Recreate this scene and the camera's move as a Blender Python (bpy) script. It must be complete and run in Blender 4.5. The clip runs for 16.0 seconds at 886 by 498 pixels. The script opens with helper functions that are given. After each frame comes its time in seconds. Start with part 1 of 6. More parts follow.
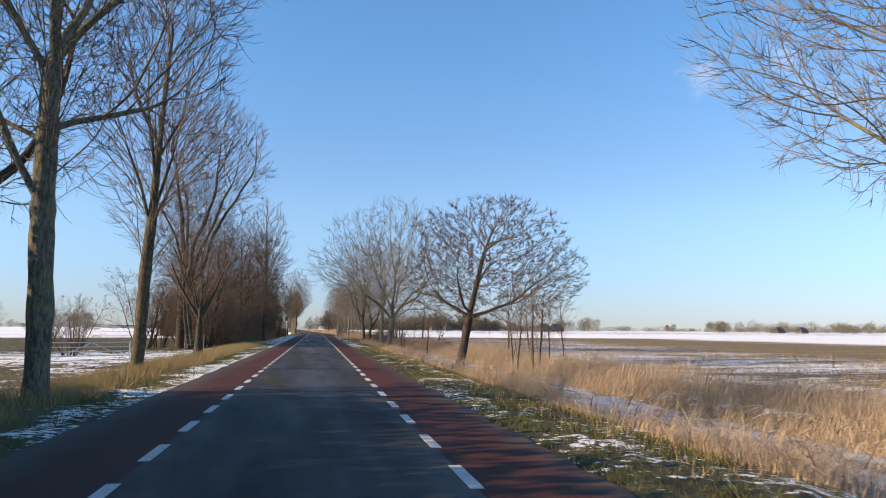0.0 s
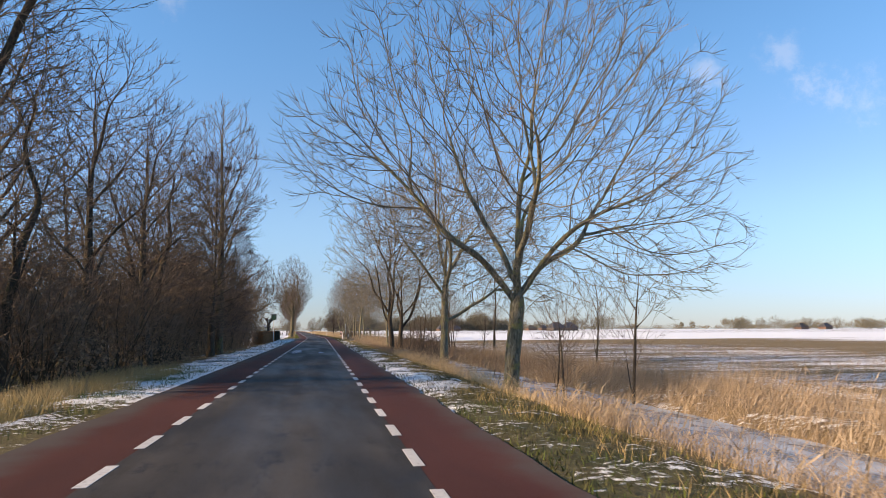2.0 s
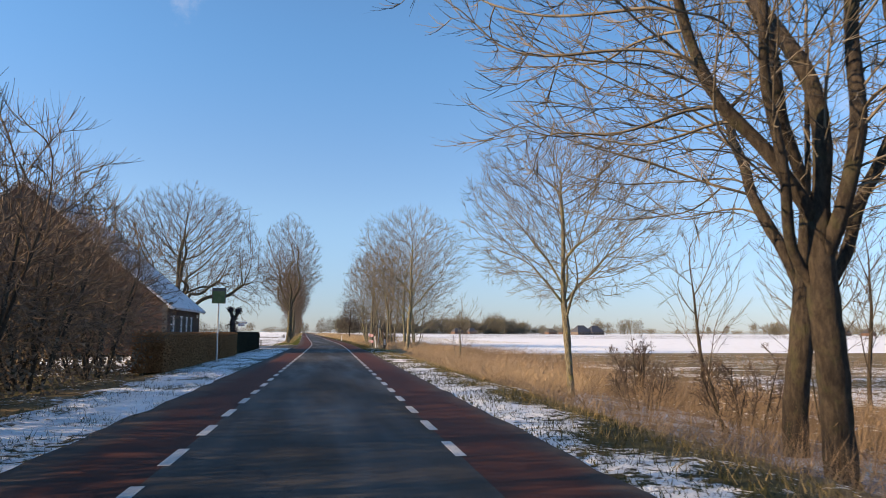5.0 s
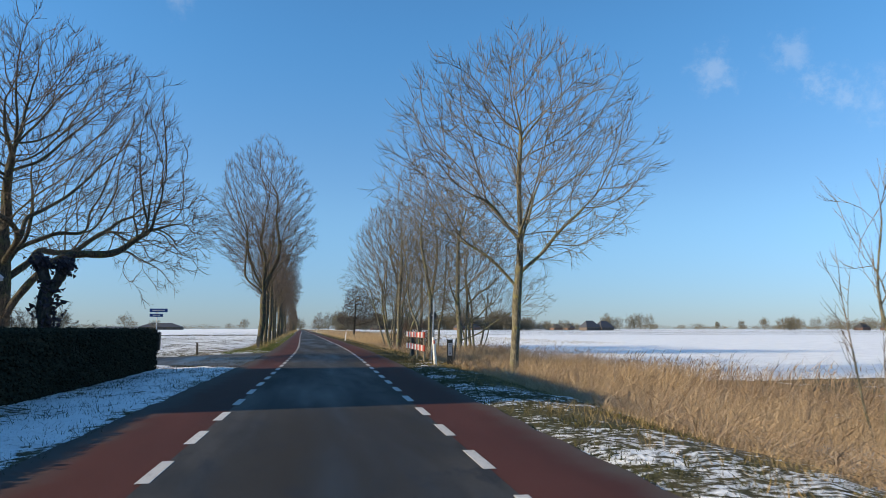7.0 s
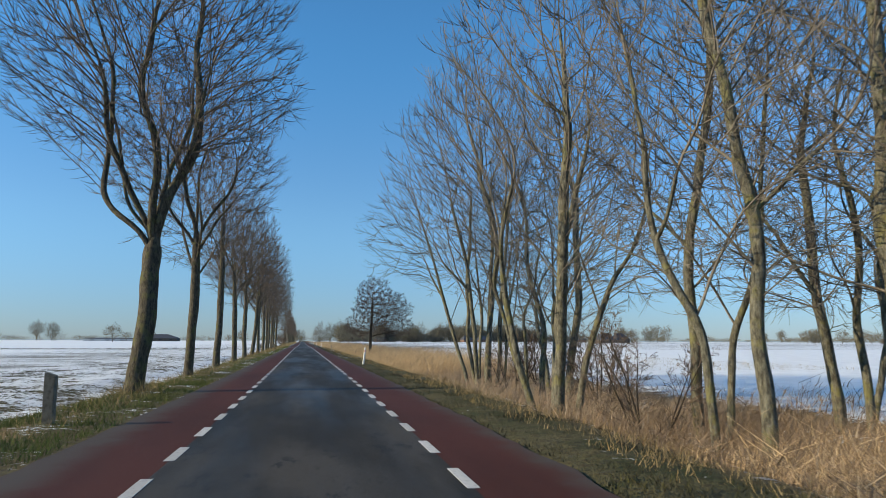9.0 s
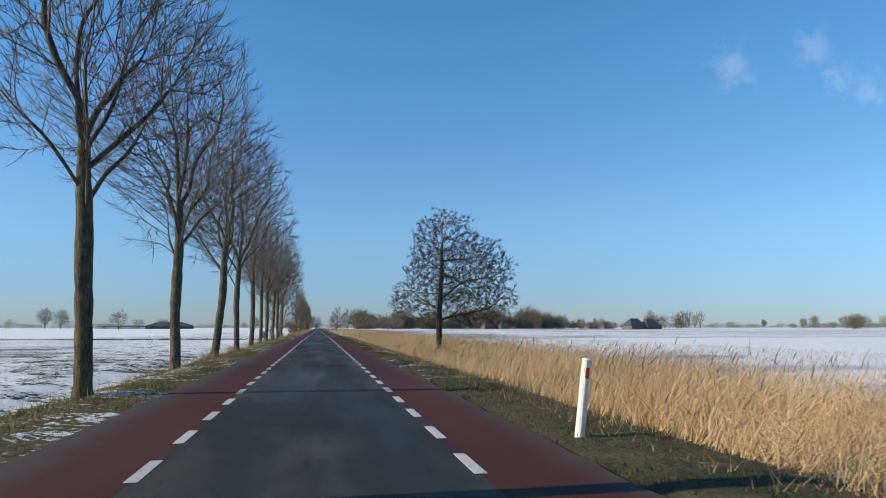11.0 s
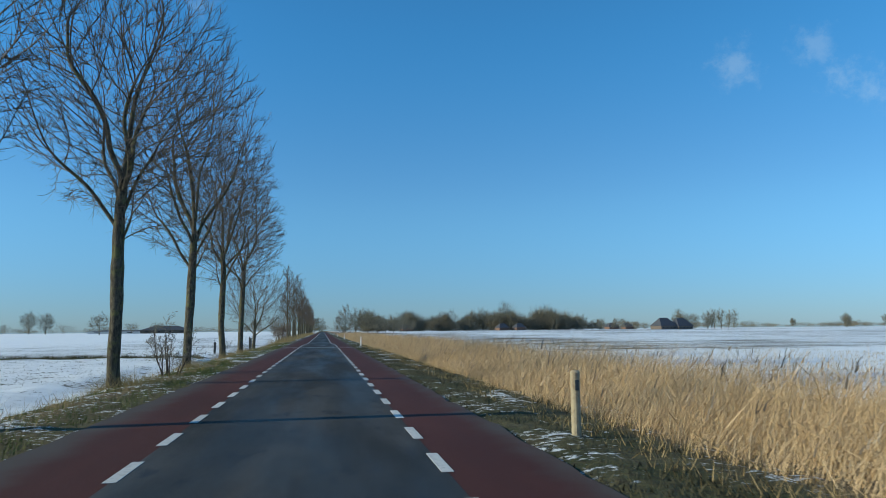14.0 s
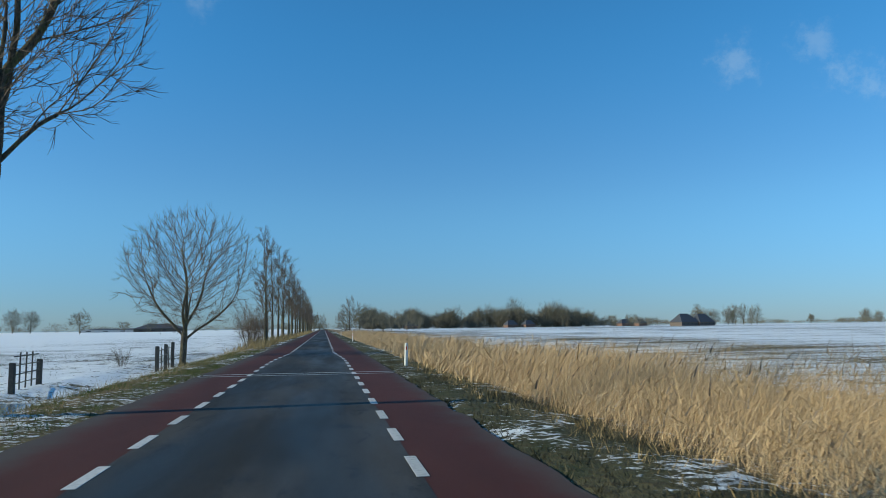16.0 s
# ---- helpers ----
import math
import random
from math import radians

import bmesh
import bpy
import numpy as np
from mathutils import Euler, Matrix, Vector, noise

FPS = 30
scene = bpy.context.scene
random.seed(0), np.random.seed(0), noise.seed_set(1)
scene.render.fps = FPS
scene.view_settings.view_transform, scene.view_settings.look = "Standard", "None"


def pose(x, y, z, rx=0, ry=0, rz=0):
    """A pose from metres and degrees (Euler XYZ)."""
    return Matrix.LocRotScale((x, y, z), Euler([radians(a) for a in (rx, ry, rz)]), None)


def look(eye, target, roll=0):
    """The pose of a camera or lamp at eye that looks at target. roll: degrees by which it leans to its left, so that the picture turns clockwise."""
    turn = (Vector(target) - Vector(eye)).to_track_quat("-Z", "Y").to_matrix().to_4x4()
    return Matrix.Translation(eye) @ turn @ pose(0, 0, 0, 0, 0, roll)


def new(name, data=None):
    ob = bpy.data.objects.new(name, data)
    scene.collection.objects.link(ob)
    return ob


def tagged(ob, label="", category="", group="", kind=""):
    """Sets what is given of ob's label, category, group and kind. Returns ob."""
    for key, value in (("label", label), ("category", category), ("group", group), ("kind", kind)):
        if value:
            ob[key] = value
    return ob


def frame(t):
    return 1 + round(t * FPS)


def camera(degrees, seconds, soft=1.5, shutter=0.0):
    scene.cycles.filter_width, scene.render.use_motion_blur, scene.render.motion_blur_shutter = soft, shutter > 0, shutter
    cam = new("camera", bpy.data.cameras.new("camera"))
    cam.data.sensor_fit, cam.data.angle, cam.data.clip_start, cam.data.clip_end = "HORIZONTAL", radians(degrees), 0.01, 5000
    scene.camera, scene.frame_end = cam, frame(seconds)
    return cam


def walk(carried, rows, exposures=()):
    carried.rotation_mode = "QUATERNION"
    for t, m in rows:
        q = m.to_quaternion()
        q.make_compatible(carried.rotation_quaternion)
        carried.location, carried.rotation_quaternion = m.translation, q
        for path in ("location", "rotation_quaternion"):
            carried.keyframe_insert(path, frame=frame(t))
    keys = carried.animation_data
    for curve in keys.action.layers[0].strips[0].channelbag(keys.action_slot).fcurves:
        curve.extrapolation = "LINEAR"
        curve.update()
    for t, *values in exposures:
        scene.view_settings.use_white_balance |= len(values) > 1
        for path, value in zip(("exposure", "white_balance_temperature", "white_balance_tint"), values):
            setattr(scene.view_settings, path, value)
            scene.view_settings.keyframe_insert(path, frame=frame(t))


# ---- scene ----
cam = camera(64.0, 16.0, soft=0.35, shutter=0.05)
# seconds, place, yaw, pitch and lean of the dashboard camera
PATH = [
    (0.0, -5.642, -3.093, 1.313, -12.06, 6.48, 0.43),
    (0.5, -5.179, 5.940, 1.296, -12.18, 6.42, 0.52),
    (1.0, -4.723, 15.088, 1.319, -12.10, 6.62, 0.15),
    (1.5, -4.327, 24.130, 1.328, -11.95, 6.53, -0.10),
    (2.0, -3.971, 32.972, 1.333, -11.84, 6.50, -0.28),
    (2.5, -3.653, 41.589, 1.326, -11.55, 6.48, -0.38),
    (3.0, -3.444, 49.442, 1.319, -11.23, 6.43, -0.46),
    (3.5, -3.252, 58.069, 1.308, -11.06, 6.55, -0.07),
    (4.0, -3.009, 66.844, 1.300, -10.94, 6.64, 0.15),
    (4.2, -2.933, 70.311, 1.304, -10.98, 6.73, 0.20),
    (6.3, -1.871, 105.821, 1.312, -11.21, 6.54, 0.19),
    (6.5, -1.754, 109.316, 1.301, -11.22, 6.33, 0.09),
    (7.0, -1.437, 118.072, 1.282, -11.28, 6.42, 0.03),
    (7.5, -1.167, 126.853, 1.263, -11.37, 6.76, 0.34),
    (8.0, -0.866, 135.596, 1.273, -11.26, 6.77, 0.13),
    (8.5, -0.554, 144.464, 1.300, -11.18, 7.05, 0.14),
    (9.0, -0.232, 153.288, 1.324, -11.11, 7.38, 0.17),
    (9.5, 0.005, 161.823, 1.314, -10.61, 6.92, 0.09),
    (9.7, 0.049, 165.126, 1.305, -10.52, 6.85, 0.09),
    (11.8, 0.030, 198.847, 1.298, -9.56, 6.14, 0.04),
    (12.0, 0.057, 202.278, 1.292, -9.51, 6.18, 0.10),
    (12.5, 0.087, 210.967, 1.295, -9.52, 6.21, 0.18),
    (13.0, 0.146, 219.612, 1.297, -9.54, 6.28, 0.04),
    (13.5, 0.257, 228.390, 1.304, -9.55, 6.44, -0.30),
    (14.0, 0.343, 237.222, 1.316, -9.60, 6.48, -0.52),
    (14.5, 0.400, 245.988, 1.323, -9.62, 6.47, -0.71),
    (15.0, 0.480, 254.823, 1.313, -9.68, 6.35, -1.05),
    (15.5, 0.566, 263.769, 1.319, -9.57, 6.33, -1.03),
    (16.0, 0.618, 272.641, 1.325, -9.55, 6.27, -0.71),
]
walk(cam, [(t, pose(x, y, z, 90 + p, 0, w) @ pose(0, 0, 0, 0, 0, r)) for t, x, y, z, w, p, r in PATH],
     exposures=[(0.0, 0.52, 10000, 17), (0.5, 0.3, 10000, 17), (1.0, 0.28, 10000, 17), (1.5, 0.46, 10500, 18), (2.5, 0.52, 10600, 18), (4.0, 0.46, 10500, 18), (6.5, 0.36, 9800, 13), (7.0, 0.14, 8400, 6), (7.5, 0.1, 8100, 7), (8.0, 0.13, 9000, 9), (8.5, 0.02, 8400, 4),
                (9.0, 0.04, 8100, 2), (9.5, 0.34, 9700, 16), (12.0, -0.16, 7400, -4), (12.5, -0.1, 7400, -5), (13.0, 0.02, 7700, 1), (13.5, -0.16, 7050, -8), (16.0, -0.26, 7000, -8)])

# ---- light ----
SUN_AZ, SUN_EL = 267.5, 23.5          # degrees clockwise from +y, and above the horizon
world = bpy.data.worlds.new("winter_sky")
scene.world = world
world.use_nodes = True
wn, wl = world.node_tree.nodes, world.node_tree.links
wn.clear()
w_out, w_bg, w_sky = wn.new("ShaderNodeOutputWorld"), wn.new("ShaderNodeBackground"), wn.new("ShaderNodeTexSky")
w_sky.sky_type, w_sky.sun_disc = "NISHITA", False
w_sky.sun_elevation, w_sky.sun_rotation = radians(SUN_EL), radians(SUN_AZ)
w_sky.air_density, w_sky.dust_density, w_sky.ozone_density = 1.0, 0.1, 3.5
w_bg.inputs["Strength"].default_value = 0.15
# a few thin puffs of cloud, far off in the north-east
w_geo = wn.new("ShaderNodeTexCoord")
w_cloud = None
for az, el, size, amount in ((32.8, 19.3, 2.0, 0.12), (38.4, 19.6, 1.8, 0.1), (39.9, 17.1, 1.9, 0.12), (41.3, 16.7, 1.7, 0.11), (43.4, 15.9, 2.0, 0.1), (-10.0, 24.6, 1.8, 0.08)):
    way = (math.sin(radians(az)) * math.cos(radians(el)), math.cos(radians(az)) * math.cos(radians(el)), math.sin(radians(el)))
    d = wn.new("ShaderNodeVectorMath"); d.operation = "DISTANCE"
    nz = wn.new("ShaderNodeTexNoise"); nz.inputs["Scale"].default_value = 30.0; nz.inputs["Detail"].default_value = 7.0; nz.inputs["Roughness"].default_value = 0.68
    wl.new(w_geo.outputs["Generated"], nz.inputs["Vector"])
    wl.new(w_geo.outputs["Generated"], d.inputs[0]); d.inputs[1].default_value = way
    m = wn.new("ShaderNodeMath"); m.operation = "MULTIPLY_ADD"
    wl.new(nz.outputs["Fac"], m.inputs[0]); m.inputs[1].default_value = 0.11; wl.new(d.outputs["Value"], m.inputs[2])
    r = wn.new("ShaderNodeMapRange"); r.interpolation_type = "SMOOTHERSTEP"
    r.inputs[1].default_value, r.inputs[2].default_value = 0.05 + radians(size) * 1.25, 0.045
    r.inputs[3].default_value, r.inputs[4].default_value = 0.0, amount
    wl.new(m.outputs[0], r.inputs[0])
    if w_cloud is None:
        w_cloud = r.outputs[0]
    else:
        a = wn.new("ShaderNodeMath"); a.operation = "MAXIMUM"
        wl.new(w_cloud, a.inputs[0]); wl.new(r.outputs[0], a.inputs[1]); w_cloud = a.outputs[0]
w_mix = wn.new("ShaderNodeMix"); w_mix.data_type = "RGBA"
# cold clear air: deep blue above, paler and duller towards the horizon
w_up = wn.new("ShaderNodeSeparateXYZ")
wl.new(w_geo.outputs["Generated"], w_up.inputs[0])
w_shade = None
for low, high, below, above in ((-0.02, 0.18, (0.345, 0.505, 0.99, 1), (0.54, 0.85, 1.22, 1)), (0.15, 0.42, None, (0.41, 1.0, 1.47, 1))):
    w_rise, w_veil = wn.new("ShaderNodeMapRange"), wn.new("ShaderNodeMix")
    w_rise.interpolation_type, w_veil.data_type = "SMOOTHSTEP", "RGBA"
    w_rise.inputs[1].default_value, w_rise.inputs[2].default_value = low, high
    wl.new(w_up.outputs["Z"], w_rise.inputs[0]); wl.new(w_rise.outputs[0], w_veil.inputs[0])
    if below:
        w_veil.inputs[6].default_value = below
    else:
        wl.new(w_shade, w_veil.inputs[6])
    w_veil.inputs[7].default_value = above
    w_shade = w_veil.outputs[2]
w_dull = wn.new("ShaderNodeMix")
w_dull.data_type, w_dull.blend_type, w_dull.inputs[0].default_value = "RGBA", "MULTIPLY", 1.0
wl.new(w_sky.outputs[0], w_dull.inputs[6]); wl.new(w_shade, w_dull.inputs[7])
wl.new(w_cloud, w_mix.inputs[0]); wl.new(w_dull.outputs[2], w_mix.inputs[6]); w_mix.inputs[7].default_value = (7.5, 7.6, 8.0, 1)
wl.new(w_mix.outputs[2], w_bg.inputs["Color"]); wl.new(w_bg.outputs[0], w_out.inputs[0])

sun = new("sun", bpy.data.lights.new("sun", "SUN"))
sun.data.energy, sun.data.angle, sun.data.color = 5.0, radians(0.55), (1.0, 0.9, 0.76)
sun_way = Vector((math.sin(radians(SUN_AZ)) * math.cos(radians(SUN_EL)), math.cos(radians(SUN_AZ)) * math.cos(radians(SUN_EL)), math.sin(radians(SUN_EL))))
sun.matrix_world = look(sun_way * 200 + Vector((0, 130, 0)), (0, 130, 0))


# ---- materials ----
class Shade:
    """A node material, built step by step; colours are linear RGB."""

    def __init__(self, name, roughness=0.8, metallic=0.0, specular=0.4):
        self.mat = bpy.data.materials.new(name)
        self.mat.use_nodes = True
        self.tree = self.mat.node_tree
        self.bsdf = self.tree.nodes["Principled BSDF"]
        self.bsdf.inputs["Roughness"].default_value = roughness
        self.bsdf.inputs["Metallic"].default_value = metallic
        self.bsdf.inputs["Specular IOR Level"].default_value = specular
        self.place = self.node("ShaderNodeNewGeometry").outputs["Position"]

    def node(self, kind):
        return self.tree.nodes.new(kind)

    def put(self, value, socket):
        if isinstance(value, bpy.types.NodeSocket):
            self.tree.links.new(value, socket)
        elif isinstance(value, tuple):
            socket.default_value = (*value, 1) if len(value) == 3 and socket.type == "RGBA" else value
        else:
            socket.default_value = value

    def noise(self, scale, detail=4.0, rough=0.55, vector=None, squash=None):
        n = self.node("ShaderNodeTexNoise")
        n.inputs["Scale"].default_value, n.inputs["Detail"].default_value, n.inputs["Roughness"].default_value = scale, detail, rough
        v = vector or self.place
        if squash:
            m = self.node("ShaderNodeVectorMath"); m.operation = "MULTIPLY"
            self.put(v, m.inputs[0]); m.inputs[1].default_value = squash
            v = m.outputs[0]
        self.put(v, n.inputs["Vector"])
        return n.outputs["Fac"]

    def math(self, kind, a, b=0.0):
        n = self.node("ShaderNodeMath"); n.operation = kind
        self.put(a, n.inputs[0]); self.put(b, n.inputs[1])
        return n.outputs[0]

    def step(self, value, low, high, to_low=0.0, to_high=1.0):
        n = self.node("ShaderNodeMapRange"); n.interpolation_type = "SMOOTHSTEP"
        for v, s in zip((value, low, high, to_low, to_high), n.inputs):
            self.put(v, s)
        return n.outputs[0]

    def mix(self, factor, a, b):
        n = self.node("ShaderNodeMix"); n.data_type = "RGBA"
        self.put(factor, n.inputs[0]); self.put(a, n.inputs[6]); self.put(b, n.inputs[7])
        return n.outputs[2]

    def attribute(self, name):
        n = self.node("ShaderNodeAttribute"); n.attribute_name = name
        return n.outputs["Fac"]

    def uv(self):
        n = self.node("ShaderNodeUVMap"); n.uv_map = "road"
        return n.outputs[0]

    def split(self, vector):
        n = self.node("ShaderNodeSeparateXYZ"); self.put(vector, n.inputs[0])
        return n.outputs

    def piece(self):
        return self.node("ShaderNodeObjectInfo").outputs["Random"]

    def island(self):
        return self.node("ShaderNodeNewGeometry").outputs["Random Per Island"]

    def done(self, colour, bump=None, strength=0.4, depth=0.01, roughness=None):
        self.put(colour, self.bsdf.inputs["Base Color"])
        if roughness is not None:
            self.put(roughness, self.bsdf.inputs["Roughness"])
        if bump is not None:
            b = self.node("ShaderNodeBump")
            b.inputs["Strength"].default_value, b.inputs["Distance"].default_value = strength, depth
            self.put(bump, b.inputs["Height"]); self.put(b.outputs[0], self.bsdf.inputs["Normal"])
        return self.mat


def asphalt_material(name="worn_asphalt", gloss=0.17, smooth_to=0.5, frost=0.0):
    s = Shade(name, 0.85, specular=gloss)
    lat, along, _ = s.split(s.uv())
    grain = s.noise(140.0, 3.0, 0.7)
    patch = s.noise(0.55, 5.0, 0.6, squash=(1.0, 0.28, 1.0))
    wheel = s.step(s.math("ABSOLUTE", s.math("SUBTRACT", s.math("ABSOLUTE", lat), 0.78)), 0.1, 0.5, 1.0, 0.0)
    c = s.mix(s.step(patch, 0.4, 0.62), (0.023, 0.0203, 0.0175), (0.061, 0.0535, 0.0465))
    c = s.mix(s.math("MULTIPLY", wheel, 0.55), c, (0.026, 0.0243, 0.0228))
    c = s.mix(s.step(grain, 0.5, 0.78, 0.0, 0.4), c, (0.065, 0.062, 0.058))
    salt = s.step(s.noise(1.7, 6.0, 0.7, squash=(1.0, 0.12, 1.0)), 0.55, 0.72, 0.0, 0.4)
    c = s.mix(salt, c, (0.07, 0.068, 0.066))
    tar = s.step(s.noise(3.0, 6.0, 0.78, squash=(1.0, 0.35, 1.0)), 0.55, 0.62, 0.0, 0.85)
    c = s.mix(tar, c, (0.018, 0.018, 0.02))
    stone = s.step(s.noise(38.0, 3.0, 0.8), 0.54, 0.68, 0.0, 0.75)
    c = s.mix(stone, c, (0.072, 0.067, 0.062))
    pit = s.step(s.noise(24.0, 3.0, 0.8), 0.55, 0.68, 0.0, 0.7)
    c = s.mix(pit, c, (0.012, 0.012, 0.013))
    rough = s.step(s.noise(0.8, 3.0, squash=(1.0, 0.12, 1.0)), 0.3, 0.7, smooth_to, smooth_to + 0.3)
    if frost:
        c = s.mix(s.step(s.noise(0.9, 6.0, 0.7, squash=(0.35, 1.0, 1.0)), 0.5, 0.66, 0.0, frost), c, (0.5, 0.52, 0.55))
    return s.done(c, grain, 0.5, 0.004, rough)


def red_material():
    s = Shade("red_asphalt", 0.78, specular=0.16)
    lat, along, _ = s.split(s.uv())
    grain = s.noise(120.0, 3.0, 0.7)
    patch = s.noise(0.7, 5.0, 0.6, squash=(1.0, 0.2, 1.0))
    c = s.mix(s.step(patch, 0.3, 0.7), (0.056, 0.017, 0.0125), (0.082, 0.025, 0.018))
    c = s.mix(s.step(grain, 0.5, 0.78, 0.0, 0.45), c, (0.11, 0.06, 0.048))
    edge = s.step(s.math("ADD", s.math("ABSOLUTE", lat), s.math("MULTIPLY", s.noise(1.3, 5.0), 0.8)), 2.62, 3.25)
    c = s.mix(s.math("MULTIPLY", edge, 0.85), c, (0.075, 0.066, 0.058))
    return s.done(c, grain, 0.5, 0.004)


def paint_material():
    s = Shade("worn_road_paint", 0.6)
    wear = s.step(s.noise(16.0, 6.0, 0.7), 0.48, 0.7, 0.0, 0.75)
    c = s.mix(s.piece(), (0.46, 0.45, 0.43), (0.58, 0.57, 0.55))
    return s.done(s.mix(wear, c, (0.2, 0.19, 0.19)), s.noise(120.0, 2.0), 0.3, 0.002)


def make_ground_material():
    s = Shade("winter_ground", 0.9, specular=0.2)
    cover, wild = s.attribute("snow"), s.attribute("straw")
    fine = s.noise(7.0, 6.0, 0.65)
    mid = s.noise(0.9, 6.0, 0.62)
    wide = s.noise(0.07, 5.0, 0.6, squash=(1.0, 0.6, 1.0))
    clod = s.noise(2.2, 5.0, 0.7, squash=(0.6, 1.2, 1.0))
    g = s.mix(s.step(mid, 0.35, 0.65), (0.05, 0.056, 0.022), (0.11, 0.095, 0.048))
    g = s.mix(s.step(fine, 0.45, 0.7, 0.0, 0.8), g, (0.05, 0.036, 0.022))
    st = s.mix(s.step(mid, 0.3, 0.7), (0.3, 0.205, 0.11), (0.19, 0.13, 0.07))
    st = s.mix(s.step(fine, 0.4, 0.75, 0.0, 0.6), st, (0.11, 0.08, 0.05))
    g = s.mix(wild, g, st)
    broken = s.math("ADD", s.math("MULTIPLY", fine, 0.5), s.math("ADD", s.math("MULTIPLY", clod, 0.3), s.math("MULTIPLY", wide, 0.2)))
    # the cover runs from 0 (bare) to 1 (closed snow); the noise sits around 0.5
    edge = s.math("SUBTRACT", s.math("MULTIPLY", cover, 0.5), s.math("SUBTRACT", broken, 0.25))
    lies = s.step(edge, -0.02, 0.035)
    white = s.mix(s.step(mid, 0.35, 0.7), (0.9, 0.9, 0.9), (0.79, 0.79, 0.79))
    height = s.math("ADD", s.math("MULTIPLY", lies, 0.5), s.math("ADD", s.math("MULTIPLY", fine, 0.7), clod))
    return s.done(s.mix(lies, g, white), height, 1.0, 0.11, s.mix(lies, (0.95, 0.95, 0.95), (0.55, 0.55, 0.55)))


def bark_material(name, dark, light, moss, moss_amount):
    s = Shade(name, 0.9, specular=0.2)
    ridges = s.noise(17.0, 7.0, 0.75, squash=(1.0, 1.0, 0.3))
    blotch = s.noise(3.2, 5.0, 0.65)
    c = s.mix(s.step(ridges, 0.35, 0.7), dark, light)
    c = s.mix(s.math("MULTIPLY", s.step(blotch, 0.5, 0.66), moss_amount), c, moss)
    return s.done(c, ridges, 1.0, 0.06)


def twig_material(name, dark, light):
    s = Shade(name, 0.75, specular=0.3)
    c = s.mix(s.island(), dark, light)
    return s.done(s.mix(s.step(s.noise(1.1, 3.0), 0.4, 0.7, 0.0, 0.5), c, dark))


def blade_material(name, dark, light, third=None):
    s = Shade(name, 0.85, specular=0.2)
    c = s.mix(s.island(), dark, light)
    drift = s.step(s.noise(0.22, 4.0), 0.38, 0.66)
    return s.done(s.mix(s.math("MULTIPLY", drift, 0.6), c, third or dark))


def plain_material(name, colour, other=None, roughness=0.6, metallic=0.0, scale=9.0, bump=0.2):
    s = Shade(name, roughness, metallic)
    n = s.noise(scale, 5.0, 0.65)
    other = other or tuple(v * 0.65 for v in colour)
    return s.done(s.mix(s.step(n, 0.4, 0.75), colour, other), s.noise(scale * 6, 3.0), bump, 0.004)


def ice_material():
    s = Shade("ditch_ice", 0.3, specular=0.3)
    crust = s.step(s.noise(1.4, 5.0, 0.6, squash=(1.0, 0.4, 1.0)), 0.42, 0.62)
    c = s.mix(crust, (0.12, 0.15, 0.19), (0.4, 0.46, 0.54))
    return s.done(c, s.noise(5.0, 4.0), 0.25, 0.01, s.step(crust, 0.0, 1.0, 0.22, 0.7))


def brick_material():
    s = Shade("brown_brick", 0.88, specular=0.2)
    c = s.mix(s.piece(), (0.085, 0.045, 0.034), (0.16, 0.085, 0.06))
    return s.done(s.mix(s.step(s.noise(4.0, 4.0), 0.4, 0.7, 0.0, 0.5), c, (0.07, 0.045, 0.04)), s.noise(60.0, 4.0), 0.5, 0.005)


def roof_material():
    s = Shade("snowy_roof_tile", 0.7)
    lies = s.step(s.noise(2.6, 6.0, 0.7), 0.28, 0.5)
    c = s.mix(s.piece(), (0.06, 0.055, 0.06), (0.1, 0.085, 0.085))
    return s.done(s.mix(s.math("MULTIPLY", lies, 0.85), c, (0.74, 0.76, 0.8)), s.noise(30.0, 4.0), 0.4, 0.01)


ASPHALT, RED, PAINT, GROUND = asphalt_material(), red_material(), paint_material(), make_ground_material()
ICE, BRICK, ROOF = ice_material(), brick_material(), roof_material()
BARK_ASH = bark_material("mossy_ash_bark", (0.1, 0.085, 0.06), (0.35, 0.31, 0.22), (0.31, 0.275, 0.09), 0.7)
BARK_POPLAR = bark_material("poplar_bark", (0.045, 0.038, 0.029), (0.185, 0.155, 0.11), (0.16, 0.16, 0.06), 0.65)
BARK_DARK = bark_material("alder_bark", (0.04, 0.032, 0.026), (0.11, 0.085, 0.065), (0.09, 0.095, 0.045), 0.35)
BARK_COPPICE = bark_material("coppice_bark", (0.075, 0.068, 0.052), (0.3, 0.28, 0.21), (0.27, 0.25, 0.09), 0.6)
TWIG_ASH = twig_material("ash_twigs", (0.115, 0.093, 0.072), (0.27, 0.225, 0.172))
TWIG_CLUMP = twig_material("clump_twigs", (0.12, 0.1, 0.08), (0.25, 0.212, 0.17))
TWIG_POPLAR = twig_material("poplar_twigs", (0.078, 0.058, 0.046), (0.19, 0.144, 0.112))
TWIG_DARK = twig_material("alder_twigs", (0.07, 0.05, 0.04), (0.165, 0.118, 0.088))
TWIG_BRUSH = twig_material("brushwood_twigs", (0.1, 0.07, 0.051), (0.23, 0.16, 0.113))
CONES = twig_material("alder_cones_and_dry_leaves", (0.026, 0.018, 0.026), (0.085, 0.054, 0.056))
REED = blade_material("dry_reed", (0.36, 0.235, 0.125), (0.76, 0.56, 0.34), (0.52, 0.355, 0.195))
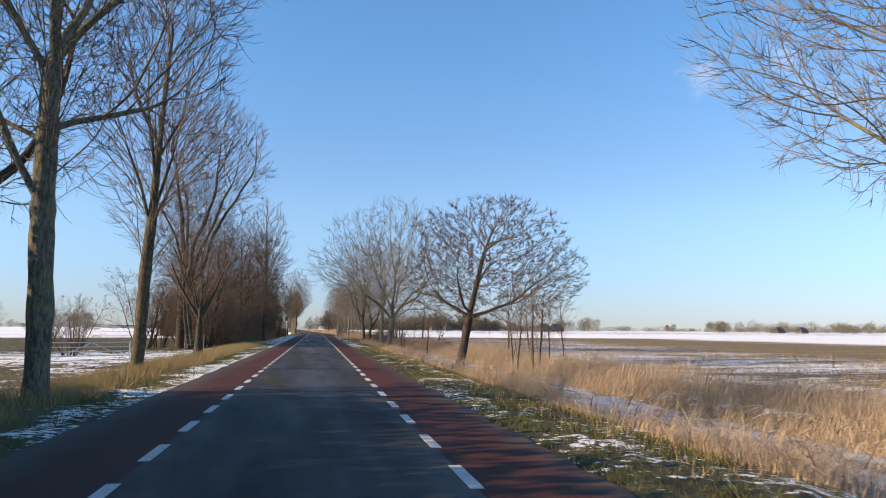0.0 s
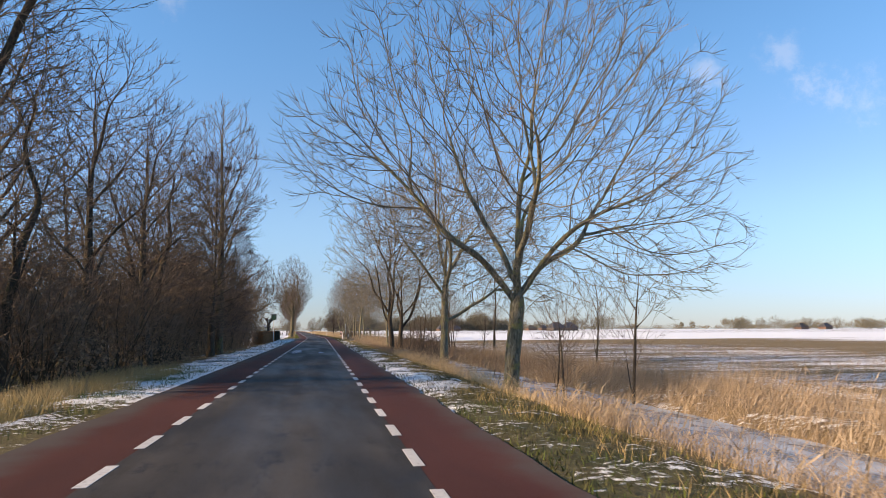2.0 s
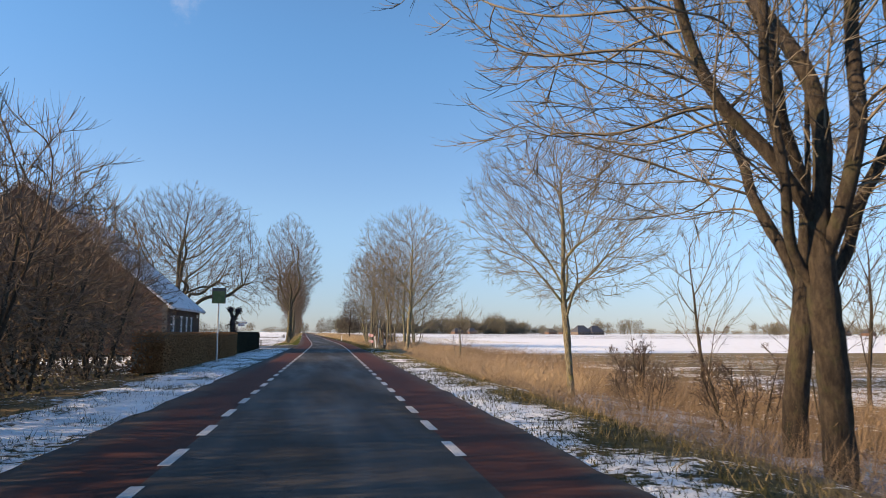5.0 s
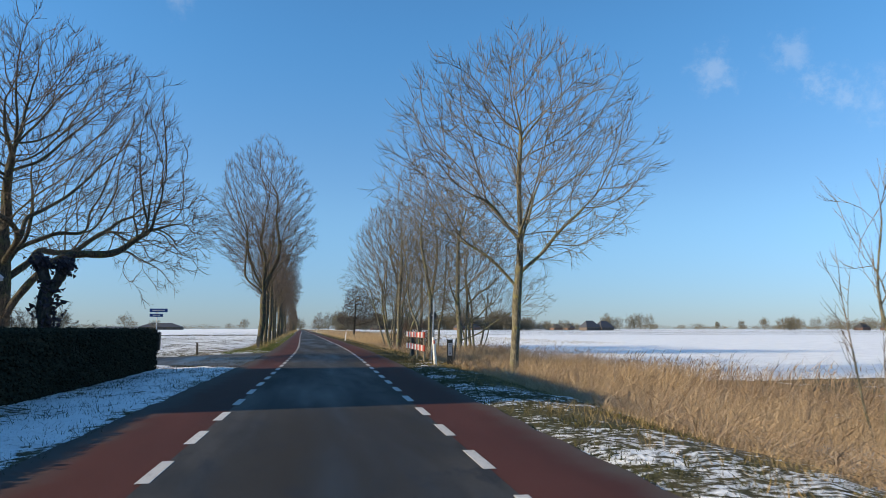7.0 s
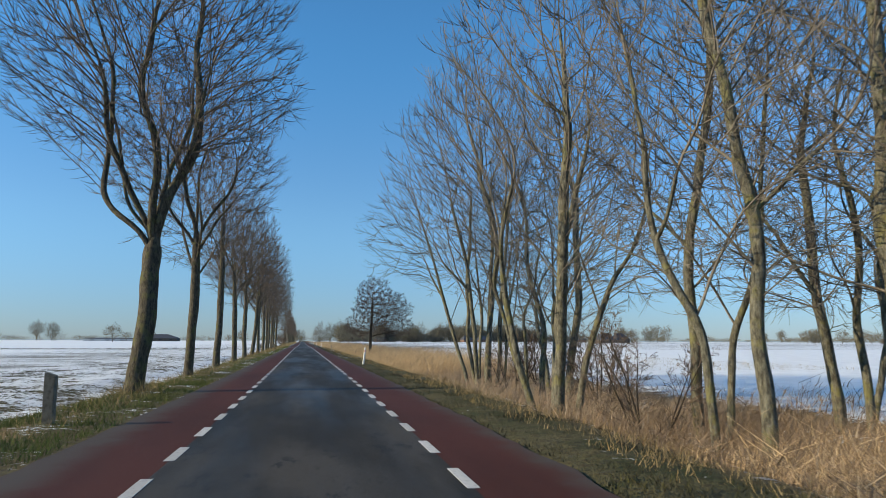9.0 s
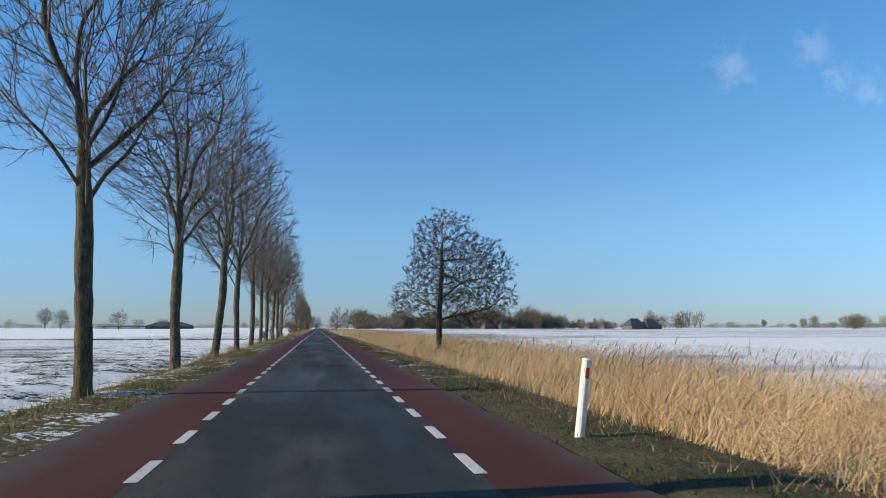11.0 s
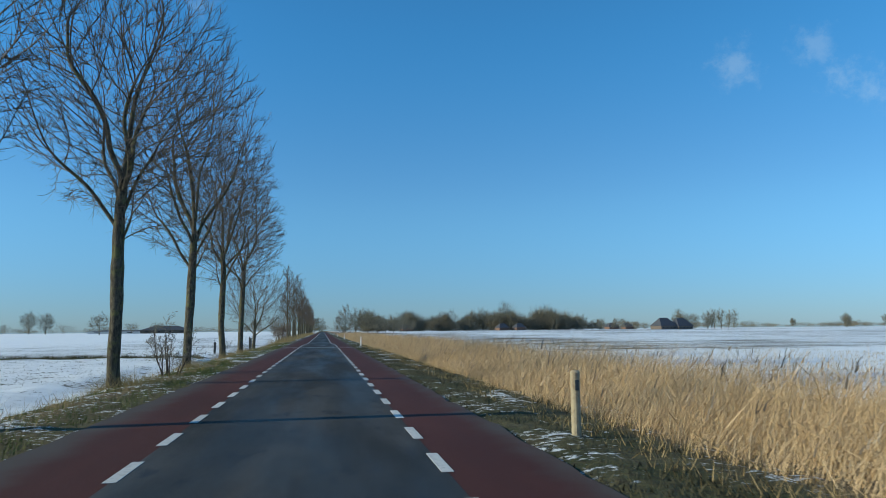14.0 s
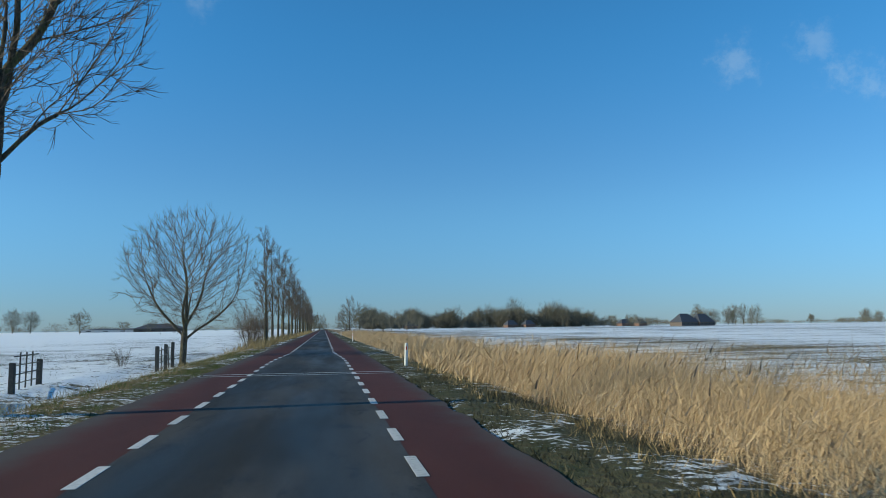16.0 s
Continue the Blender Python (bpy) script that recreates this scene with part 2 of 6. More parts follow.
REED_DULL = blade_material("weathered_reed", (0.22, 0.158, 0.108), (0.56, 0.425, 0.3), (0.34, 0.245, 0.17))
REED_FAWN = blade_material("fawn_reed", (0.28, 0.195, 0.12), (0.6, 0.44, 0.29), (0.38, 0.275, 0.175))
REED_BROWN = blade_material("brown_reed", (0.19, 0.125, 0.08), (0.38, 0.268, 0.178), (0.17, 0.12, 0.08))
PLUME = blade_material("reed_plumes", (0.19, 0.145, 0.105), (0.42, 0.33, 0.24))
GRASS_GREEN = blade_material("green_verge_grass", (0.045, 0.08, 0.016), (0.12, 0.15, 0.042), (0.17, 0.15, 0.06))
GRASS = blade_material("winter_grass", (0.032, 0.04, 0.013), (0.095, 0.09, 0.036), (0.13, 0.1, 0.048))
GRASS_WET = blade_material("matted_verge_grass", (0.03, 0.03, 0.016), (0.085, 0.076, 0.045), (0.11, 0.1, 0.07))
STRAW = blade_material("dry_grass", (0.27, 0.19, 0.09), (0.44, 0.32, 0.165), (0.24, 0.19, 0.08))
LEAF_BROWN = blade_material("beech_hedge_leaves", (0.2, 0.085, 0.036), (0.38, 0.175, 0.08))
LEAF_GREEN = blade_material("evergreen_hedge_leaves", (0.015, 0.017, 0.01), (0.042, 0.039, 0.022))
LEAF_BRAMBLE = blade_material("bramble_leaves", (0.12, 0.086, 0.063), (0.27, 0.19, 0.13))
FAR_WOOD = blade_material("far_bare_wood", (0.12, 0.108, 0.08), (0.21, 0.185, 0.14), (0.15, 0.138, 0.1))
GALV = plain_material("galvanised_steel", (0.55, 0.56, 0.57), roughness=0.45, metallic=0.8)
WHITE = plain_material("white_board_paint", (0.82, 0.8, 0.74), (0.7, 0.68, 0.62), scale=5.0)
SIGNAL_RED = plain_material("red_board_paint", (0.7, 0.085, 0.035), (0.56, 0.07, 0.03), scale=5.0)
TIMBER = plain_material("weathered_timber", (0.23, 0.19, 0.14), (0.11, 0.085, 0.06), 0.85, scale=14.0, bump=0.5)
TIMBER_DARK = plain_material("dark_timber", (0.055, 0.05, 0.045), (0.1, 0.09, 0.07), 0.85, scale=14.0, bump=0.5)
TIMBER_PALE = plain_material("sun_bleached_timber", (0.42, 0.34, 0.23), (0.24, 0.18, 0.12), 0.85, scale=14.0, bump=0.5)
SIGN_BLUE = plain_material("blue_enamel", (0.025, 0.085, 0.3), (0.02, 0.07, 0.24), 0.4)
SIGN_GREY = plain_material("sign_back_grey", (0.085, 0.095, 0.095), (0.06, 0.065, 0.065), 0.55)
SIGN_GREEN = plain_material("sign_green", (0.06, 0.12, 0.05), (0.12, 0.17, 0.09), 0.45, scale=4.0)
BIN_DARK = plain_material("dark_bin_plastic", (0.014, 0.016, 0.018), roughness=0.45)
FRAME_WHITE = plain_material("white_window_paint", (0.78, 0.78, 0.75), (0.66, 0.66, 0.62))
TRIM_GREY = plain_material("grey_gutter", (0.5, 0.5, 0.5), (0.36, 0.36, 0.36))
CREAM = plain_material("reflector_white", (0.85, 0.83, 0.78), (0.6, 0.57, 0.5), 0.45)
BARN_ROOF = plain_material("dark_barn_roof", (0.05, 0.055, 0.07), (0.08, 0.08, 0.09), 0.7)
BARN_WALL = plain_material("barn_brick", (0.2, 0.115, 0.085), (0.14, 0.09, 0.07), 0.85)
GLASS = Shade("window_glass", 0.05, specular=0.6).done((0.03, 0.035, 0.04))
MORTAR = plain_material("mortar", (0.12, 0.105, 0.09), (0.09, 0.08, 0.07), 0.9)


# ---- building blocks ----
BEND, BEND_Y, BEND_SOFT = -0.03597, 157.81, 8.1     # the road turns by this slope round this y


def road_x(y):
    """The x of the road's middle."""
    return BEND * BEND_SOFT * np.logaddexp(0, (BEND_Y - np.asarray(y, float)) / BEND_SOFT)


def road_slope(y):
    return -BEND / (1 + math.exp(min(60.0, max(-60.0, -(BEND_Y - y) / BEND_SOFT))))


def road_turn(y):
    """Degrees by which the road's own frame is turned at y."""
    return -math.degrees(math.atan(road_slope(y)))


def smooth(v, a, b):
    k = np.clip((np.asarray(v, float) - a) / (b - a), 0, 1)
    return k * k * (3 - 2 * k)


def ground_z(lat, y):
    """The height of the ground at a distance to the side of the road's middle."""
    lat, y = np.broadcast_arrays(np.asarray(lat, float), np.asarray(y, float))
    r_a = np.interp(lat, [2.6, 3.2, 4.2, 5.2, 6.2, 8.3, 9.3, 11.0, 14.0], [-0.03, -0.015, -0.05, -0.22, -0.72, -0.72, -0.34, -0.3, -0.3])
    r_b = np.interp(lat, [2.6, 3.2, 4.2, 6.0, 7.4, 8.6, 10.5, 12.0, 14.0], [-0.03, -0.015, -0.05, -0.3, -0.55, -0.55, -0.4, -0.3, -0.3])
    l_a = np.interp(-lat, [2.85, 3.4, 4.6, 6.0, 9.0, 14.0], [-0.03, -0.01, -0.03, -0.12, -0.22, -0.3])
    l_b = np.interp(-lat, [2.85, 3.4, 4.3, 5.0, 5.8, 6.8, 8.0, 14.0], [-0.03, -0.01, -0.02, -0.12, -0.5, -0.5, -0.32, -0.3])
    flat = np.interp(np.abs(lat), [2.6, 3.2, 9.0, 14.0], [-0.03, -0.02, -0.08, -0.3])
    k = smooth(y, 160, 180)
    right, left = r_a * (1 - k) + r_b * k, l_a * (1 - k) + l_b * k
    near_junction = smooth(y, 109, 116) * (1 - smooth(y, 160, 167))
    left = left * (1 - near_junction) + flat * near_junction
    return np.where(np.abs(lat) < 2.75, -0.06, np.where(lat > 0, right, left))


def at(lat, y, z=None, turn=0.0, scale=1.0):
    """A pose beside the road, turned with it."""
    if z is None:
        z = float(ground_z(lat, y)) - 0.02
    return pose(float(road_x(y)) + lat, y, z, 0, 0, turn) @ Matrix.Scale(scale, 4)


def mesh_from(name, verts, faces, material, smooth_faces=False):
    """A mesh from arrays: verts (n, 3), faces (m, 3 or 4), or a list of such face arrays."""
    groups = faces if isinstance(faces, list) else [faces]
    groups = [np.asarray(f, np.int32) for f in groups if len(f)]
    me = bpy.data.meshes.new(name)
    me.vertices.add(len(verts))
    me.vertices.foreach_set("co", np.asarray(verts, np.float32).ravel())
    loops = np.concatenate([f.ravel() for f in groups])
    sizes = np.concatenate([np.full(len(f), f.shape[1], np.int32) for f in groups])
    me.loops.add(len(loops))
    me.loops.foreach_set("vertex_index", loops)
    me.polygons.add(len(sizes))
    me.polygons.foreach_set("loop_start", np.concatenate([[0], np.cumsum(sizes)[:-1]]).astype(np.int32))
    me.polygons.foreach_set("loop_total", sizes)
    me.polygons.foreach_set("use_smooth", np.full(len(sizes), smooth_faces))
    me.update(calc_edges=True)
    me.materials.append(material)
    return me


def part(name, data, parent=None, label="", m=None):
    """Links a mesh (or a bmesh with its material as a pair) as one object under a thing."""
    ob = new(name, data)
    if parent is not None:
        ob.parent = parent
    if m is not None:
        ob.matrix_basis = m
    return tagged(ob, label) if label else ob


def thing(name, label, category, m=None, group="", kind=""):
    ob = new(name)
    ob.empty_display_size = 0.2
    if m is not None:
        ob.matrix_basis = m
    return tagged(ob, label, category, group, kind)


def finish(bm, name, material):
    me = bpy.data.meshes.new(name)
    bm.to_mesh(me)
    bm.free()
    me.materials.append(material)
    return me


def block(name, size, material, bevel=0.01, centre=(0, 0, 0), turn=None):
    """A bevelled box as a mesh."""
    bm = bmesh.new()
    bmesh.ops.create_cube(bm, size=1)
    bmesh.ops.scale(bm, vec=size, verts=bm.verts)
    if bevel:
        bmesh.ops.bevel(bm, geom=bm.edges[:], offset=min(bevel, min(size) * 0.4), segments=2, affect="EDGES", profile=0.6)
    if turn is not None:
        bmesh.ops.transform(bm, matrix=turn, verts=bm.verts)
    bmesh.ops.translate(bm, vec=centre, verts=bm.verts)
    return finish(bm, name, material)


def rod(name, ends, radius, material, sides=8, top=None):
    """A round rod between two points, with chamfered ends."""
    a, b = Vector(ends[0]), Vector(ends[1])
    top = radius if top is None else top
    w = (b - a).normalized()
    u = w.orthogonal().normalized()
    v = w.cross(u)
    n = (b - a).length
    verts, faces = [], []
    rings = [(0, radius * 0.8), (min(0.01, n * 0.1), radius), (n - min(0.012, n * 0.1), top), (n, top * 0.75)]
    for h, r in rings:
        verts += [a + w * h + (u * math.cos(2 * math.pi * k / sides) + v * math.sin(2 * math.pi * k / sides)) * r for k in range(sides)]
    for i in range(len(rings) - 1):
        faces += [(i * sides + k, i * sides + (k + 1) % sides, (i + 1) * sides + (k + 1) % sides, (i + 1) * sides + k) for k in range(sides)]
    me = bpy.data.meshes.new(name)
    me.from_pydata([tuple(p) for p in verts], [], faces + [tuple(range(sides))[::-1], tuple(range((len(rings) - 1) * sides, len(rings) * sides))])
    me.materials.append(material)
    return me


# ---- bare trees: curves that branch, skinned as tubes ----
def turn_towards(way, rng, angle):
    """Ways that lean off the given ones by the angles (radians), to random sides."""
    ref = np.where(np.abs(way[:, 2:3]) < 0.9, [[0.0, 0.0, 1.0]], [[1.0, 0.0, 0.0]])
    u = np.cross(way, ref)
    u /= np.linalg.norm(u, axis=1, keepdims=True)
    v = np.cross(way, u)
    phi = rng.uniform(0, 2 * np.pi, len(way))[:, None]
    side = u * np.cos(phi) + v * np.sin(phi)
    return way * np.cos(angle)[:, None] + side * np.sin(angle)[:, None]


def run_curves(start, way, length, points, rng, wiggle, lift):
    """Curves of so many points, that wander and bend up (lift above 0) or down."""
    out = np.empty((len(start), points, 3))
    out[:, 0] = start
    d = way / np.linalg.norm(way, axis=1, keepdims=True)
    pace = (length / (points - 1))[:, None]
    for k in range(1, points):
        out[:, k] = out[:, k - 1] + d * pace
        d = d + rng.normal(0, wiggle, d.shape) + np.array([[0, 0, lift]]) * (1.0 if np.isscalar(lift) else 1)
        d /= np.linalg.norm(d, axis=1, keepdims=True)
    return out


def sprout(rng, parents, each, span, angle, ratio, points, wiggle, lift, thin, least, fade=0.55):
    """Branches off the parent curves. parents: (curves, radii, lengths). Gives the same three."""
    curves, radii, lengths = parents
    m, n = curves.shape[:2]
    idx = np.repeat(np.arange(m), each)
    t = np.tile((np.arange(each) + 0.5) / each, m) + rng.uniform(-0.5, 0.5, m * each) / each
    t = span[0] + (span[1] - span[0]) * np.clip(t, 0, 1) ** 0.75
    f = t * (n - 1)
    i = np.minimum(f.astype(int), n - 2)
    k = (f - i)[:, None]
    start = curves[idx, i] * (1 - k) + curves[idx, i + 1] * k
    way = curves[idx, i + 1] - curves[idx, i]
    way /= np.linalg.norm(way, axis=1, keepdims=True)
    r = radii[idx, i] * (1 - k[:, 0]) + radii[idx, i + 1] * k[:, 0]
    lean = np.radians(rng.normal(angle, angle * 0.22, len(idx)))
    way = turn_towards(way, rng, lean)
    length = lengths[idx] * ratio * (1 - fade * t) * rng.uniform(0.65, 1.3, len(idx))
    r0 = np.maximum(np.minimum(r * 0.8, length * thin), least)
    c = run_curves(start, way, length, points, rng, wiggle, lift)
    return c, r0[:, None] * np.linspace(1, 0.45, points)[None], length


def skin(groups):
    """Verts and quads of tubes (or, with 2 sides, flat ribbons) round groups of (curves, radii, sides)."""
    verts, faces, base = [], [], 0
    for curves, radii, sides in groups:
        m, n = curves.shape[:2]
        axis = curves[:, -1] - curves[:, 0]
        axis /= np.linalg.norm(axis, axis=1, keepdims=True) + 1e-9
        ref = np.where(np.abs(axis[:, 2:3]) < 0.9, [[0.0, 0.0, 1.0]], [[1.0, 0.0, 0.0]])
        u = np.cross(axis, ref)
        u /= np.linalg.norm(u, axis=1, keepdims=True)
        v = np.cross(axis, u)
        a = 2 * np.pi * np.arange(sides)[None] / sides + (np.arange(m) * 2.4)[:, None]
        ring = u[:, None] * np.cos(a)[:, :, None] + v[:, None] * np.sin(a)[:, :, None]
        p = curves[:, :, None] + ring[:, None] * radii[:, :, None, None]
        verts.append(p.reshape(-1, 3))
        j, k, s = np.meshgrid(np.arange(m), np.arange(n - 1), np.arange(1 if sides == 2 else sides), indexing="ij")
        q = lambda kk, ss: base + (j * n + kk) * sides + ss % sides  # noqa: E731
        faces.append(np.stack([q(k, s), q(k, s + 1), q(k + 1, s + 1), q(k + 1, s)], -1).reshape(-1, 4))
        base += m * n * sides
    return np.concatenate(verts), np.concatenate(faces)


def stem(rng, foot, way, length, radius, points, wiggle, lift, top=0.12, flare=0.35):
    c = run_curves(np.array([foot], float), np.array([way], float), np.array([length], float), points, rng, wiggle, lift)
    h = np.linspace(0, 1, points)
    r = radius * (1 - (1 - top) * h ** 0.9) * (1 + flare * np.exp(-h * length / 0.35)) * (1 + rng.normal(0, 0.05, points))
    return c, r[None], np.array([length], float)


def join(*some):
    """One set of curves out of several with the same number of points."""
    return tuple(np.concatenate([s[k] for s in some]) for k in range(3))


def bare_tree(seed, height, radius, clear, limbs, low, high, limb_length, twigs, lift=(0.05, 0.06, 0.05, 0.03), wiggle=0.06,
              given=(), least=0.0072, top=0.1, cones=0, bark=None, twig=None, fade=0.38, thin=0.0115, fork=0.4, dome=None, spread=36, sway=0.22):
    """Meshes of a leafless tree: trunk with its limbs, crown of branches and twigs, and (for alders) cones.
    clear: height of the first limb; low, high: the limbs' angles off the trunk at the bottom and the top, in degrees; limb_length: (bottom, top);
    twigs: counts of branches per limb, branchlets per branch and twigs per branchlet; given: limbs laid down as (height, azimuth, rise, length, radius);
    dome: (radius, middle height, half height) of the crown, which the limbs' ends reach; sway: how crooked the trunk is."""
    rng = np.random.default_rng(seed)
    trunk = stem(rng, (0, 0, -0.1), (0.02, 0.01, 1), height, radius, 14, wiggle * sway, 0.05, top)
    # past the first limbs the trunk is much thinner
    trunk = (trunk[0], trunk[1] * (1 - fork * smooth(np.linspace(0, height, 14), clear, clear + 1.6))[None], trunk[2])
    t = (np.arange(limbs) + 0.5) / limbs + rng.uniform(-0.4, 0.4, limbs) / limbs
    idx = np.zeros(limbs, int)
    t = np.clip(t, 0.01, 0.99) ** 1.35
    h = clear / height + (0.94 - clear / height) * t
    f = h * 13
    i = np.minimum(f.astype(int), 12)
    k = (f - i)[:, None]
    start = trunk[0][idx, i] * (1 - k) + trunk[0][idx, i + 1] * k
    base_r = trunk[1][idx, i]
    azimuth = rng.uniform(0, 6.28) + np.arange(len(t)) * 2.4 + rng.normal(0, 0.35, len(t))
    lean = np.radians(low + (high - low) * t + rng.normal(0, 6, len(t)))
    way = np.stack([np.cos(azimuth) * np.sin(lean), np.sin(azimuth) * np.sin(lean), np.cos(lean)], 1)
    length = (limb_length[0] + (limb_length[1] - limb_length[0]) * t) * rng.uniform(0.8, 1.15, len(t))
    if dome:
        scale = np.array([1 / dome[0], 1 / dome[0], 1 / dome[2]])
        p, d = (start - np.array([0, 0, dome[1]])) * scale, way * scale
        a, b, c0 = (d * d).sum(1), (p * d).sum(1), (p * p).sum(1) - 1
        reach = (-b + np.sqrt(np.maximum(b * b - a * c0, 0.0))) / a
        length = np.clip(reach, 0.8, dome[0] * 2.2) * rng.uniform(0.72, 0.98, len(t))
    c = run_curves(start, way, length, 9, rng, wiggle, lift[0])
    r = np.minimum(base_r * 0.72, length * thin)[:, None] * np.linspace(1, 0.22, 9)[None]
    limb = (c, r, length)
    for g_h, g_az, g_rise, g_len, g_r in given:
        s0 = np.array([[np.interp(g_h, trunk[0][0, :, 2], trunk[0][0, :, a]) for a in range(2)] + [g_h]])
        a, e = math.radians(g_az), math.radians(g_rise)
        w = np.array([[math.cos(a) * math.cos(e), math.sin(a) * math.cos(e), math.sin(e)]])
        c = run_curves(s0, w, np.array([g_len], float), 9, rng, wiggle, lift[0])
        limb = join(limb, (c, (g_r * np.linspace(1, 0.2, 9))[None], np.array([g_len], float)))
    n2, n3, n4 = twigs
    b2 = sprout(rng, limb, n2, (0.12, 1.0), spread, 0.5, 5, wiggle * 1.5, lift[1], thin * 0.85, least * 1.6, fade)
    tops = sprout(rng, trunk, max(3, n2 * 2 // 3), (0.5, 1.0), 36, 0.2, 5, wiggle * 1.5, lift[1], thin * 0.6, least * 1.5, fade)
    b2 = join(b2, tops)
    b3 = sprout(rng, b2, n3, (0.1, 1.0), spread, 0.5, 3, wiggle * 2, lift[2], thin * 0.6, least * 1.15, fade)
    b4 = sprout(rng, b3, n4, (0.1, 1.0), spread, 0.62, 2, wiggle * 2.4, lift[3], thin * 0.5, least * 0.85, 0.3)
    bark, twig = bark or BARK_ASH, twig or TWIG_ASH
    crown = [(b2[0], b2[1], 3), (b3[0], b3[1], 2), (b4[0], b4[1], 2)]
    trunk_skin = [(trunk[0], trunk[1], 10), (limb[0], limb[1], 6)]
    made = {"trunk": mesh_from("trunk", *skin(trunk_skin), bark, True), "crown": mesh_from("crown", *skin(crown), twig, True)}
    if cones:
        pick = rng.choice(len(b4[0]), min(cones, len(b4[0])), replace=False)
        where = b4[0][pick, 1] + rng.normal(0, 0.02, (len(pick), 3))
        made["fruiting_crown"] = clumps("fruiting_crown", where, rng.uniform(0.008, 0.018, len(pick)), rng, CONES)
    return made


# ---- bare trees that grow towards the free places of their crown ----
def grow_nodes(seed, trunks, limbs, crown, count, step=0.24, reach=2.6, kill=0.36, rise=0.5, up=0.1, keep=0.85, crook=0.17, hollow=0.25, axis=(0.0, 0.0), sway=0.1):
    """The skeleton of a tree: places and parents. trunks: (foot, way, length); limbs: (trunk, height, azimuth, rise, length, bend);
    crown: ellipsoids (middle, radii) that the twigs fill; rise: how steeply the branches climb; sway: how crooked the stems are; hollow: how much of the crown's inside stays free."""
    rng = np.random.default_rng(seed)
    warp = lambda p: np.stack([p[:, 0], p[:, 1], p[:, 2] - rise * np.hypot(p[:, 0] - axis[0] * p[:, 2], p[:, 1] - axis[1] * p[:, 2])], 1)  # noqa: E731
    place, parent, ways = [], [], []

    def lay(start, way, length, root, bend, wander):
        d, p, last = np.array(way, float), np.array(start, float), root
        d /= np.linalg.norm(d)
        aim = d.copy()
        ids = []
        for _ in range(max(2, int(length / step))):
            aim = aim + (0, 0, bend)
            aim /= np.linalg.norm(aim)
            d = d + rng.normal(0, wander, 3) + 0.16 * (aim - d)
            d /= np.linalg.norm(d)
            p = p + d * step
            place.append(p.copy()), parent.append(last), ways.append(d.copy())
            last = len(place) - 1
            ids.append(last)
        return ids

    rows = []
    for foot, way, length in trunks:
        place.append(np.array(foot, float)), parent.append(-1), ways.append(np.array(way, float))
        rows.append(lay(foot, way, length, len(place) - 1, 0.01, crook * sway))
    for which, high, azimuth, climb, length, bend in limbs:
        root = min(rows[which], key=lambda i: abs(place[i][2] - high))
        a, e = math.radians(azimuth), math.radians(climb)
        lay(place[root], (math.cos(a) * math.cos(e), math.sin(a) * math.cos(e), math.sin(e)), length, root, bend, crook * 0.5)
    size = np.array([r[0] * r[1] * r[2] for _, r in crown], float)
    pick = rng.choice(len(crown), count * 3, p=size / size.sum())
    ball = rng.normal(0, 1, (count * 3, 3))
    ball /= np.linalg.norm(ball, axis=1, keepdims=True)
    far = rng.uniform(0, 1, count * 3) ** (1 / 3)
    ok = far > hollow * rng.uniform(0.3, 1.6, count * 3)
    # an uneven outline: the crown's edge dips in and out
    dip = np.array([noise.noise(Vector(b) * 2.2 + Vector((seed, 0, 0))) for b in ball])
    goal = (np.array([c for c, _ in crown], float)[pick] + ball * (far * (0.97 + 0.2 * dip))[:, None] * np.array([r for _, r in crown], float)[pick])[ok][:count]
    goal = warp(goal)
    low = warp(np.array(place))
    pts, ids = low.copy(), np.arange(len(low))
    gap = np.full(len(goal), 1e9)
    near = np.zeros(len(goal), int)

    def meet(first):
        for i in range(first, len(pts)):
            d = np.linalg.norm(goal - pts[i], axis=1)
            closer = d < gap
            gap[closer], near[closer] = d[closer], i

    meet(0)
    way = np.array(ways)
    par = list(parent)
    sons = np.zeros(len(pts), int)
    for _ in range(90):
        live = gap < reach
        if not live.any():
            break
        pull = np.zeros_like(pts)
        to = goal[live] - pts[near[live]]
        np.add.at(pull, near[live], to / (np.linalg.norm(to, axis=1, keepdims=True) + 1e-6))
        who = np.nonzero((np.linalg.norm(pull, axis=1) > 1e-4) & (sons < 4))[0]
        if not len(who):
            break
        d = pull[who] / np.linalg.norm(pull[who], axis=1, keepdims=True)
        d = d + way[who] * keep + rng.normal(0, crook, d.shape) + (0, 0, up)
        d /= np.linalg.norm(d, axis=1, keepdims=True)
        fresh = pts[who] + d * step
        gone = np.array([np.min(np.linalg.norm(pts[-900:] - f, axis=1)) < step * 0.5 for f in fresh])
        who, d, fresh = who[~gone], d[~gone], fresh[~gone]
        if not len(who):
            break
        first = len(pts)
        np.add.at(sons, who, 1)
        pts, way = np.concatenate([pts, fresh]), np.concatenate([way, d])
        sons = np.concatenate([sons, np.zeros(len(who), int)])
        par += list(who)
        meet(first)
        left = gap > kill
        goal, gap, near = goal[left], gap[left], near[left]
        if not len(goal):
            break
    out = pts.copy()
    # back from the warped space: the height follows from itself by a few rounds
    z = pts[:, 2].copy()
    for _ in range(12):
        z = pts[:, 2] + rise * np.hypot(pts[:, 0] - axis[0] * z, pts[:, 1] - axis[1] * z)
    out[:, 2] = z
    out[:len(place)] = np.array(place)
    return out, np.array(par), 1 + max(i for row_ in rows for i in row_)


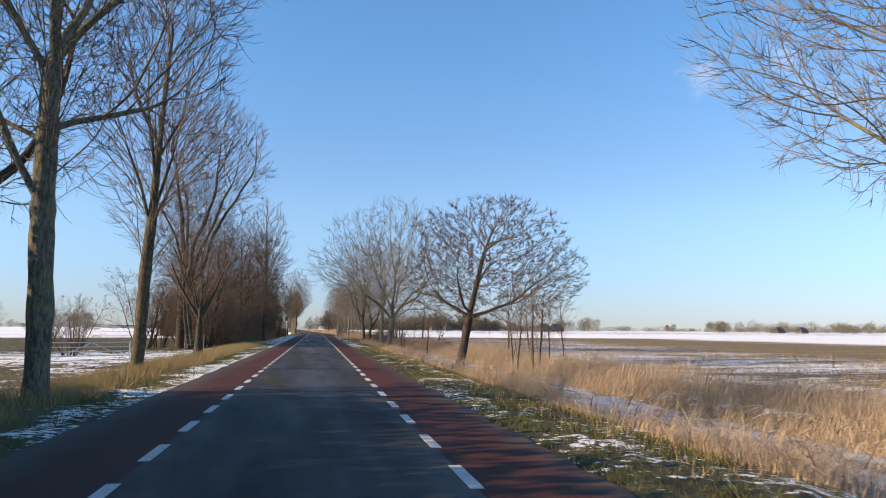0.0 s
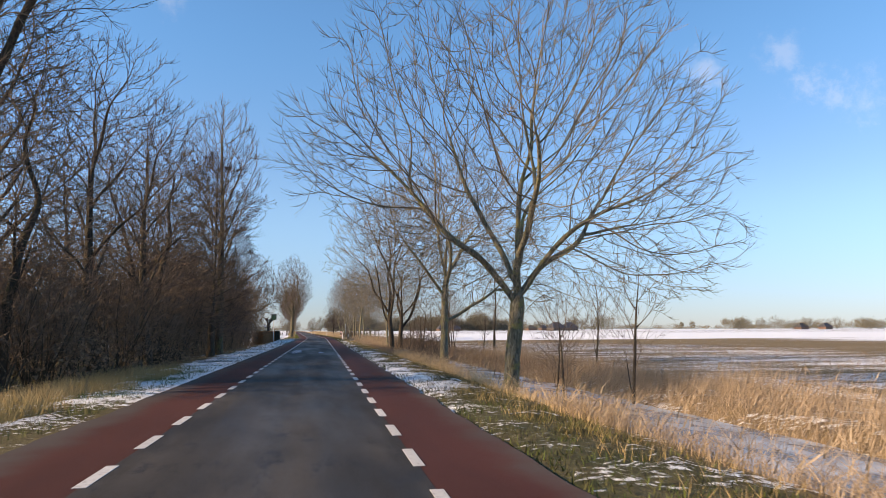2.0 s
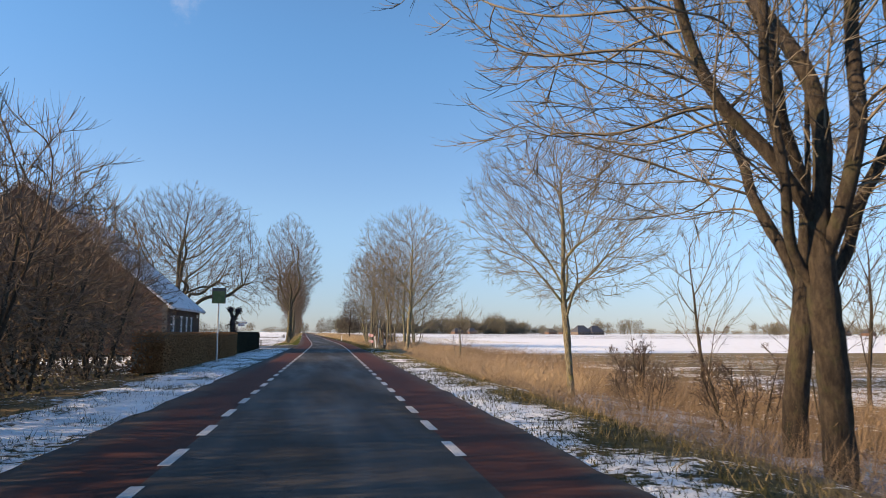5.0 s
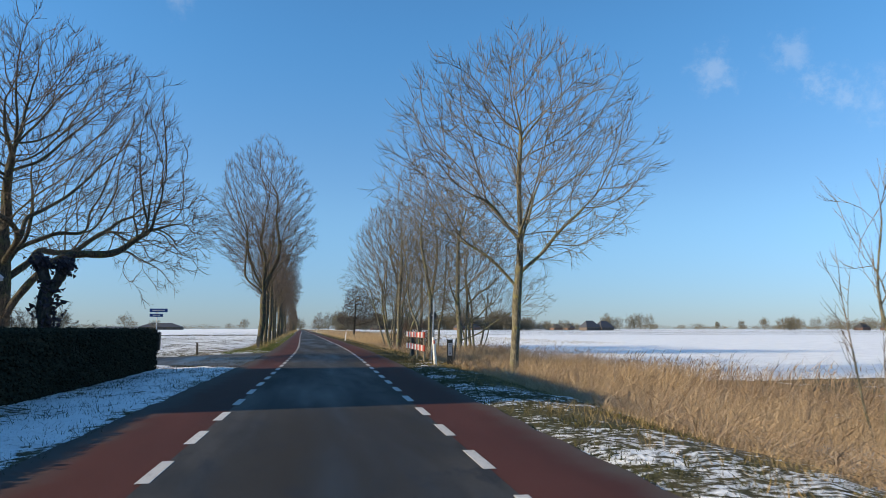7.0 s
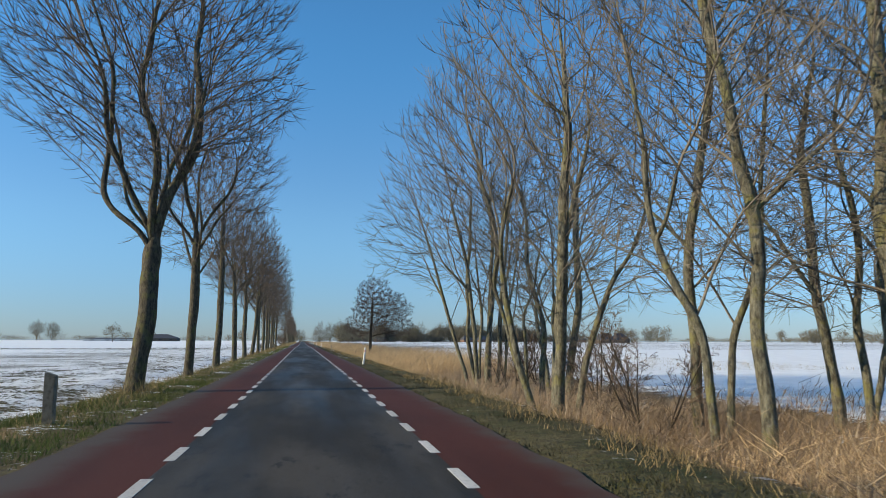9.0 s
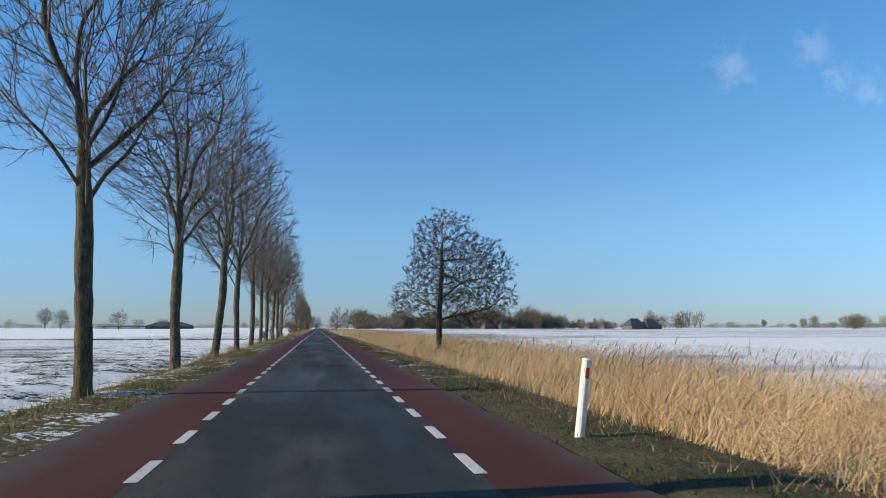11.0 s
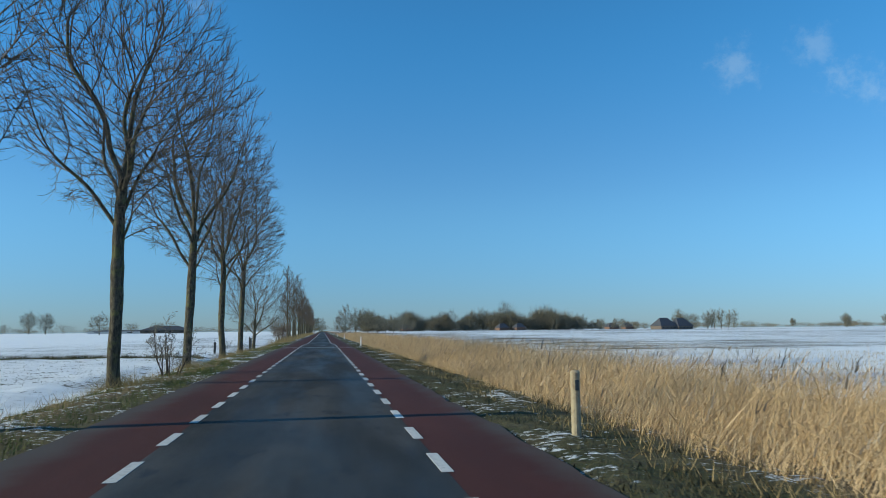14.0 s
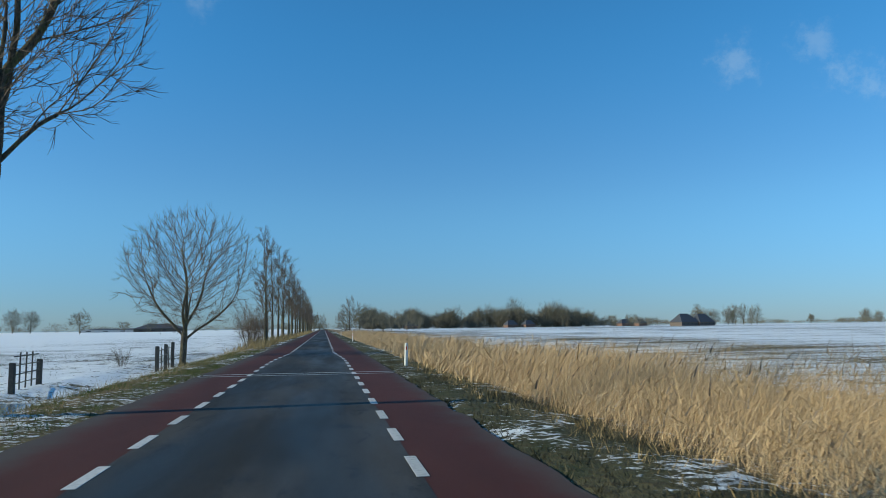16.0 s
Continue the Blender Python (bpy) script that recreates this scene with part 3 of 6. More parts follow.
def grown_tree(seed, radius, trunks, limbs, crown, count=1500, twigs=(2, 0.5), least=0.0075, droop=0.22, bark=None, twig=None, cones=0, flare=0.3, thick=0.03, spread=0.75, taper=0.0115, reach_out=0.5, **more):
    """Meshes of a leafless tree, as bare_tree gives them. twigs: how many on each thin node, and how long; droop: how far they bend up (or, below 0, hang)."""
    rng = np.random.default_rng(seed + 1000)
    p, par, trunk_nodes = grow_nodes(seed, trunks, limbs, crown, count, **more)
    n = len(p)
    sons = np.bincount(par[par >= 0], minlength=n)
    load = np.zeros(n)
    load[sons == 0] = 1
    for i in range(n - 1, -1, -1):
        if par[i] >= 0:
            load[par[i]] += load[i]
    main = np.full(n, -1)
    for i in range(n):
        q = par[i]
        if q >= 0 and (main[q] < 0 or load[i] > load[main[q]]):
            main[q] = i
    # each branch is as thick as the twigs that it bears ask for
    base = max(load[par < 0])
    grow = math.log(base) / math.log(radius / least)
    r = least * np.maximum(load, 1) ** (1 / grow)
    tip, root = np.zeros(n), np.arange(n)
    for i in range(n - 1, -1, -1):
        if par[i] >= 0:
            tip[par[i]] = max(tip[par[i]], tip[i] + np.linalg.norm(p[i] - p[par[i]]))
    bole = np.zeros(n, bool)
    bole[:trunk_nodes] = True
    r = np.minimum(r, least + tip * np.where(bole, 0.024, taper))
    for i in range(n):
        if par[i] >= 0:
            r[i], root[i] = min(r[i], r[par[i]]), root[par[i]]
    for _ in range(2):
        has = (main >= 0) & (par >= 0)
        q = p.copy()
        q[has] = 0.5 * p[has] + 0.25 * (p[par[has]] + p[main[has]])
        p = q
    foot = np.array([par[i] < 0 for i in range(n)])
    root_z = p[foot][:, 2].min()
    r = r * (1 + flare * np.exp(-np.maximum(p[:, 2] - root_z, 0) / 0.35) * (r > thick * 1.5)) * np.where(r > thick, 1 + rng.uniform(-0.07, 0.07, n), 1)
    r[(r <= thick * 1.08) & (r > thick * 0.9)] = thick * 0.95
    tan = np.where((par >= 0)[:, None], p - p[np.maximum(par, 0)], 0)
    tan = tan / (np.linalg.norm(tan, axis=1, keepdims=True) + 1e-9)
    nxt = np.where((main >= 0)[:, None], p[np.maximum(main, 0)] - p, 0)
    nxt = nxt / (np.linalg.norm(nxt, axis=1, keepdims=True) + 1e-9)
    axis = tan + nxt
    axis /= np.linalg.norm(axis, axis=1, keepdims=True) + 1e-9

    def tubes(pick, sides):
        """Tube pieces from each picked node's parent to the node."""
        verts, faces = [], []
        ref = np.array([0.31, 0.94, 0.13])
        spin = np.arange(sides) * 2 * np.pi / sides

        def ring(i, ax, rad):
            u = np.cross(ax, ref)
            u /= np.linalg.norm(u, axis=1, keepdims=True) + 1e-9
            v = np.cross(ax, u)
            return p[i][:, None] + (u[:, None] * np.cos(spin)[None, :, None] + v[:, None] * np.sin(spin)[None, :, None]) * rad[:, None, None]

        a = par[pick]
        straight = (main[a] == pick)
        top = ring(pick, axis[pick], r[pick])
        low = ring(a, np.where(straight[:, None], axis[a], tan[pick]), np.where(straight, np.minimum(r[a], r[pick] * 1.35), np.minimum(r[pick] * 1.15, r[a])))
        verts = np.concatenate([low, top], 1).reshape(-1, 3)
        b = (np.arange(len(pick)) * 2 * sides)[:, None]
        k = np.arange(sides)
        for s in k:
            faces.append(b + np.array([[s, (s + 1) % sides, sides + (s + 1) % sides, sides + s]]))
        return verts, np.concatenate(faces)

    kid = par >= 0
    stout = r > thick
    for i in range(n):
        stout[i] = stout[i] and (par[i] < 0 or stout[par[i]])
    big, mid = np.nonzero(kid & stout)[0], np.nonzero(kid & ~stout)[0]
    # every stem of a stool is a part of its own
    made = {f"trunk#{k}": mesh_from("trunk", *tubes(big[root[big] == k], 8), bark or BARK_ASH, True) for k in np.unique(root[big])}
    fine = np.nonzero(kid & (load <= 5))[0]
    per, long = twigs
    idx = np.repeat(fine, per)
    way = turn_towards(tan[idx], rng, rng.normal(spread, spread * 0.3, len(idx)))
    ends = np.concatenate([np.nonzero(kid & (main < 0))[0]] * 3)
    idx, way = np.concatenate([idx, ends]), np.concatenate([way, turn_towards(tan[ends], rng, rng.normal(0.35, 0.15, len(ends)))])
    # the last twigs reach out of the crown, towards the light
    heart = np.average(np.array([c for c, _ in crown], float), axis=0, weights=[r_[0] * r_[1] * r_[2] for _, r_ in crown])
    out = p[idx] - heart * (1, 1, 0.75)
    way = way + reach_out * out / (np.linalg.norm(out, axis=1, keepdims=True) + 1e-6)
    way /= np.linalg.norm(way, axis=1, keepdims=True)
    c = run_curves(p[idx], way, rng.uniform(0.5, 1.3, len(idx)) * long, 4, rng, 0.13, droop)
    v1, f1 = tubes(mid, 3)
    v2, f2 = skin([(c, least * np.tile([0.85, 0.75, 0.6, 0.35], (len(idx), 1)), 2)])
    made["crown"] = mesh_from("crown", np.concatenate([v1, v2]), np.concatenate([f1, f2 + len(v1)]), twig or TWIG_ASH, True)
    if cones:
        pick = rng.choice(len(c), min(cones, len(c) * 2))
        where = c[pick, rng.integers(1, 3, len(pick))] + rng.normal(0, 0.03, (len(pick), 3))
        made["fruiting_crown"] = clumps("fruiting_crown", where, rng.uniform(0.008, 0.018, len(pick)), rng, CONES)
    return made


def clumps(name, where, size, rng, material):
    """Small uneven tetrahedra at the given places."""
    n = len(where)
    tet = np.array([(1, 1, 1), (-1, -1, 1), (-1, 1, -1), (1, -1, -1)], float)
    v = where[:, None] + tet[None] * size[:, None, None] * rng.uniform(0.4, 1.4, (n, 4, 1)) + rng.normal(0, 1, (n, 4, 3)) * size[:, None, None] * 0.5
    b = (np.arange(n) * 4)[:, None]
    f = np.concatenate([b + np.array([q]) for q in ((0, 1, 2), (0, 3, 1), (0, 2, 3), (1, 3, 2))])
    return mesh_from(name, v.reshape(-1, 3), f, material)


def plant_tree(name, meshes, m, label, category="tree", group=""):
    t = thing(name, label, category, m, group)
    for kind in meshes:
        ob = part(kind.split("#")[0], meshes[kind], t)
        if kind == "fruiting_crown":
            tagged(ob, kind="stuff")
    return t


def blades(name, foot, height, width, lean, rng, material, bends=1):
    """Upright tapering blades: a strip each, of bends + 1 stretches, leaning with the wind."""
    n = len(foot)
    phi = rng.uniform(0, 2 * np.pi, n)
    across = np.stack([np.cos(phi), np.sin(phi), np.zeros(n)], 1) * width[:, None] / 2
    v, f = [], []
    for k in range(bends + 1):
        h = k / bends
        mid = foot + np.stack([lean[:, 0] * h * h, lean[:, 1] * h * h, height * h], 1)
        w = across * (1 - 0.92 * h)
        v += [mid - w, mid + w]
    v = np.stack(v, 1)
    b = (np.arange(n) * 2 * (bends + 1))[:, None]
    f = np.concatenate([b + np.array([[2 * k, 2 * k + 1, 2 * k + 3, 2 * k + 2]]) for k in range(bends)])
    return mesh_from(name, v.reshape(-1, 3), f, material)


def along_road(lat, y):
    """World places on the ground, from arrays."""
    return np.stack([road_x(y) + lat, y, ground_z(lat, y) - 0.02], 1)


def side_edges(lat):
    """Near and far edge (y) of the side road at a distance west of the main road."""
    lat = np.asarray(lat, float)
    near = 143.6 + 1.6 * smooth(-lat, 2.8, 6.0) - 0.05 * (-lat - 6)
    return near, np.interp(-lat, [2.8, 3.4, 6.9, 12, 60], [159.4, 158.0, 153.4, 151.2, 144.6])


# ---- ground, one sheet to the horizon ----
def make_ground():
    rng = np.random.default_rng(5)
    lat = np.concatenate([[-2600, -1500, -800, -400, -200, -100, -60, -40, -30, -24, -20, -17], np.arange(-15, -2.7, 0.25), [-2.72, 0, 2.6],
                          np.arange(2.7, 15.1, 0.25), [17, 20, 24, 30, 40, 60, 100, 200, 400, 800, 1500, 2600]])
    y = np.concatenate([[-900, -400, -150, -60, -30, -15], np.arange(-8, 312, 0.5), np.arange(312, 430, 3), [440, 480, 560, 700, 900, 1300, 2000, 3000]])
    la, yy = np.meshgrid(lat, y)
    z = ground_z(la, yy)
    bump = np.array([noise.noise((a * 0.9, b * 0.7, 0.3)) * 0.6 + noise.noise((a * 2.7, b * 2.3, 4.0)) * 0.4 for a, b in zip(la.ravel(), yy.ravel())]).reshape(la.shape)
    free = smooth(np.abs(la), 2.85, 3.5) * (1 - smooth(np.abs(la), 14, 20))
    z = z + bump * 0.1 * free + rng.normal(0, 0.012, z.shape) * free
    s_near, s_far = side_edges(la)
    bed = (la < -2.8) & (la > -60) & (yy > s_near - 0.1) & (yy < s_far + 0.1)
    z = np.where(bed, np.interp(-la, [2.8, 9, 14, 60], [-0.02, -0.06, -0.28, -0.28]) - 0.12, z)
    x = np.where(np.abs(la) < 300, road_x(np.clip(yy, -900, 3000)), 0) + la
    n, m = z.shape
    i, j = np.meshgrid(np.arange(n - 1), np.arange(m - 1), indexing="ij")
    quads = np.stack([i * m + j, i * m + j + 1, (i + 1) * m + j + 1, (i + 1) * m + j], -1).reshape(-1, 4)
    me = mesh_from("ground", np.stack([x, yy, z], -1).reshape(-1, 3), quads, GROUND, True)
    # how much snow lies, and where the wild straw-coloured grass grows
    wobble = bump * 0.34
    a_part = 1 - smooth(yy, 128, 158)
    meadow = 1 - smooth(yy, 137.2, 138.6)
    snow_r = (0.5 - 0.2 * smooth(la, 30, 40) + 0.75 * smooth(la, 74, 92) - 0.1 * smooth(yy, 104, 118) * (1 - smooth(la, 30, 40))) * meadow
    snow_r = snow_r + (0.78 + 0.1 * smooth(la, 25, 60) - 0.27 * smooth(yy, 286.5, 289.5)) * (1 - meadow)
    snow_r = snow_r - 0.5 * smooth(yy, 136.6, 137.2) * (1 - smooth(yy, 138.0, 138.6)) * smooth(la, 13, 16) - 0.25 * smooth(yy, 285.5, 286.3) * (1 - smooth(yy, 286.8, 287.6))
    verge_r = 0.4 * a_part + 0.37 * (1 - a_part) + 0.24 * smooth(yy, 42, 54) * (1 - smooth(yy, 102, 140)) * (1 - 0.8 * smooth(la, 3.3, 4.0))
    verge_r = verge_r - 0.16 * smooth(yy, 147, 156) * (1 - smooth(yy, 190, 215))
    k = smooth(la, 4.2, 5.0)
    right = verge_r * (1 - k) + (snow_r * smooth(la, 10.5, 13) + 0.34 * (1 - smooth(la, 10.5, 13))) * k
    fieldl = 0.56 + 0.28 * smooth(-la, 26, 60) + 0.07 * smooth(yy, 228, 262)
    fieldl = fieldl * (1 - 0.45 * smooth(yy, 41, 52) * (1 - smooth(yy, 106, 117)))
    fieldl = fieldl - 0.03 * smooth(yy, 150, 159) * (1 - smooth(yy, 185, 208)) * (1 - smooth(-la, 20, 40))
    verge_l = 0.41 + 0.27 * smooth(yy, 44, 55) - 0.03 * smooth(yy, 105, 114) * (1 - smooth(yy, 156, 160)) * (1 + 5.0 * (1 - smooth(-la, 2.9, 3.5)))
    verge_l = verge_l * (1 - smooth(yy, 158, 163)) + 0.36 * smooth(yy, 158, 163) + 0.05 * smooth(yy, 215, 235) + 0.01 * smooth(yy, 250, 289)
    near = smooth(yy, 4, 9) * (1 - smooth(yy, 26, 38))
    verge_l = verge_l + near * (0.16 * (1 - smooth(-la, 3.5, 3.9)) - 0.1 * smooth(-la, 3.7, 4.1))
    fieldl = fieldl - 0.12 * near
    fieldl = fieldl - 0.6 * smooth(yy, 284.6, 285.8) * (1 - smooth(yy, 286.6, 287.8)) * smooth(-la, 6.5, 8)
    k = smooth(-la, 4.4, 5.6)
    left = verge_l * (1 - k) + fieldl * k
    snow = np.where(la > 0, right, left) + wobble
    straw_r = smooth(la, 4.0, 5.2) * (1 - 0.6 * smooth(la, 10.5, 14)) + 0.4 * smooth(la, 28, 40) * a_part
    straw = np.where(la > 0, straw_r, 0.25 * (1 - 0.8 * smooth(-la, 6, 9)) + 0.55 * smooth(-la, 3.6, 4.4) * (1 - smooth(-la, 5, 7)))
    for name, values in (("snow", snow), ("straw", straw)):
        me.attributes.new(name, "FLOAT", "POINT").data.foreach_set("value", np.clip(values, 0, 1.2).astype(np.float32).ravel())
    return tagged(new("ground", me), "flat winter farmland with patchy snow and grass", "ground", kind="structure")


make_ground()


def strip(name, left, right, y0, y1, step, top, depth, material):
    """A slab along the road between two lateral lines (functions of y)."""
    y = np.arange(y0, y1 + step, step)
    rows = []
    for f, z in ((left, top - depth), (left, top), (right, top), (right, top - depth)):
        lat = np.array([f(v) for v in y])
        rows.append((lat, np.stack([road_x(y) + lat, y, np.full(len(y), z)], 1)))
    v = np.stack([r[1] for r in rows], 1).reshape(-1, 3)
    i = np.arange(len(y) - 1)[:, None] * 4
    f = np.concatenate([i + np.array([[k, k + 1, k + 5, k + 4]]) for k in range(3)])[:, ::-1]
    me = mesh_from(name, v, f, material)
    lat = np.stack([r[0] for r in rows], 1).reshape(-1)
    uv = me.uv_layers.new(name="road")
    loops = np.empty(len(me.loops), np.int32)
    me.loops.foreach_get("vertex_index", loops)
    uv.data.foreach_set("uv", np.stack([lat[loops], v[loops, 1]], 1).astype(np.float32).ravel())
    return me


def lane_half(y):
    """Half the width of the grey middle lane, which narrows past the double line."""
    return 1.5 - 0.34 * float(smooth(y, 302, 314))


def ragged(side, base, seed):
    return lambda y: side * (base + 0.1 * noise.noise((y * 0.8, seed, 0)) + 0.06 * noise.noise((y * 3.1, seed, 2)))


road = tagged(new("road", strip("road", lambda y: -lane_half(y), lane_half, -60, 900, 1.0, 0.0, 0.08, ASPHALT)),
              "worn grey asphalt lane between red cycle strips", "road", kind="structure")
for side, base, name in ((-1, 2.92, "cycle_lane_west"), (1, 2.7, "cycle_lane_east")):
    inner = (lambda y: -lane_half(y) - 0.0) if side < 0 else (lambda y: lane_half(y) + 0.0)
    outer = ragged(side, base, side * 3.0)
    a, b = (outer, inner) if side < 0 else (inner, outer)
    tagged(new(name, strip(name, a, b, -60, 900, 0.5, -0.003, 0.08, RED)), "red asphalt cycle strip with a ragged outer edge", "cycle lane", kind="structure")

# the dashed lines, a dash every 2.07 m
DASH = block("lane_dash", (0.12, 1.02, 0.006), PAINT, 0.003)
far_dash = []
for side, phases in ((-1, (-3.2273, -3.3255, -1.78)), (1, (-2.9156, -3.2649, -1.92))):
    last = -99.0
    for lo, hi, phase in ((-11, 90, phases[0]), (90, 180, phases[1]), (180, 660, phases[2])):
        for n in range(int((lo - phase) // 2.07) + 1, int((hi - phase) // 2.07) + 1):
            y = phase + n * 2.07
            if y - last < 1.5:
                continue
            last = y
            slope = (lane_half(y + 0.5) - lane_half(y - 0.5)) * side
            m = pose(float(road_x(y)) + side * lane_half(y), y, 0.002, 0, 0, road_turn(y) - math.degrees(math.atan(slope)))
            if y < 310:
                part("lane_dash", DASH, road, m=m)
            else:
                far_dash.append(m)
dash_v = np.array([v.co for v in DASH.vertices])
dash_f = [tuple(p.vertices) for p in DASH.polygons]
me = bpy.data.meshes.new("far_lane_dashes")
me.from_pydata([tuple(m @ Vector(v)) for m in far_dash for v in dash_v], [], [tuple(i + n * len(dash_v) for i in f) for n in range(len(far_dash)) for f in dash_f])
me.materials.append(PAINT)
tagged(part("far_lane_dashes", me, road), kind="stuff")
# two thin pale lines across the whole road
for y in (293.7, 294.5):
    part("cross_line", block("cross_line", (5.5, 0.07, 0.008), PAINT, 0.002), road, m=pose(float(road_x(y)) - 0.1, y, 0.003))

# the side road at the junction, its mouth widening towards the main road
def make_side_road():
    lat = -np.concatenate([np.linspace(2.85, 8, 24), np.linspace(8.6, 60, 30)])
    near, far = side_edges(lat)
    v, f = [], []
    for k, s in enumerate((0, 0.33, 0.66, 1)):
        y = near + (far - near) * s
        v.append(np.stack([road_x(y) + lat, y, np.interp(-lat, [2.8, 9, 14, 60], [-0.006, -0.04, -0.26, -0.26])], 1))
    n = len(lat)
    v = np.concatenate(v)
    for k in range(3):
        i = np.arange(n - 1)[:, None]
        f.append(i + np.array([[k * n, k * n + 1, (k + 1) * n + 1, (k + 1) * n]]))
    me = mesh_from("side_road", v, np.concatenate(f), asphalt_material("wet_frosted_asphalt", 0.4, 0.38, 0.12), True)
    uv = me.uv_layers.new(name="road")
    loops = np.empty(len(me.loops), np.int32)
    me.loops.foreach_get("vertex_index", loops)
    uv.data.foreach_set("uv", v[loops][:, 1::-1].astype(np.float32).ravel())
    return tagged(new("side_road", me), "narrow asphalt side road with snowy verges", "road", kind="structure")


make_side_road()


def ice_sheet(name, lat0, lat1, y0, y1, z, label):
    y = np.arange(y0, y1 + 0.5, 0.5)
    a = np.stack([road_x(y) + lat0, y, np.full(len(y), z)], 1)
    b = np.stack([road_x(y) + lat1, y, np.full(len(y), z)], 1)
    i = np.arange(len(y) - 1)[:, None]
    me = mesh_from(name, np.concatenate([a, b]), i + np.array([[0, len(y), len(y) + 1, 1]]), ICE)
    return tagged(new(name, me), label, "ice", kind="structure")


ice_sheet("ditch_ice", 5.2, 9.6, -20, 146, -0.57, "frozen ditch water dusted with snow")
ice_sheet("ditch_ice", 5.0, 7.6, 206, 221, -0.36, "frozen ditch water among thin reeds")
ice_sheet("pond_ice", -8.0, -5.2, 280, 292, -0.43, "small frozen pool in the ditch")


def smear_material():
    """Thin ice that breaks up into rough spots towards its ragged edge."""
    s = Shade("thin_road_ice", 0.2, specular=0.6)
    u, v, _ = s.split(s.uv())
    ragged_edge = s.noise(3.2, 6.0, 0.72, squash=(1.6, 0.5, 1.0))
    speck = s.noise(17.0, 4.0, 0.7, squash=(1.0, 0.6, 1.0))
    rim = s.math("ADD", s.math("POWER", s.math("ABSOLUTE", u), 2.0), s.math("POWER", s.math("ABSOLUTE", v), 2.0))
    body = s.math("SUBTRACT", s.math("ADD", s.math("MULTIPLY", ragged_edge, 1.3), s.math("MULTIPLY", speck, 0.7)), s.math("MULTIPLY", rim, 0.75))
    s.put(s.step(body, 0.62, 0.92, 0.0, 0.85), s.bsdf.inputs["Alpha"])
    # The blue base colours paint the sky's reflection into the ice.
    return s.done(s.mix(speck, (0.03, 0.05, 0.1), (0.1, 0.17, 0.3)), speck, 0.3, 0.004, s.step(speck, 0.3, 0.7, 0.2, 0.42))


def wet_patch(name, lat, y, width, length, label, material):
    """A thin frozen smear on the asphalt, along the wheel track."""
    n, m = 24, 6
    verts = [((c / m - 0.5) * width, (r / n - 0.5) * length, 0.0) for r in range(n + 1) for c in range(m + 1)]
    faces = [(r * (m + 1) + c, r * (m + 1) + c + 1, (r + 1) * (m + 1) + c + 1, (r + 1) * (m + 1) + c) for r in range(n) for c in range(m)]
    me = bpy.data.meshes.new(name)
    me.from_pydata(verts, [], faces)
    me.materials.append(material)
    uv = me.uv_layers.new(name="road")
    for loop in me.loops:
        x, along, _ = verts[loop.vertex_index]
        uv.data[loop.index].uv = (x / width * 2, along / length * 2)
    ob = new(name, me)
    ob.matrix_basis = at(lat, y, 0.005, road_turn(y))
    return tagged(ob, label, "ice patch", kind="structure")


SMEAR = smear_material()
wet_patch("ice_patch", -0.95, 79.5, 1.1, 13.0, "thin ice smear along the wheel track, reflected sky blue painted in", SMEAR)
wet_patch("ice_patch", 0.55, 77.0, 0.5, 5.0, "faint ice spots on the asphalt", SMEAR)


# ---- trees west of the road, first stretch ----
UP = (0.06, 0.06, 0.06, 0.05)
roadside = grown_tree(11, 0.21, [((0, 0, -0.15), (-0.01, 0.0, 1), 9.6)],
                      [(0, 3.5, 178, 60, 5.0, 0.02), (0, 5.9, 175, 60, 4.5, 0.03), (0, 6.0, 5, 56, 4.5, 0.03), (0, 4.6, 150, 30, 2.4, 0.0), (0, 4.9, 30, 28, 2.4, 0.0), (0, 6.4, 80, 60, 4.0, 0.03), (0, 6.4, 270, 60, 4.0, 0.03)],
                      [((0, 0, 8.8), (3.8, 3.6, 4.8))], 3000, rise=0.6, bark=BARK_COPPICE, twig=TWIG_POPLAR)
slender = grown_tree(12, 0.19, [((0, 0, -0.15), (0.035, 0.0, 1), 11.6)], [(0, 4.2 + 0.5 * k, 137 * k + 60, 62 + k, 3.2, 0.02) for k in range(7)],
                     [((0.3, 0, 8.6), (2.3, 2.3, 5.0))], 2200, least=0.008, rise=1.2, up=0.1, spread=0.55, hollow=0.1, bark=BARK_POPLAR, twig=TWIG_POPLAR)
forked = grown_tree(13, 0.26, [((0, 0, -0.15), (-0.1, 0.03, 1), 9.0)], [(0, 1.2, 10, 62, 8.4, 0.01), (0, 3.4, 180, 55, 4.0, 0.03), (0, 4.0, 90, 56, 4.0, 0.03)],
                    [((0.3, 0, 8.0), (3.6, 3.4, 4.8))], 2400, rise=0.7, bark=BARK_DARK, twig=TWIG_POPLAR)
wild = grown_tree(14, 0.16, [((0, 0, -0.15), (0.04, 0.02, 1), 8.6)], [(0, 2.6 + 0.55 * k, 137 * k, 50 + 2 * k, 2.6, 0.03) for k in range(9)], [((0, 0, 6.9), (3.0, 3.0, 4.8)), ((0, 0, 4.2), (2.8, 2.8, 1.8))], 2100,
                  rise=0.5, crook=0.28, sway=0.2, hollow=0.1, twigs=(2, 0.4), bark=BARK_DARK, twig=TWIG_DARK)
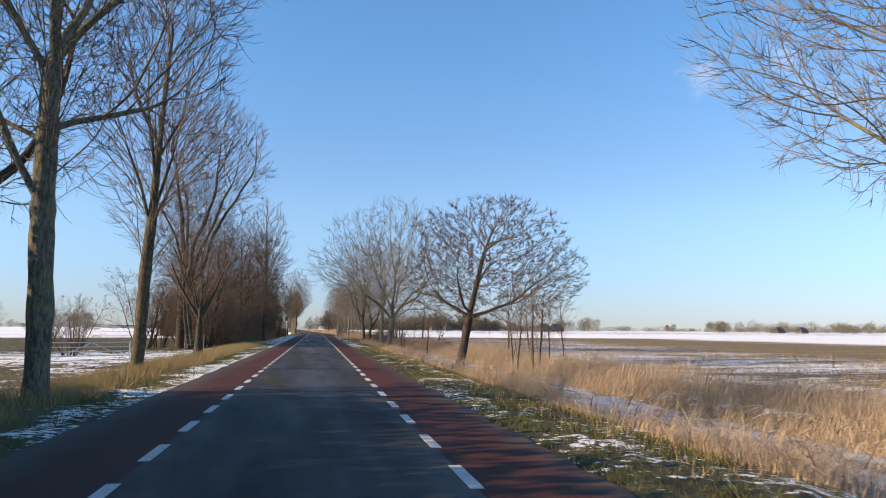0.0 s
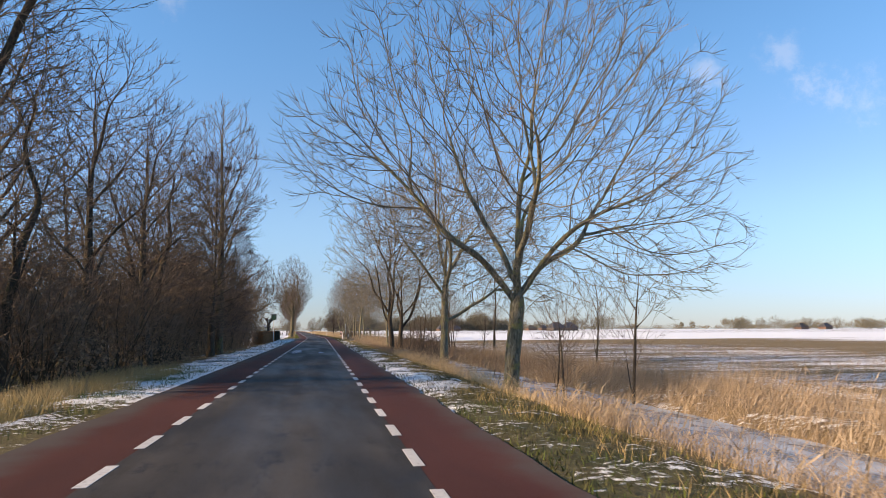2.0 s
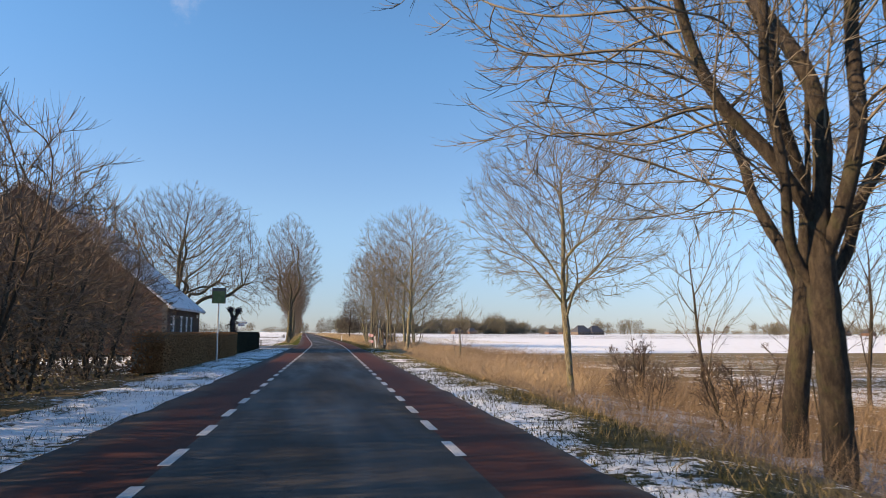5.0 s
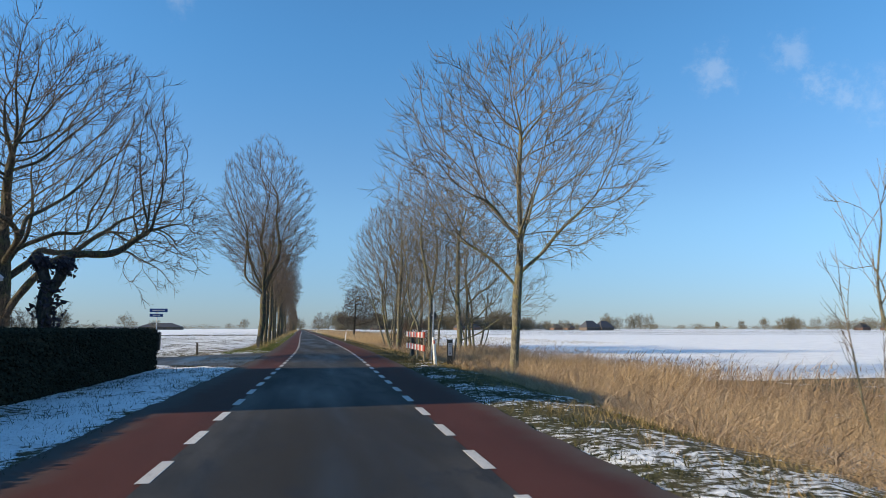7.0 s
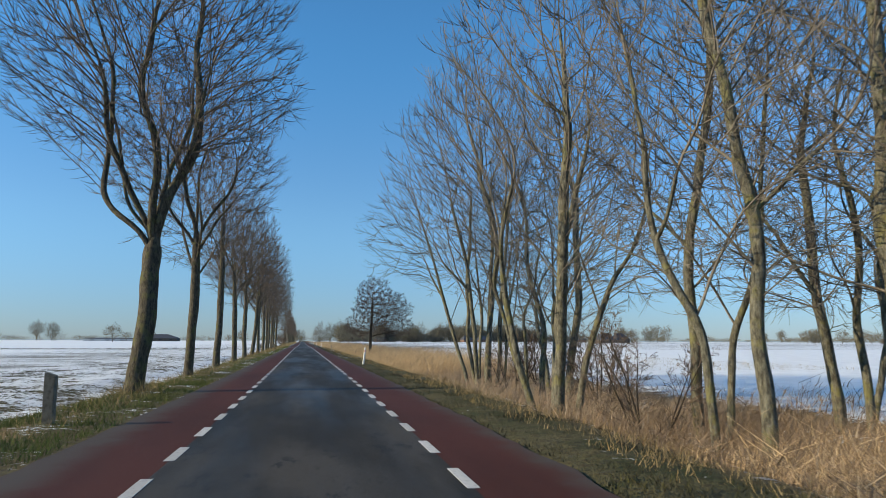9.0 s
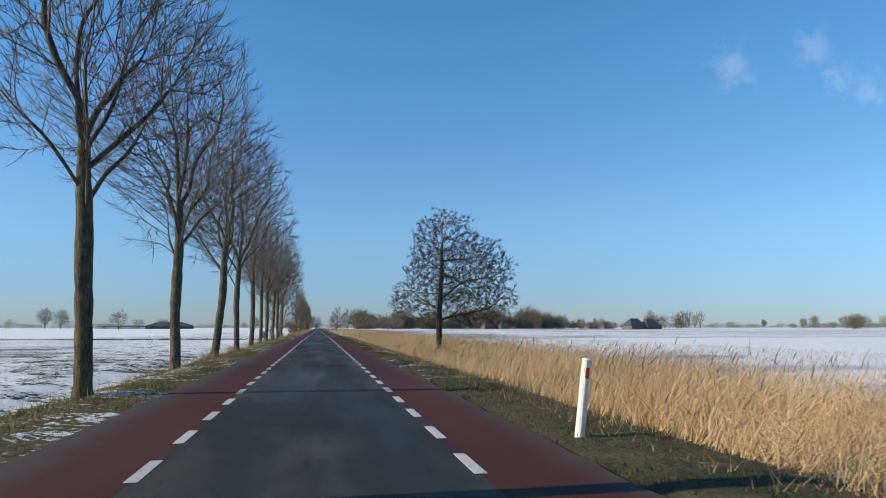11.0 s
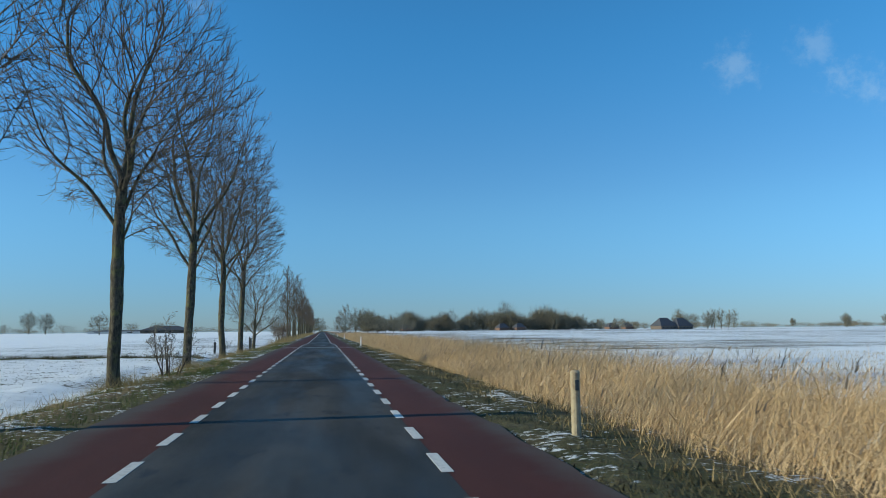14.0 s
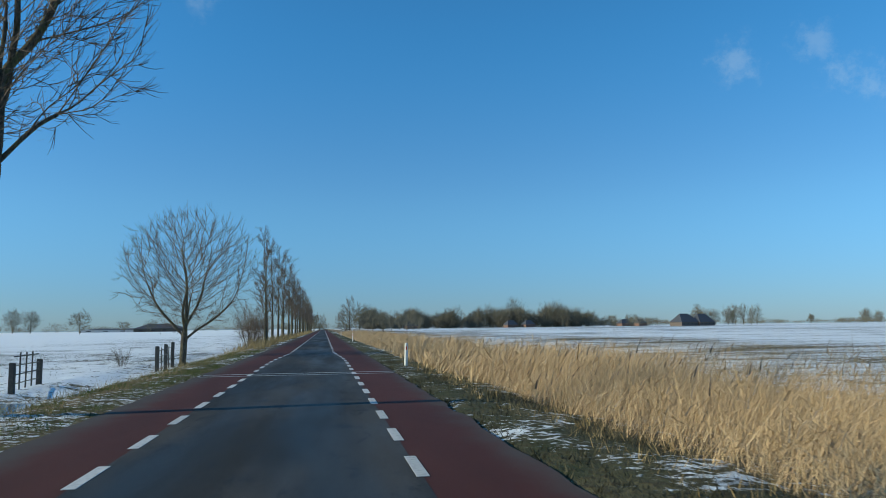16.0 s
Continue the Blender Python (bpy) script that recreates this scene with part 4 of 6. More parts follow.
wild_b = grown_tree(15, 0.14, [((0, 0, -0.15), (0.12, 0.05, 1), 7.0), ((-0.3, 0.3, -0.15), (-0.14, 0.04, 1), 6.4)], [(k % 2, 1.8 + 0.45 * k, 137 * k, 46 + 2 * k, 2.4, 0.03) for k in range(9)], [((0, 0, 5.6), (3.1, 3.0, 4.7))], 2100,
                    rise=0.5, crook=0.3, sway=0.25, hollow=0.0, twigs=(2, 0.4), bark=BARK_DARK, twig=TWIG_BRUSH)
plant_tree("roadside_tree", roadside, at(-4.62, 10.6), "tall bare roadside tree with a mossy trunk and fork", group="roadside trees")
for lat, y, turn, scale, kind in ((-7.6, 12.0, 40, 0.95, forked), (-4.9, -9.0, 300, 1.0, slender)):
    plant_tree("roadside_tree", kind, at(lat, y, turn=turn, scale=scale), "tall bare roadside tree standing in rough grass", group="roadside trees")
plant_tree("roadside_tree", slender, at(-5.35, 20.7), "tall bare poplar leaning over dry grass", group="roadside trees")
great = grown_tree(16, 0.36, [((0, 0, -0.15), (0.0, 0.0, 1), 4.4)],
                   [(0, 4.0, 172, 80, 11.5, 0.004), (0, 3.9, 4, 60, 11.0, 0.012), (0, 4.2, 20, 76, 10.0, 0.004), (0, 4.2, 330, 70, 9.0, 0.01), (0, 4.2, 100, 72, 9.0, 0.01), (0, 4.2, 215, 66, 7.0, 0.02)],
                   [((1.3, 0, 14.2), (5.0, 4.4, 5.2)), ((0.3, 0, 9.2), (3.6, 3.4, 4.2))], 4600, least=0.009, rise=0.9, up=0.12, spread=0.6, bark=BARK_DARK, twig=TWIG_POPLAR)
plant_tree("roadside_tree", great, at(-9.7, 52.3), "massive dark bare tree dividing high into steep limbs", group="roadside trees")
shoots = bare_tree(19, 4.6, 0.22, 2.1, 5, 24, 14, (3.0, 2.0), (3, 4, 3), lift=UP, fork=0.8, wiggle=0.06, thin=0.008,
                   given=((1.8, 172, 58, 3.4, 0.1), (2.0, 18, 62, 3.2, 0.11), (2.1, 150, 72, 3.8, 0.045), (2.2, 200, 66, 4.2, 0.04), (2.2, 340, 78, 3.6, 0.035)), bark=BARK_DARK, twig=TWIG_POPLAR)
plant_tree("pollard_tree", shoots, at(-5.7, 34.6), "short pollarded tree with long thin upright shoots", group="roadside trees")
plant_tree("roadside_tree", slender, at(-5.5, 78.0, turn=250, scale=1.16), "tall narrow bare poplar at the thicket's edge", group="roadside trees")
for n, (lat, y, turn, scale, kind) in enumerate(((-9.8, 57.0, 10, 1.2, wild), (-7.4, 60.5, 75, 1.1, wild), (-7.2, 67.5, 200, 1.1, wild_b), (-10.0, 80.0, 260, 1.0, wild),
                                                 (-13.0, 76.0, 320, 1.0, wild_b), (-8.5, 73.0, 30, 0.85, wild), (-11.0, 87.0, 170, 0.85, wild_b), (-8.5, 50.0, 120, 0.9, wild_b),
                                                 (-12.0, 70.0, 240, 1.0, wild), (-10.0, 92.0, 20, 0.75, wild), (-6.4, 64.0, 70, 1.0, wild), (-8.2, 53.5, 250, 1.0, wild_b))):
    plant_tree("thicket_tree", kind, at(lat, y, turn=turn, scale=scale), "dark bare tree crowded in a roadside thicket", group="thicket trees")

alder_dark = bare_tree(21, 11.2, 0.19, 1.6, 44, 80, 45, (2.9, 0.9), (8, 7, 5), lift=(0.03, 0.02, 0.02, 0.0), wiggle=0.08, cones=10000, dome=(3.0, 5.6, 5.8), bark=BARK_DARK, twig=TWIG_DARK)
plant_tree("alder_tree", alder_dark, at(-5.4, 74.0, turn=40), "dark alder full of small cones beside the thicket")
plant_tree("alder_tree", alder_dark, at(-6.5, 83.0, turn=150, scale=0.92), "dark alder with dense cone-laden branches")


def brushwood(name, seed, spots, height, material, label, sticks=16, group="roadside shrubs"):
    """Shrubs of many thin stems from one stool; the same meshes serve every spot."""
    rng = np.random.default_rng(seed)
    stems = []
    for _ in range(sticks):
        a, lean = rng.uniform(0, 6.28), rng.uniform(0.08, 0.62)
        c, r, n = stem(rng, (0.22 * math.cos(a), 0.22 * math.sin(a), -0.1), (lean * math.cos(a), lean * math.sin(a), 1), height * rng.uniform(0.62, 1.0), 0.028, 9, 0.07, 0.03, 0.2, 0.0)
        stems.append((c, r, n))
    main = join(*stems)
    b2 = sprout(rng, main, 9, (0.12, 1.0), 40, 0.42, 4, 0.1, 0.05, 0.01, 0.008)
    b3 = sprout(rng, b2, 6, (0.1, 1.0), 42, 0.55, 3, 0.14, 0.03, 0.01, 0.0055)
    b4 = sprout(rng, b3, 4, (0.1, 1.0), 45, 0.68, 2, 0.14, 0.0, 0.01, 0.006)
    stool = mesh_from("stool", *skin([(main[0], main[1], 4)]), BARK_DARK, True)
    crown = mesh_from("crown", *skin([(b2[0], b2[1], 2), (b3[0], b3[1], 2), (b4[0], b4[1], 2)]), material, True)
    for lat, y, turn, scale in spots:
        t = thing(name, label, "shrub", at(lat, y, turn=turn, scale=scale), group)
        tagged(part("stool", stool, t), kind="stuff")
        part("crown", crown, t)


rng = np.random.default_rng(31)
spots = [(-6.3 - rng.uniform(0, 1.2), y + rng.uniform(-0.6, 0.6), rng.uniform(0, 360), rng.uniform(0.85, 1.15)) for y in np.arange(53, 72, 1.8)]
spots += [(-8.8 - rng.uniform(0, 4), y, rng.uniform(0, 360), rng.uniform(1.2, 1.7)) for y in np.arange(54, 116, 2.6)]
brushwood("thicket_shrub", 32, spots, 4.0, TWIG_BRUSH, "tangled leafless shrub in a dense brown thicket")
round_shrub = grown_tree(33, 0.05, [((0.3 * math.cos(k * 0.9), 0.3 * math.sin(k * 0.9), -0.15), (0.55 * math.cos(k * 0.9) * (0.3 + 0.1 * (k % 4)), 0.55 * math.sin(k * 0.9) * (0.3 + 0.1 * (k % 4)), 1), 3.4 - 0.25 * (k % 3)) for k in range(7)], [],
                         [((0, 0, 3.2), (2.7, 2.7, 2.8))], 1500, least=0.0075, thick=0.022, kill=0.32, rise=0.3, crook=0.28, hollow=0.35, bark=BARK_DARK, twig=TWIG_BRUSH)
for lat, y, turn, scale in ((-6.9, 71.5, 40, 1.0), (-7.0, 76.5, 120, 1.05), (-6.8, 81.0, 200, 1.08), (-6.9, 85.5, 300, 1.1), (-9.2, 79.0, 0, 1.2), (-9.4, 88.0, 70, 1.2), (-6.6, 90.0, 0, 1.05), (-7.4, 94.5, 90, 1.12), (-6.9, 99.0, 180, 1.05), (-7.4, 103.5, 250, 1.0), (-7.0, 107.5, 30, 0.9), (-8.6, 111.0, 60, 0.9), (-8.8, 114.6, 60, 0.8)):
    plant_tree("round_shrub", round_shrub, at(lat, y, turn=turn, scale=scale), "large rounded bare shrub with fine brown twigs", "shrub", "roadside shrubs")
brushwood("low_brush", 34, [(-13.3, 40, 0, 1.1), (-16, 44.4, 70, 1.2), (-19.0, 42, 130, 1.0), (-22.0, 49, 10, 1.1), (-27.0, 46, 90, 1.0), (-31, 52, 200, 1.2), (-37, 50, 30, 1.2), (-17.5, 55, 60, 1.3), (-44, 56, 40, 1.4)], 3.0,
          TWIG_BRUSH, "pale bare brush at the edge of a paddock", 10)
brushwood("low_brush", 35, [(-4.4, 261.0, 0, 1.0), (-8.6, 308, 90, 0.55)], 1.9, TWIG_ASH, "thin leafless bush by the field ditch", 8)


def bramble(name, seed, count, lat, y, top, material, label):
    """A mass of small dry leaves and stalks, thinning upwards."""
    rng = np.random.default_rng(seed)
    la, yy = rng.uniform(*lat, count), rng.uniform(*y, count)
    lump = np.array([noise.noise((a * 0.5, b * 0.35, seed)) for a, b in zip(la, yy)])
    high = (rng.uniform(0, 1, count) ** 1.4) * top * (0.75 + 0.6 * lump) * (0.45 + 0.55 * smooth(-la, 5.4, 7.5))
    p = along_road(la, yy)
    p[:, 2] += np.maximum(0.02, high)
    return tagged(new(name, clumps(name, p, rng.uniform(0.012, 0.036, count), rng, material)), label, "brambles", kind="stuff")


bramble("bramble_thicket", 36, 44000, (-11.0, -5.7), (53, 113), 5.2, LEAF_BRAMBLE, "dark tangle of brambles beneath the thicket")
# Unseen dense trees west of the start, added to throw shade across the road.
ivied = bare_tree(17, 8.0, 0.2, 2.0, 10, 55, 30, (3.0, 1.6), (5, 5, 4), bark=BARK_DARK, twig=TWIG_DARK)
ivy_rng = np.random.default_rng(18)
ivy_p = ivy_rng.normal(0, 1, (9000, 3)) * (0.8, 1.7, 1.05) + (0, 0, 2.7)
ivy_p = ivy_p[ivy_p[:, 2] > 0.2]
ivied["ivy"] = clumps("ivy", ivy_p, ivy_rng.uniform(0.04, 0.08, len(ivy_p)), ivy_rng, LEAF_GREEN)
for lat, y, turn in ((-9.0, 8.2, 0), (-9.0, 3.2, 0), (-9.2, -2.0, 180)):
    plant_tree("unseen_shade_tree", ivied, at(lat, y, turn=turn), "unseen tree thick with dark ivy, added to shade the road", group="ivied trees")

# ---- trees east of the road, first stretch ----
ash_wide = grown_tree(41, 0.2, [((0, 0, -0.15), (0.08, 0.02, 1), 6.2)],
                      [(0, 2.5, 180, 52, 3.7, 0.02), (0, 2.6, 350, 38, 3.1, 0.03), (0, 2.7, 60, 60, 3.7, 0.02), (0, 2.8, 250, 58, 3.7, 0.02), (0, 2.7, 20, 62, 3.7, 0.02), (0, 3.0, 130, 66, 3.7, 0.02)],
                      [((0.4, -0.8, 7.0), (6.1, 4.0, 4.9)), ((4.4, -0.8, 4.3), (2.5, 2.4, 1.9)), ((-4.6, -0.4, 6.8), (2.0, 2.2, 1.9))], 3500, crook=0.25, taper=0.0135, rise=0.3)
ash_tall = grown_tree(42, 0.185, [((-0.2, 0, -0.15), (0.03, 0.02, 1), 7.4)],
                      [(0, 2.6, 0, 30, 2.4, 0.04), (0, 3.8, 172, 50, 3.8, 0.04), (0, 4.3, 60, 62, 3.8, 0.02), (0, 4.1, 265, 56, 3.8, 0.02), (0, 4.6, 20, 58, 3.3, 0.03), (0, 5.0, 150, 66, 3.3, 0.03)],
                      [((0.5, 0, 7.0), (4.9, 4.6, 3.8)), ((4.2, 0, 4.7), (2.3, 2.6, 2.2))], 3300, crook=0.25, twigs=(2, 0.55), droop=0.02, rise=0.25)
ash_twin = grown_tree(43, 0.2, [((-0.3, -1.2, -0.15), (-0.06, 0.0, 1), 6.4), ((0.65, 0.9, -0.15), (0.07, 0, 1), 6.8)],
                      [(0, 2.4, 176, 62, 5.2, 0.02), (0, 3.4, 205, 58, 4.2, 0.03), (0, 2.9, 285, 64, 4.8, 0.02), (0, 4.4, 60, 72, 4.6, 0.02), (1, 2.2, 8, 60, 5.2, 0.02), (1, 3.2, 335, 56, 4.2, 0.03), (1, 2.8, 80, 64, 4.8, 0.02), (1, 4.2, 190, 74, 4.8, 0.02)],
                      [((0.2, -0.2, 9.0), (6.0, 5.4, 5.3)), ((0.2, 0, 5.6), (5.0, 4.6, 2.2))], 5800, crook=0.25, sway=0.2, taper=0.013, rise=0.4, bark=BARK_DARK)
alder_round = grown_tree(45, 0.21, [((0, 0, -0.15), (0.22, 0.05, 1), 6.6)],
                         [(0, 2.6, 172, 48, 2.2, 0.0), (0, 2.7, 350, 34, 2.4, 0.02), (0, 3.0, 15, 38, 3.1, 0.0), (0, 2.4, 110, 30, 2.4, 0.02), (0, 2.9, 240, 34, 2.5, 0.02), (0, 1.0, 200, 18, 1.5, -0.02)],
                         [((1.7, 0, 5.5), (4.3, 3.9, 3.5)), ((4.8, 0, 4.9), (2.1, 2.4, 1.9))], 4200, twigs=(3, 0.34), crook=0.3, rise=0.1, up=0.04, cones=24000, bark=BARK_DARK, twig=TWIG_DARK, hollow=0.1)
plant_tree("alder_tree", alder_round, at(7.1, 31.6), "low spreading alder with cones on the ditch bank")
plant_tree("ash_tree", ash_wide, at(5.7, 52.0, turn=0), "broad bare ash with long limbs reaching over the road", group="roadside ashes")
plant_tree("ash_tree", ash_tall, at(6.6, 67.0, turn=10), "bare ash with a pale lit trunk and drooping twigs", group="roadside ashes")
plant_tree("ash_tree", ash_twin, at(6.7, 93.0, turn=0), "bare ash with two close trunks among saplings", group="roadside ashes")
ash_slim = grown_tree(48, 0.15, [((0, 0, -0.15), (0.02, 0.01, 1), 9.4)],
                      [(0, 3.4, 172, 46, 2.5, 0.03), (0, 3.9, 350, 38, 2.4, 0.03), (0, 4.2, 80, 46, 2.2, 0.03), (0, 4.2, 260, 48, 2.2, 0.03), (0, 4.8, 30, 60, 2.2, 0.03), (0, 5.0, 150, 62, 2.2, 0.03)],
                      [((0.2, 0, 8.1), (4.9, 4.6, 4.3))], 3800, crook=0.24, rise=0.4)
plant_tree("ash_tree", ash_slim, at(14.3, 9.0, turn=150, scale=1.12), "spreading bare tree with mossy limbs over the ditch", group="roadside ashes")
plant_tree("ash_tree", ash_slim, at(7.2, 104.0, turn=100, scale=0.7), "smaller bare ash beside the reedy ditch", group="roadside ashes")
plant_tree("ash_tree", ash_slim, at(6.4, 141.9, turn=0, scale=1.0), "slim bare ash with a rounded fine crown", group="roadside ashes")
sapling = grown_tree(46, 0.042, [((0, 0, -0.15), (0.04, 0.02, 1), 3.9), ((0.06, 0.03, -0.15), (-0.16, 0.1, 1), 2.6)], [(0, 1.0 + 0.4 * k, 137 * k, 56, 1.1, 0.03) for k in range(6)], [((0, 0, 3.1), (1.15, 1.1, 1.9))], 420,
                     twigs=(2, 0.3), least=0.0048, rise=0.8, up=0.15, crook=0.28, sway=0.3, thick=0.012, spread=0.6, hollow=0.0, bark=BARK_DARK, twig=TWIG_POPLAR)
for lat, y, turn, h in ((8.9, 27, 20, 4.2), (9.4, 29.5, 140, 3.9), (9.1, 25.5, 260, 4.4), (10.2, 28, 310, 4.5), (12.2, 34, 0, 4.0), (11.4, 37.5, 80, 4.6), (13.6, 40.5, 160, 4.4), (15.0, 38, 200, 4.4), (11.2, 29.5, 250, 3.8), (6.7, 51.0, 20, 3.0), (6.4, 49.5, 100, 3.4), (10.7, 58, 30, 4.0),
                        (8.4, 50.0, 300, 4.6), (13.0, 83, 60, 8.5), (10.3, 88, 310, 5.5), (11.9, 94, 130, 4.9), (12.2, 98, 10, 5.2), (8.8, 91, 210, 5.0), (9.4, 90, 75, 4.4), (9.6, 96, 330, 5.6), (8.2, 86.5, 20, 3.4), (9.9, 84.5, 250, 4.8), (11.0, 90.5, 100, 5.2), (10.6, 86.0, 190, 4.4), (8.6, 95.0, 280, 4.6), (9.0, 99.5, 140, 5.0), (11.6, 80.5, 30, 4.0)):
    plant_tree("sapling", sapling, at(lat, y, turn=turn, scale=h / 5.0), "thin leafless sapling in the brown ditch reeds", group="saplings")

young = grown_tree(49, 0.045, [((0, 0, -0.15), (-0.12, 0.0, 1), 2.6), ((0.03, 0.02, -0.15), (0.3, 0.1, 1), 2.2), ((0.02, -0.03, -0.15), (0.1, -0.15, 1), 3.0)],
                   [(1, 0.8, 10, 50, 1.2, 0.03), (0, 1.0, 175, 62, 1.2, 0.03), (2, 1.1, 280, 60, 1.3, 0.03), (2, 1.5, 70, 60, 1.2, 0.03)],
                   [((0.45, 0, 2.7), (1.15, 1.0, 1.6))], 260, twigs=(1, 0.4), least=0.0055, rise=1.1, up=0.2, crook=0.32, sway=0.4, thick=0.012, taper=0.013, spread=0.45, droop=0.3, hollow=0.0, bark=BARK_COPPICE, twig=TWIG_CLUMP)
plant_tree("young_tree", young, at(8.05, 127.2, turn=0, scale=1.02), "young bare tree with upright pale shoots in the reeds")

brushwood("ditch_brush", 47, [(7.6, 82, 0, 1.0), (8.4, 85, 70, 1.2), (7.4, 88.5, 150, 1.1), (9.0, 92, 220, 1.3), (8.0, 96.5, 300, 1.2), (9.8, 88, 40, 1.2), (7.8, 100.5, 100, 1.0), (9.2, 104, 10, 1.1), (7.9, 78.5, 190, 0.8)], 1.7, TWIG_DARK,
          "low dark brush in the frozen ditch", 10)

# ---- the clump past the barrier ----
def stool(rows):
    """Stems of one stool: (x, y, lean to x, lean to y, length)."""
    return [((x, y, -0.2), (dx, dy, 1), long) for x, y, dx, dy, long in rows]


def forks(stems, low, each, climb=60, long=2.8):
    """Low forks, spread round the stems that bear them."""
    return [(k, low + 0.75 * j + 0.2 * (k % 3), 137 * (3 * k + j), climb - 5 * (j % 3), long - 0.3 * j, 0.02) for k in range(len(stems)) for j in range(each)]


many_stems = stool(((-0.6, 0.1, -0.2, 0.05, 6.4), (-0.42, -0.3, -0.12, -0.1, 7.2), (-0.25, 0.3, -0.08, 0.12, 7.6), (-0.05, -0.1, -0.02, -0.03, 8.2), (0.15, 0.25, 0.04, 0.08, 7.8), (0.28, -0.25, 0.07, -0.1, 7.4),
                    (0.48, 0.05, 0.13, 0.02, 6.8), (0.66, 0.2, 0.24, 0.1, 5.6), (-0.12, 0.5, -0.08, 0.2, 6.4)))
mossy_stems = stool(((0.0, -0.3, 0.02, -0.05, 7.0), (0.2, 0.5, 0.12, 0.05, 6.6), (-0.35, 0.2, -0.26, 0.02, 5.6), (-0.1, 0.9, -0.18, 0.22, 5.2), (0.55, 0.1, 0.42, -0.05, 4.8)))
pair_stems = stool(((-0.2, 0.3, -0.14, 0.08, 8.2), (0.25, -0.2, 0.05, -0.06, 9.0)))
wide_stems = stool(((0.0, 0.0, 0.08, -0.02, 8.4), (0.45, 0.4, 0.3, 0.1, 5.6)))
clump_look = dict(least=0.007, rise=0.5, up=0.12, crook=0.3, sway=0.22, spread=0.65, hollow=0.0, taper=0.0125, bark=BARK_COPPICE, twig=TWIG_CLUMP)
coppice_many = grown_tree(51, 0.1, many_stems, forks(many_stems, 2.4, 2), [((-0.2, 0, 7.6), (3.4, 3.2, 4.9)), ((-2.7, 0, 5.8), (1.8, 2.0, 2.2))], 3900, **clump_look)
coppice_mossy = grown_tree(52, 0.13, mossy_stems, forks(mossy_stems, 2.2, 2, 54), [((0, 0, 6.8), (3.1, 3.1, 4.8)), ((2.0, 0, 3.9), (1.9, 1.9, 1.5))], 2600, **clump_look)
coppice_pair = grown_tree(53, 0.115, pair_stems, forks(pair_stems, 2.3, 4, 50), [((0, 0, 7.8), (2.7, 2.7, 5.4))], 2200, **clump_look)
coppice_wide = grown_tree(54, 0.17, wide_stems, forks(wide_stems, 1.9, 4, 44, 3.0) + [(0, 1.3, 350, 30, 3.4, 0.0), (1, 1.8, 20, 24, 3.2, -0.01)],
                          [((1.0, 0, 7.6), (3.6, 3.4, 5.4)), ((3.9, 0, 4.2), (2.3, 2.4, 2.1))], 3900, **clump_look)
for lat, y, turn, scale, kind, label in ((6.3, 178.2, 0, 1.0, coppice_many, "bare stool of many thin stems fanning from one foot"), (5.45, 168.8, 0, 1.0, coppice_mossy, "bare multi-stemmed tree with mossy stems and low side shoots"),
                                         (6.5, 163.2, 0, 1.0, coppice_pair, "bare twin-stemmed tree in the roadside clump"), (7.7, 166.0, 150, 0.96, coppice_pair, "bare leaning twin-stemmed tree in the roadside clump"),
                                         (8.5, 162.2, 0, 1.0, coppice_wide, "bare dark tree with wide limbs drooping over the field ditch"), (10.1, 165.2, 200, 0.82, coppice_mossy, "bare multi-stemmed tree at the field side of the clump"),
                                         (7.3, 173.5, 90, 0.9, coppice_mossy, "bare mossy stool between the taller stools")):
    plant_tree("coppiced_tree", kind, at(lat, y, turn=turn, scale=scale), label, group="coppice clump")
brushwood("clump_brush", 53, [(6.6, 166.4, 0, 1.0), (7.8, 171.8, 80, 1.1), (6.4, 175.3, 160, 0.9), (8.4, 178.0, 30, 1.0)], 2.6, TWIG_BRUSH, "low bare brush among clump stems", 10)

# ---- the poplar row and the later trees ----
poplars = [grown_tree(61 + n, 0.17, [((0, 0, -0.15), (0.015, 0.01, 1), tall * 0.66)], [(0, 3.7 + 0.27 * k, 137 * k + 40 * n, 54 + 2 * k, wide * (0.85 + 0.05 * k), 0.03) for k in range(8)],
                      [((0, 0, (tall + 3.9) / 2 + 0.3), (wide, wide, (tall - 3.6) / 2)), ((0, 0, tall * 0.62), (wide * 1.12, wide * 1.12, tall * 0.2))], int(1550 * wide), least=0.0075, taper=0.0115, rise=0.55, up=0.1, crook=0.3, keep=0.7, spread=0.7, twigs=(3, 0.45), droop=0.2, hollow=0.1,
                      bark=BARK_POPLAR, twig=TWIG_POPLAR) for n, (tall, wide) in enumerate(((12.2, 2.8), (12.0, 1.5), (11.6, 2.5), (12.6, 3.1)))]
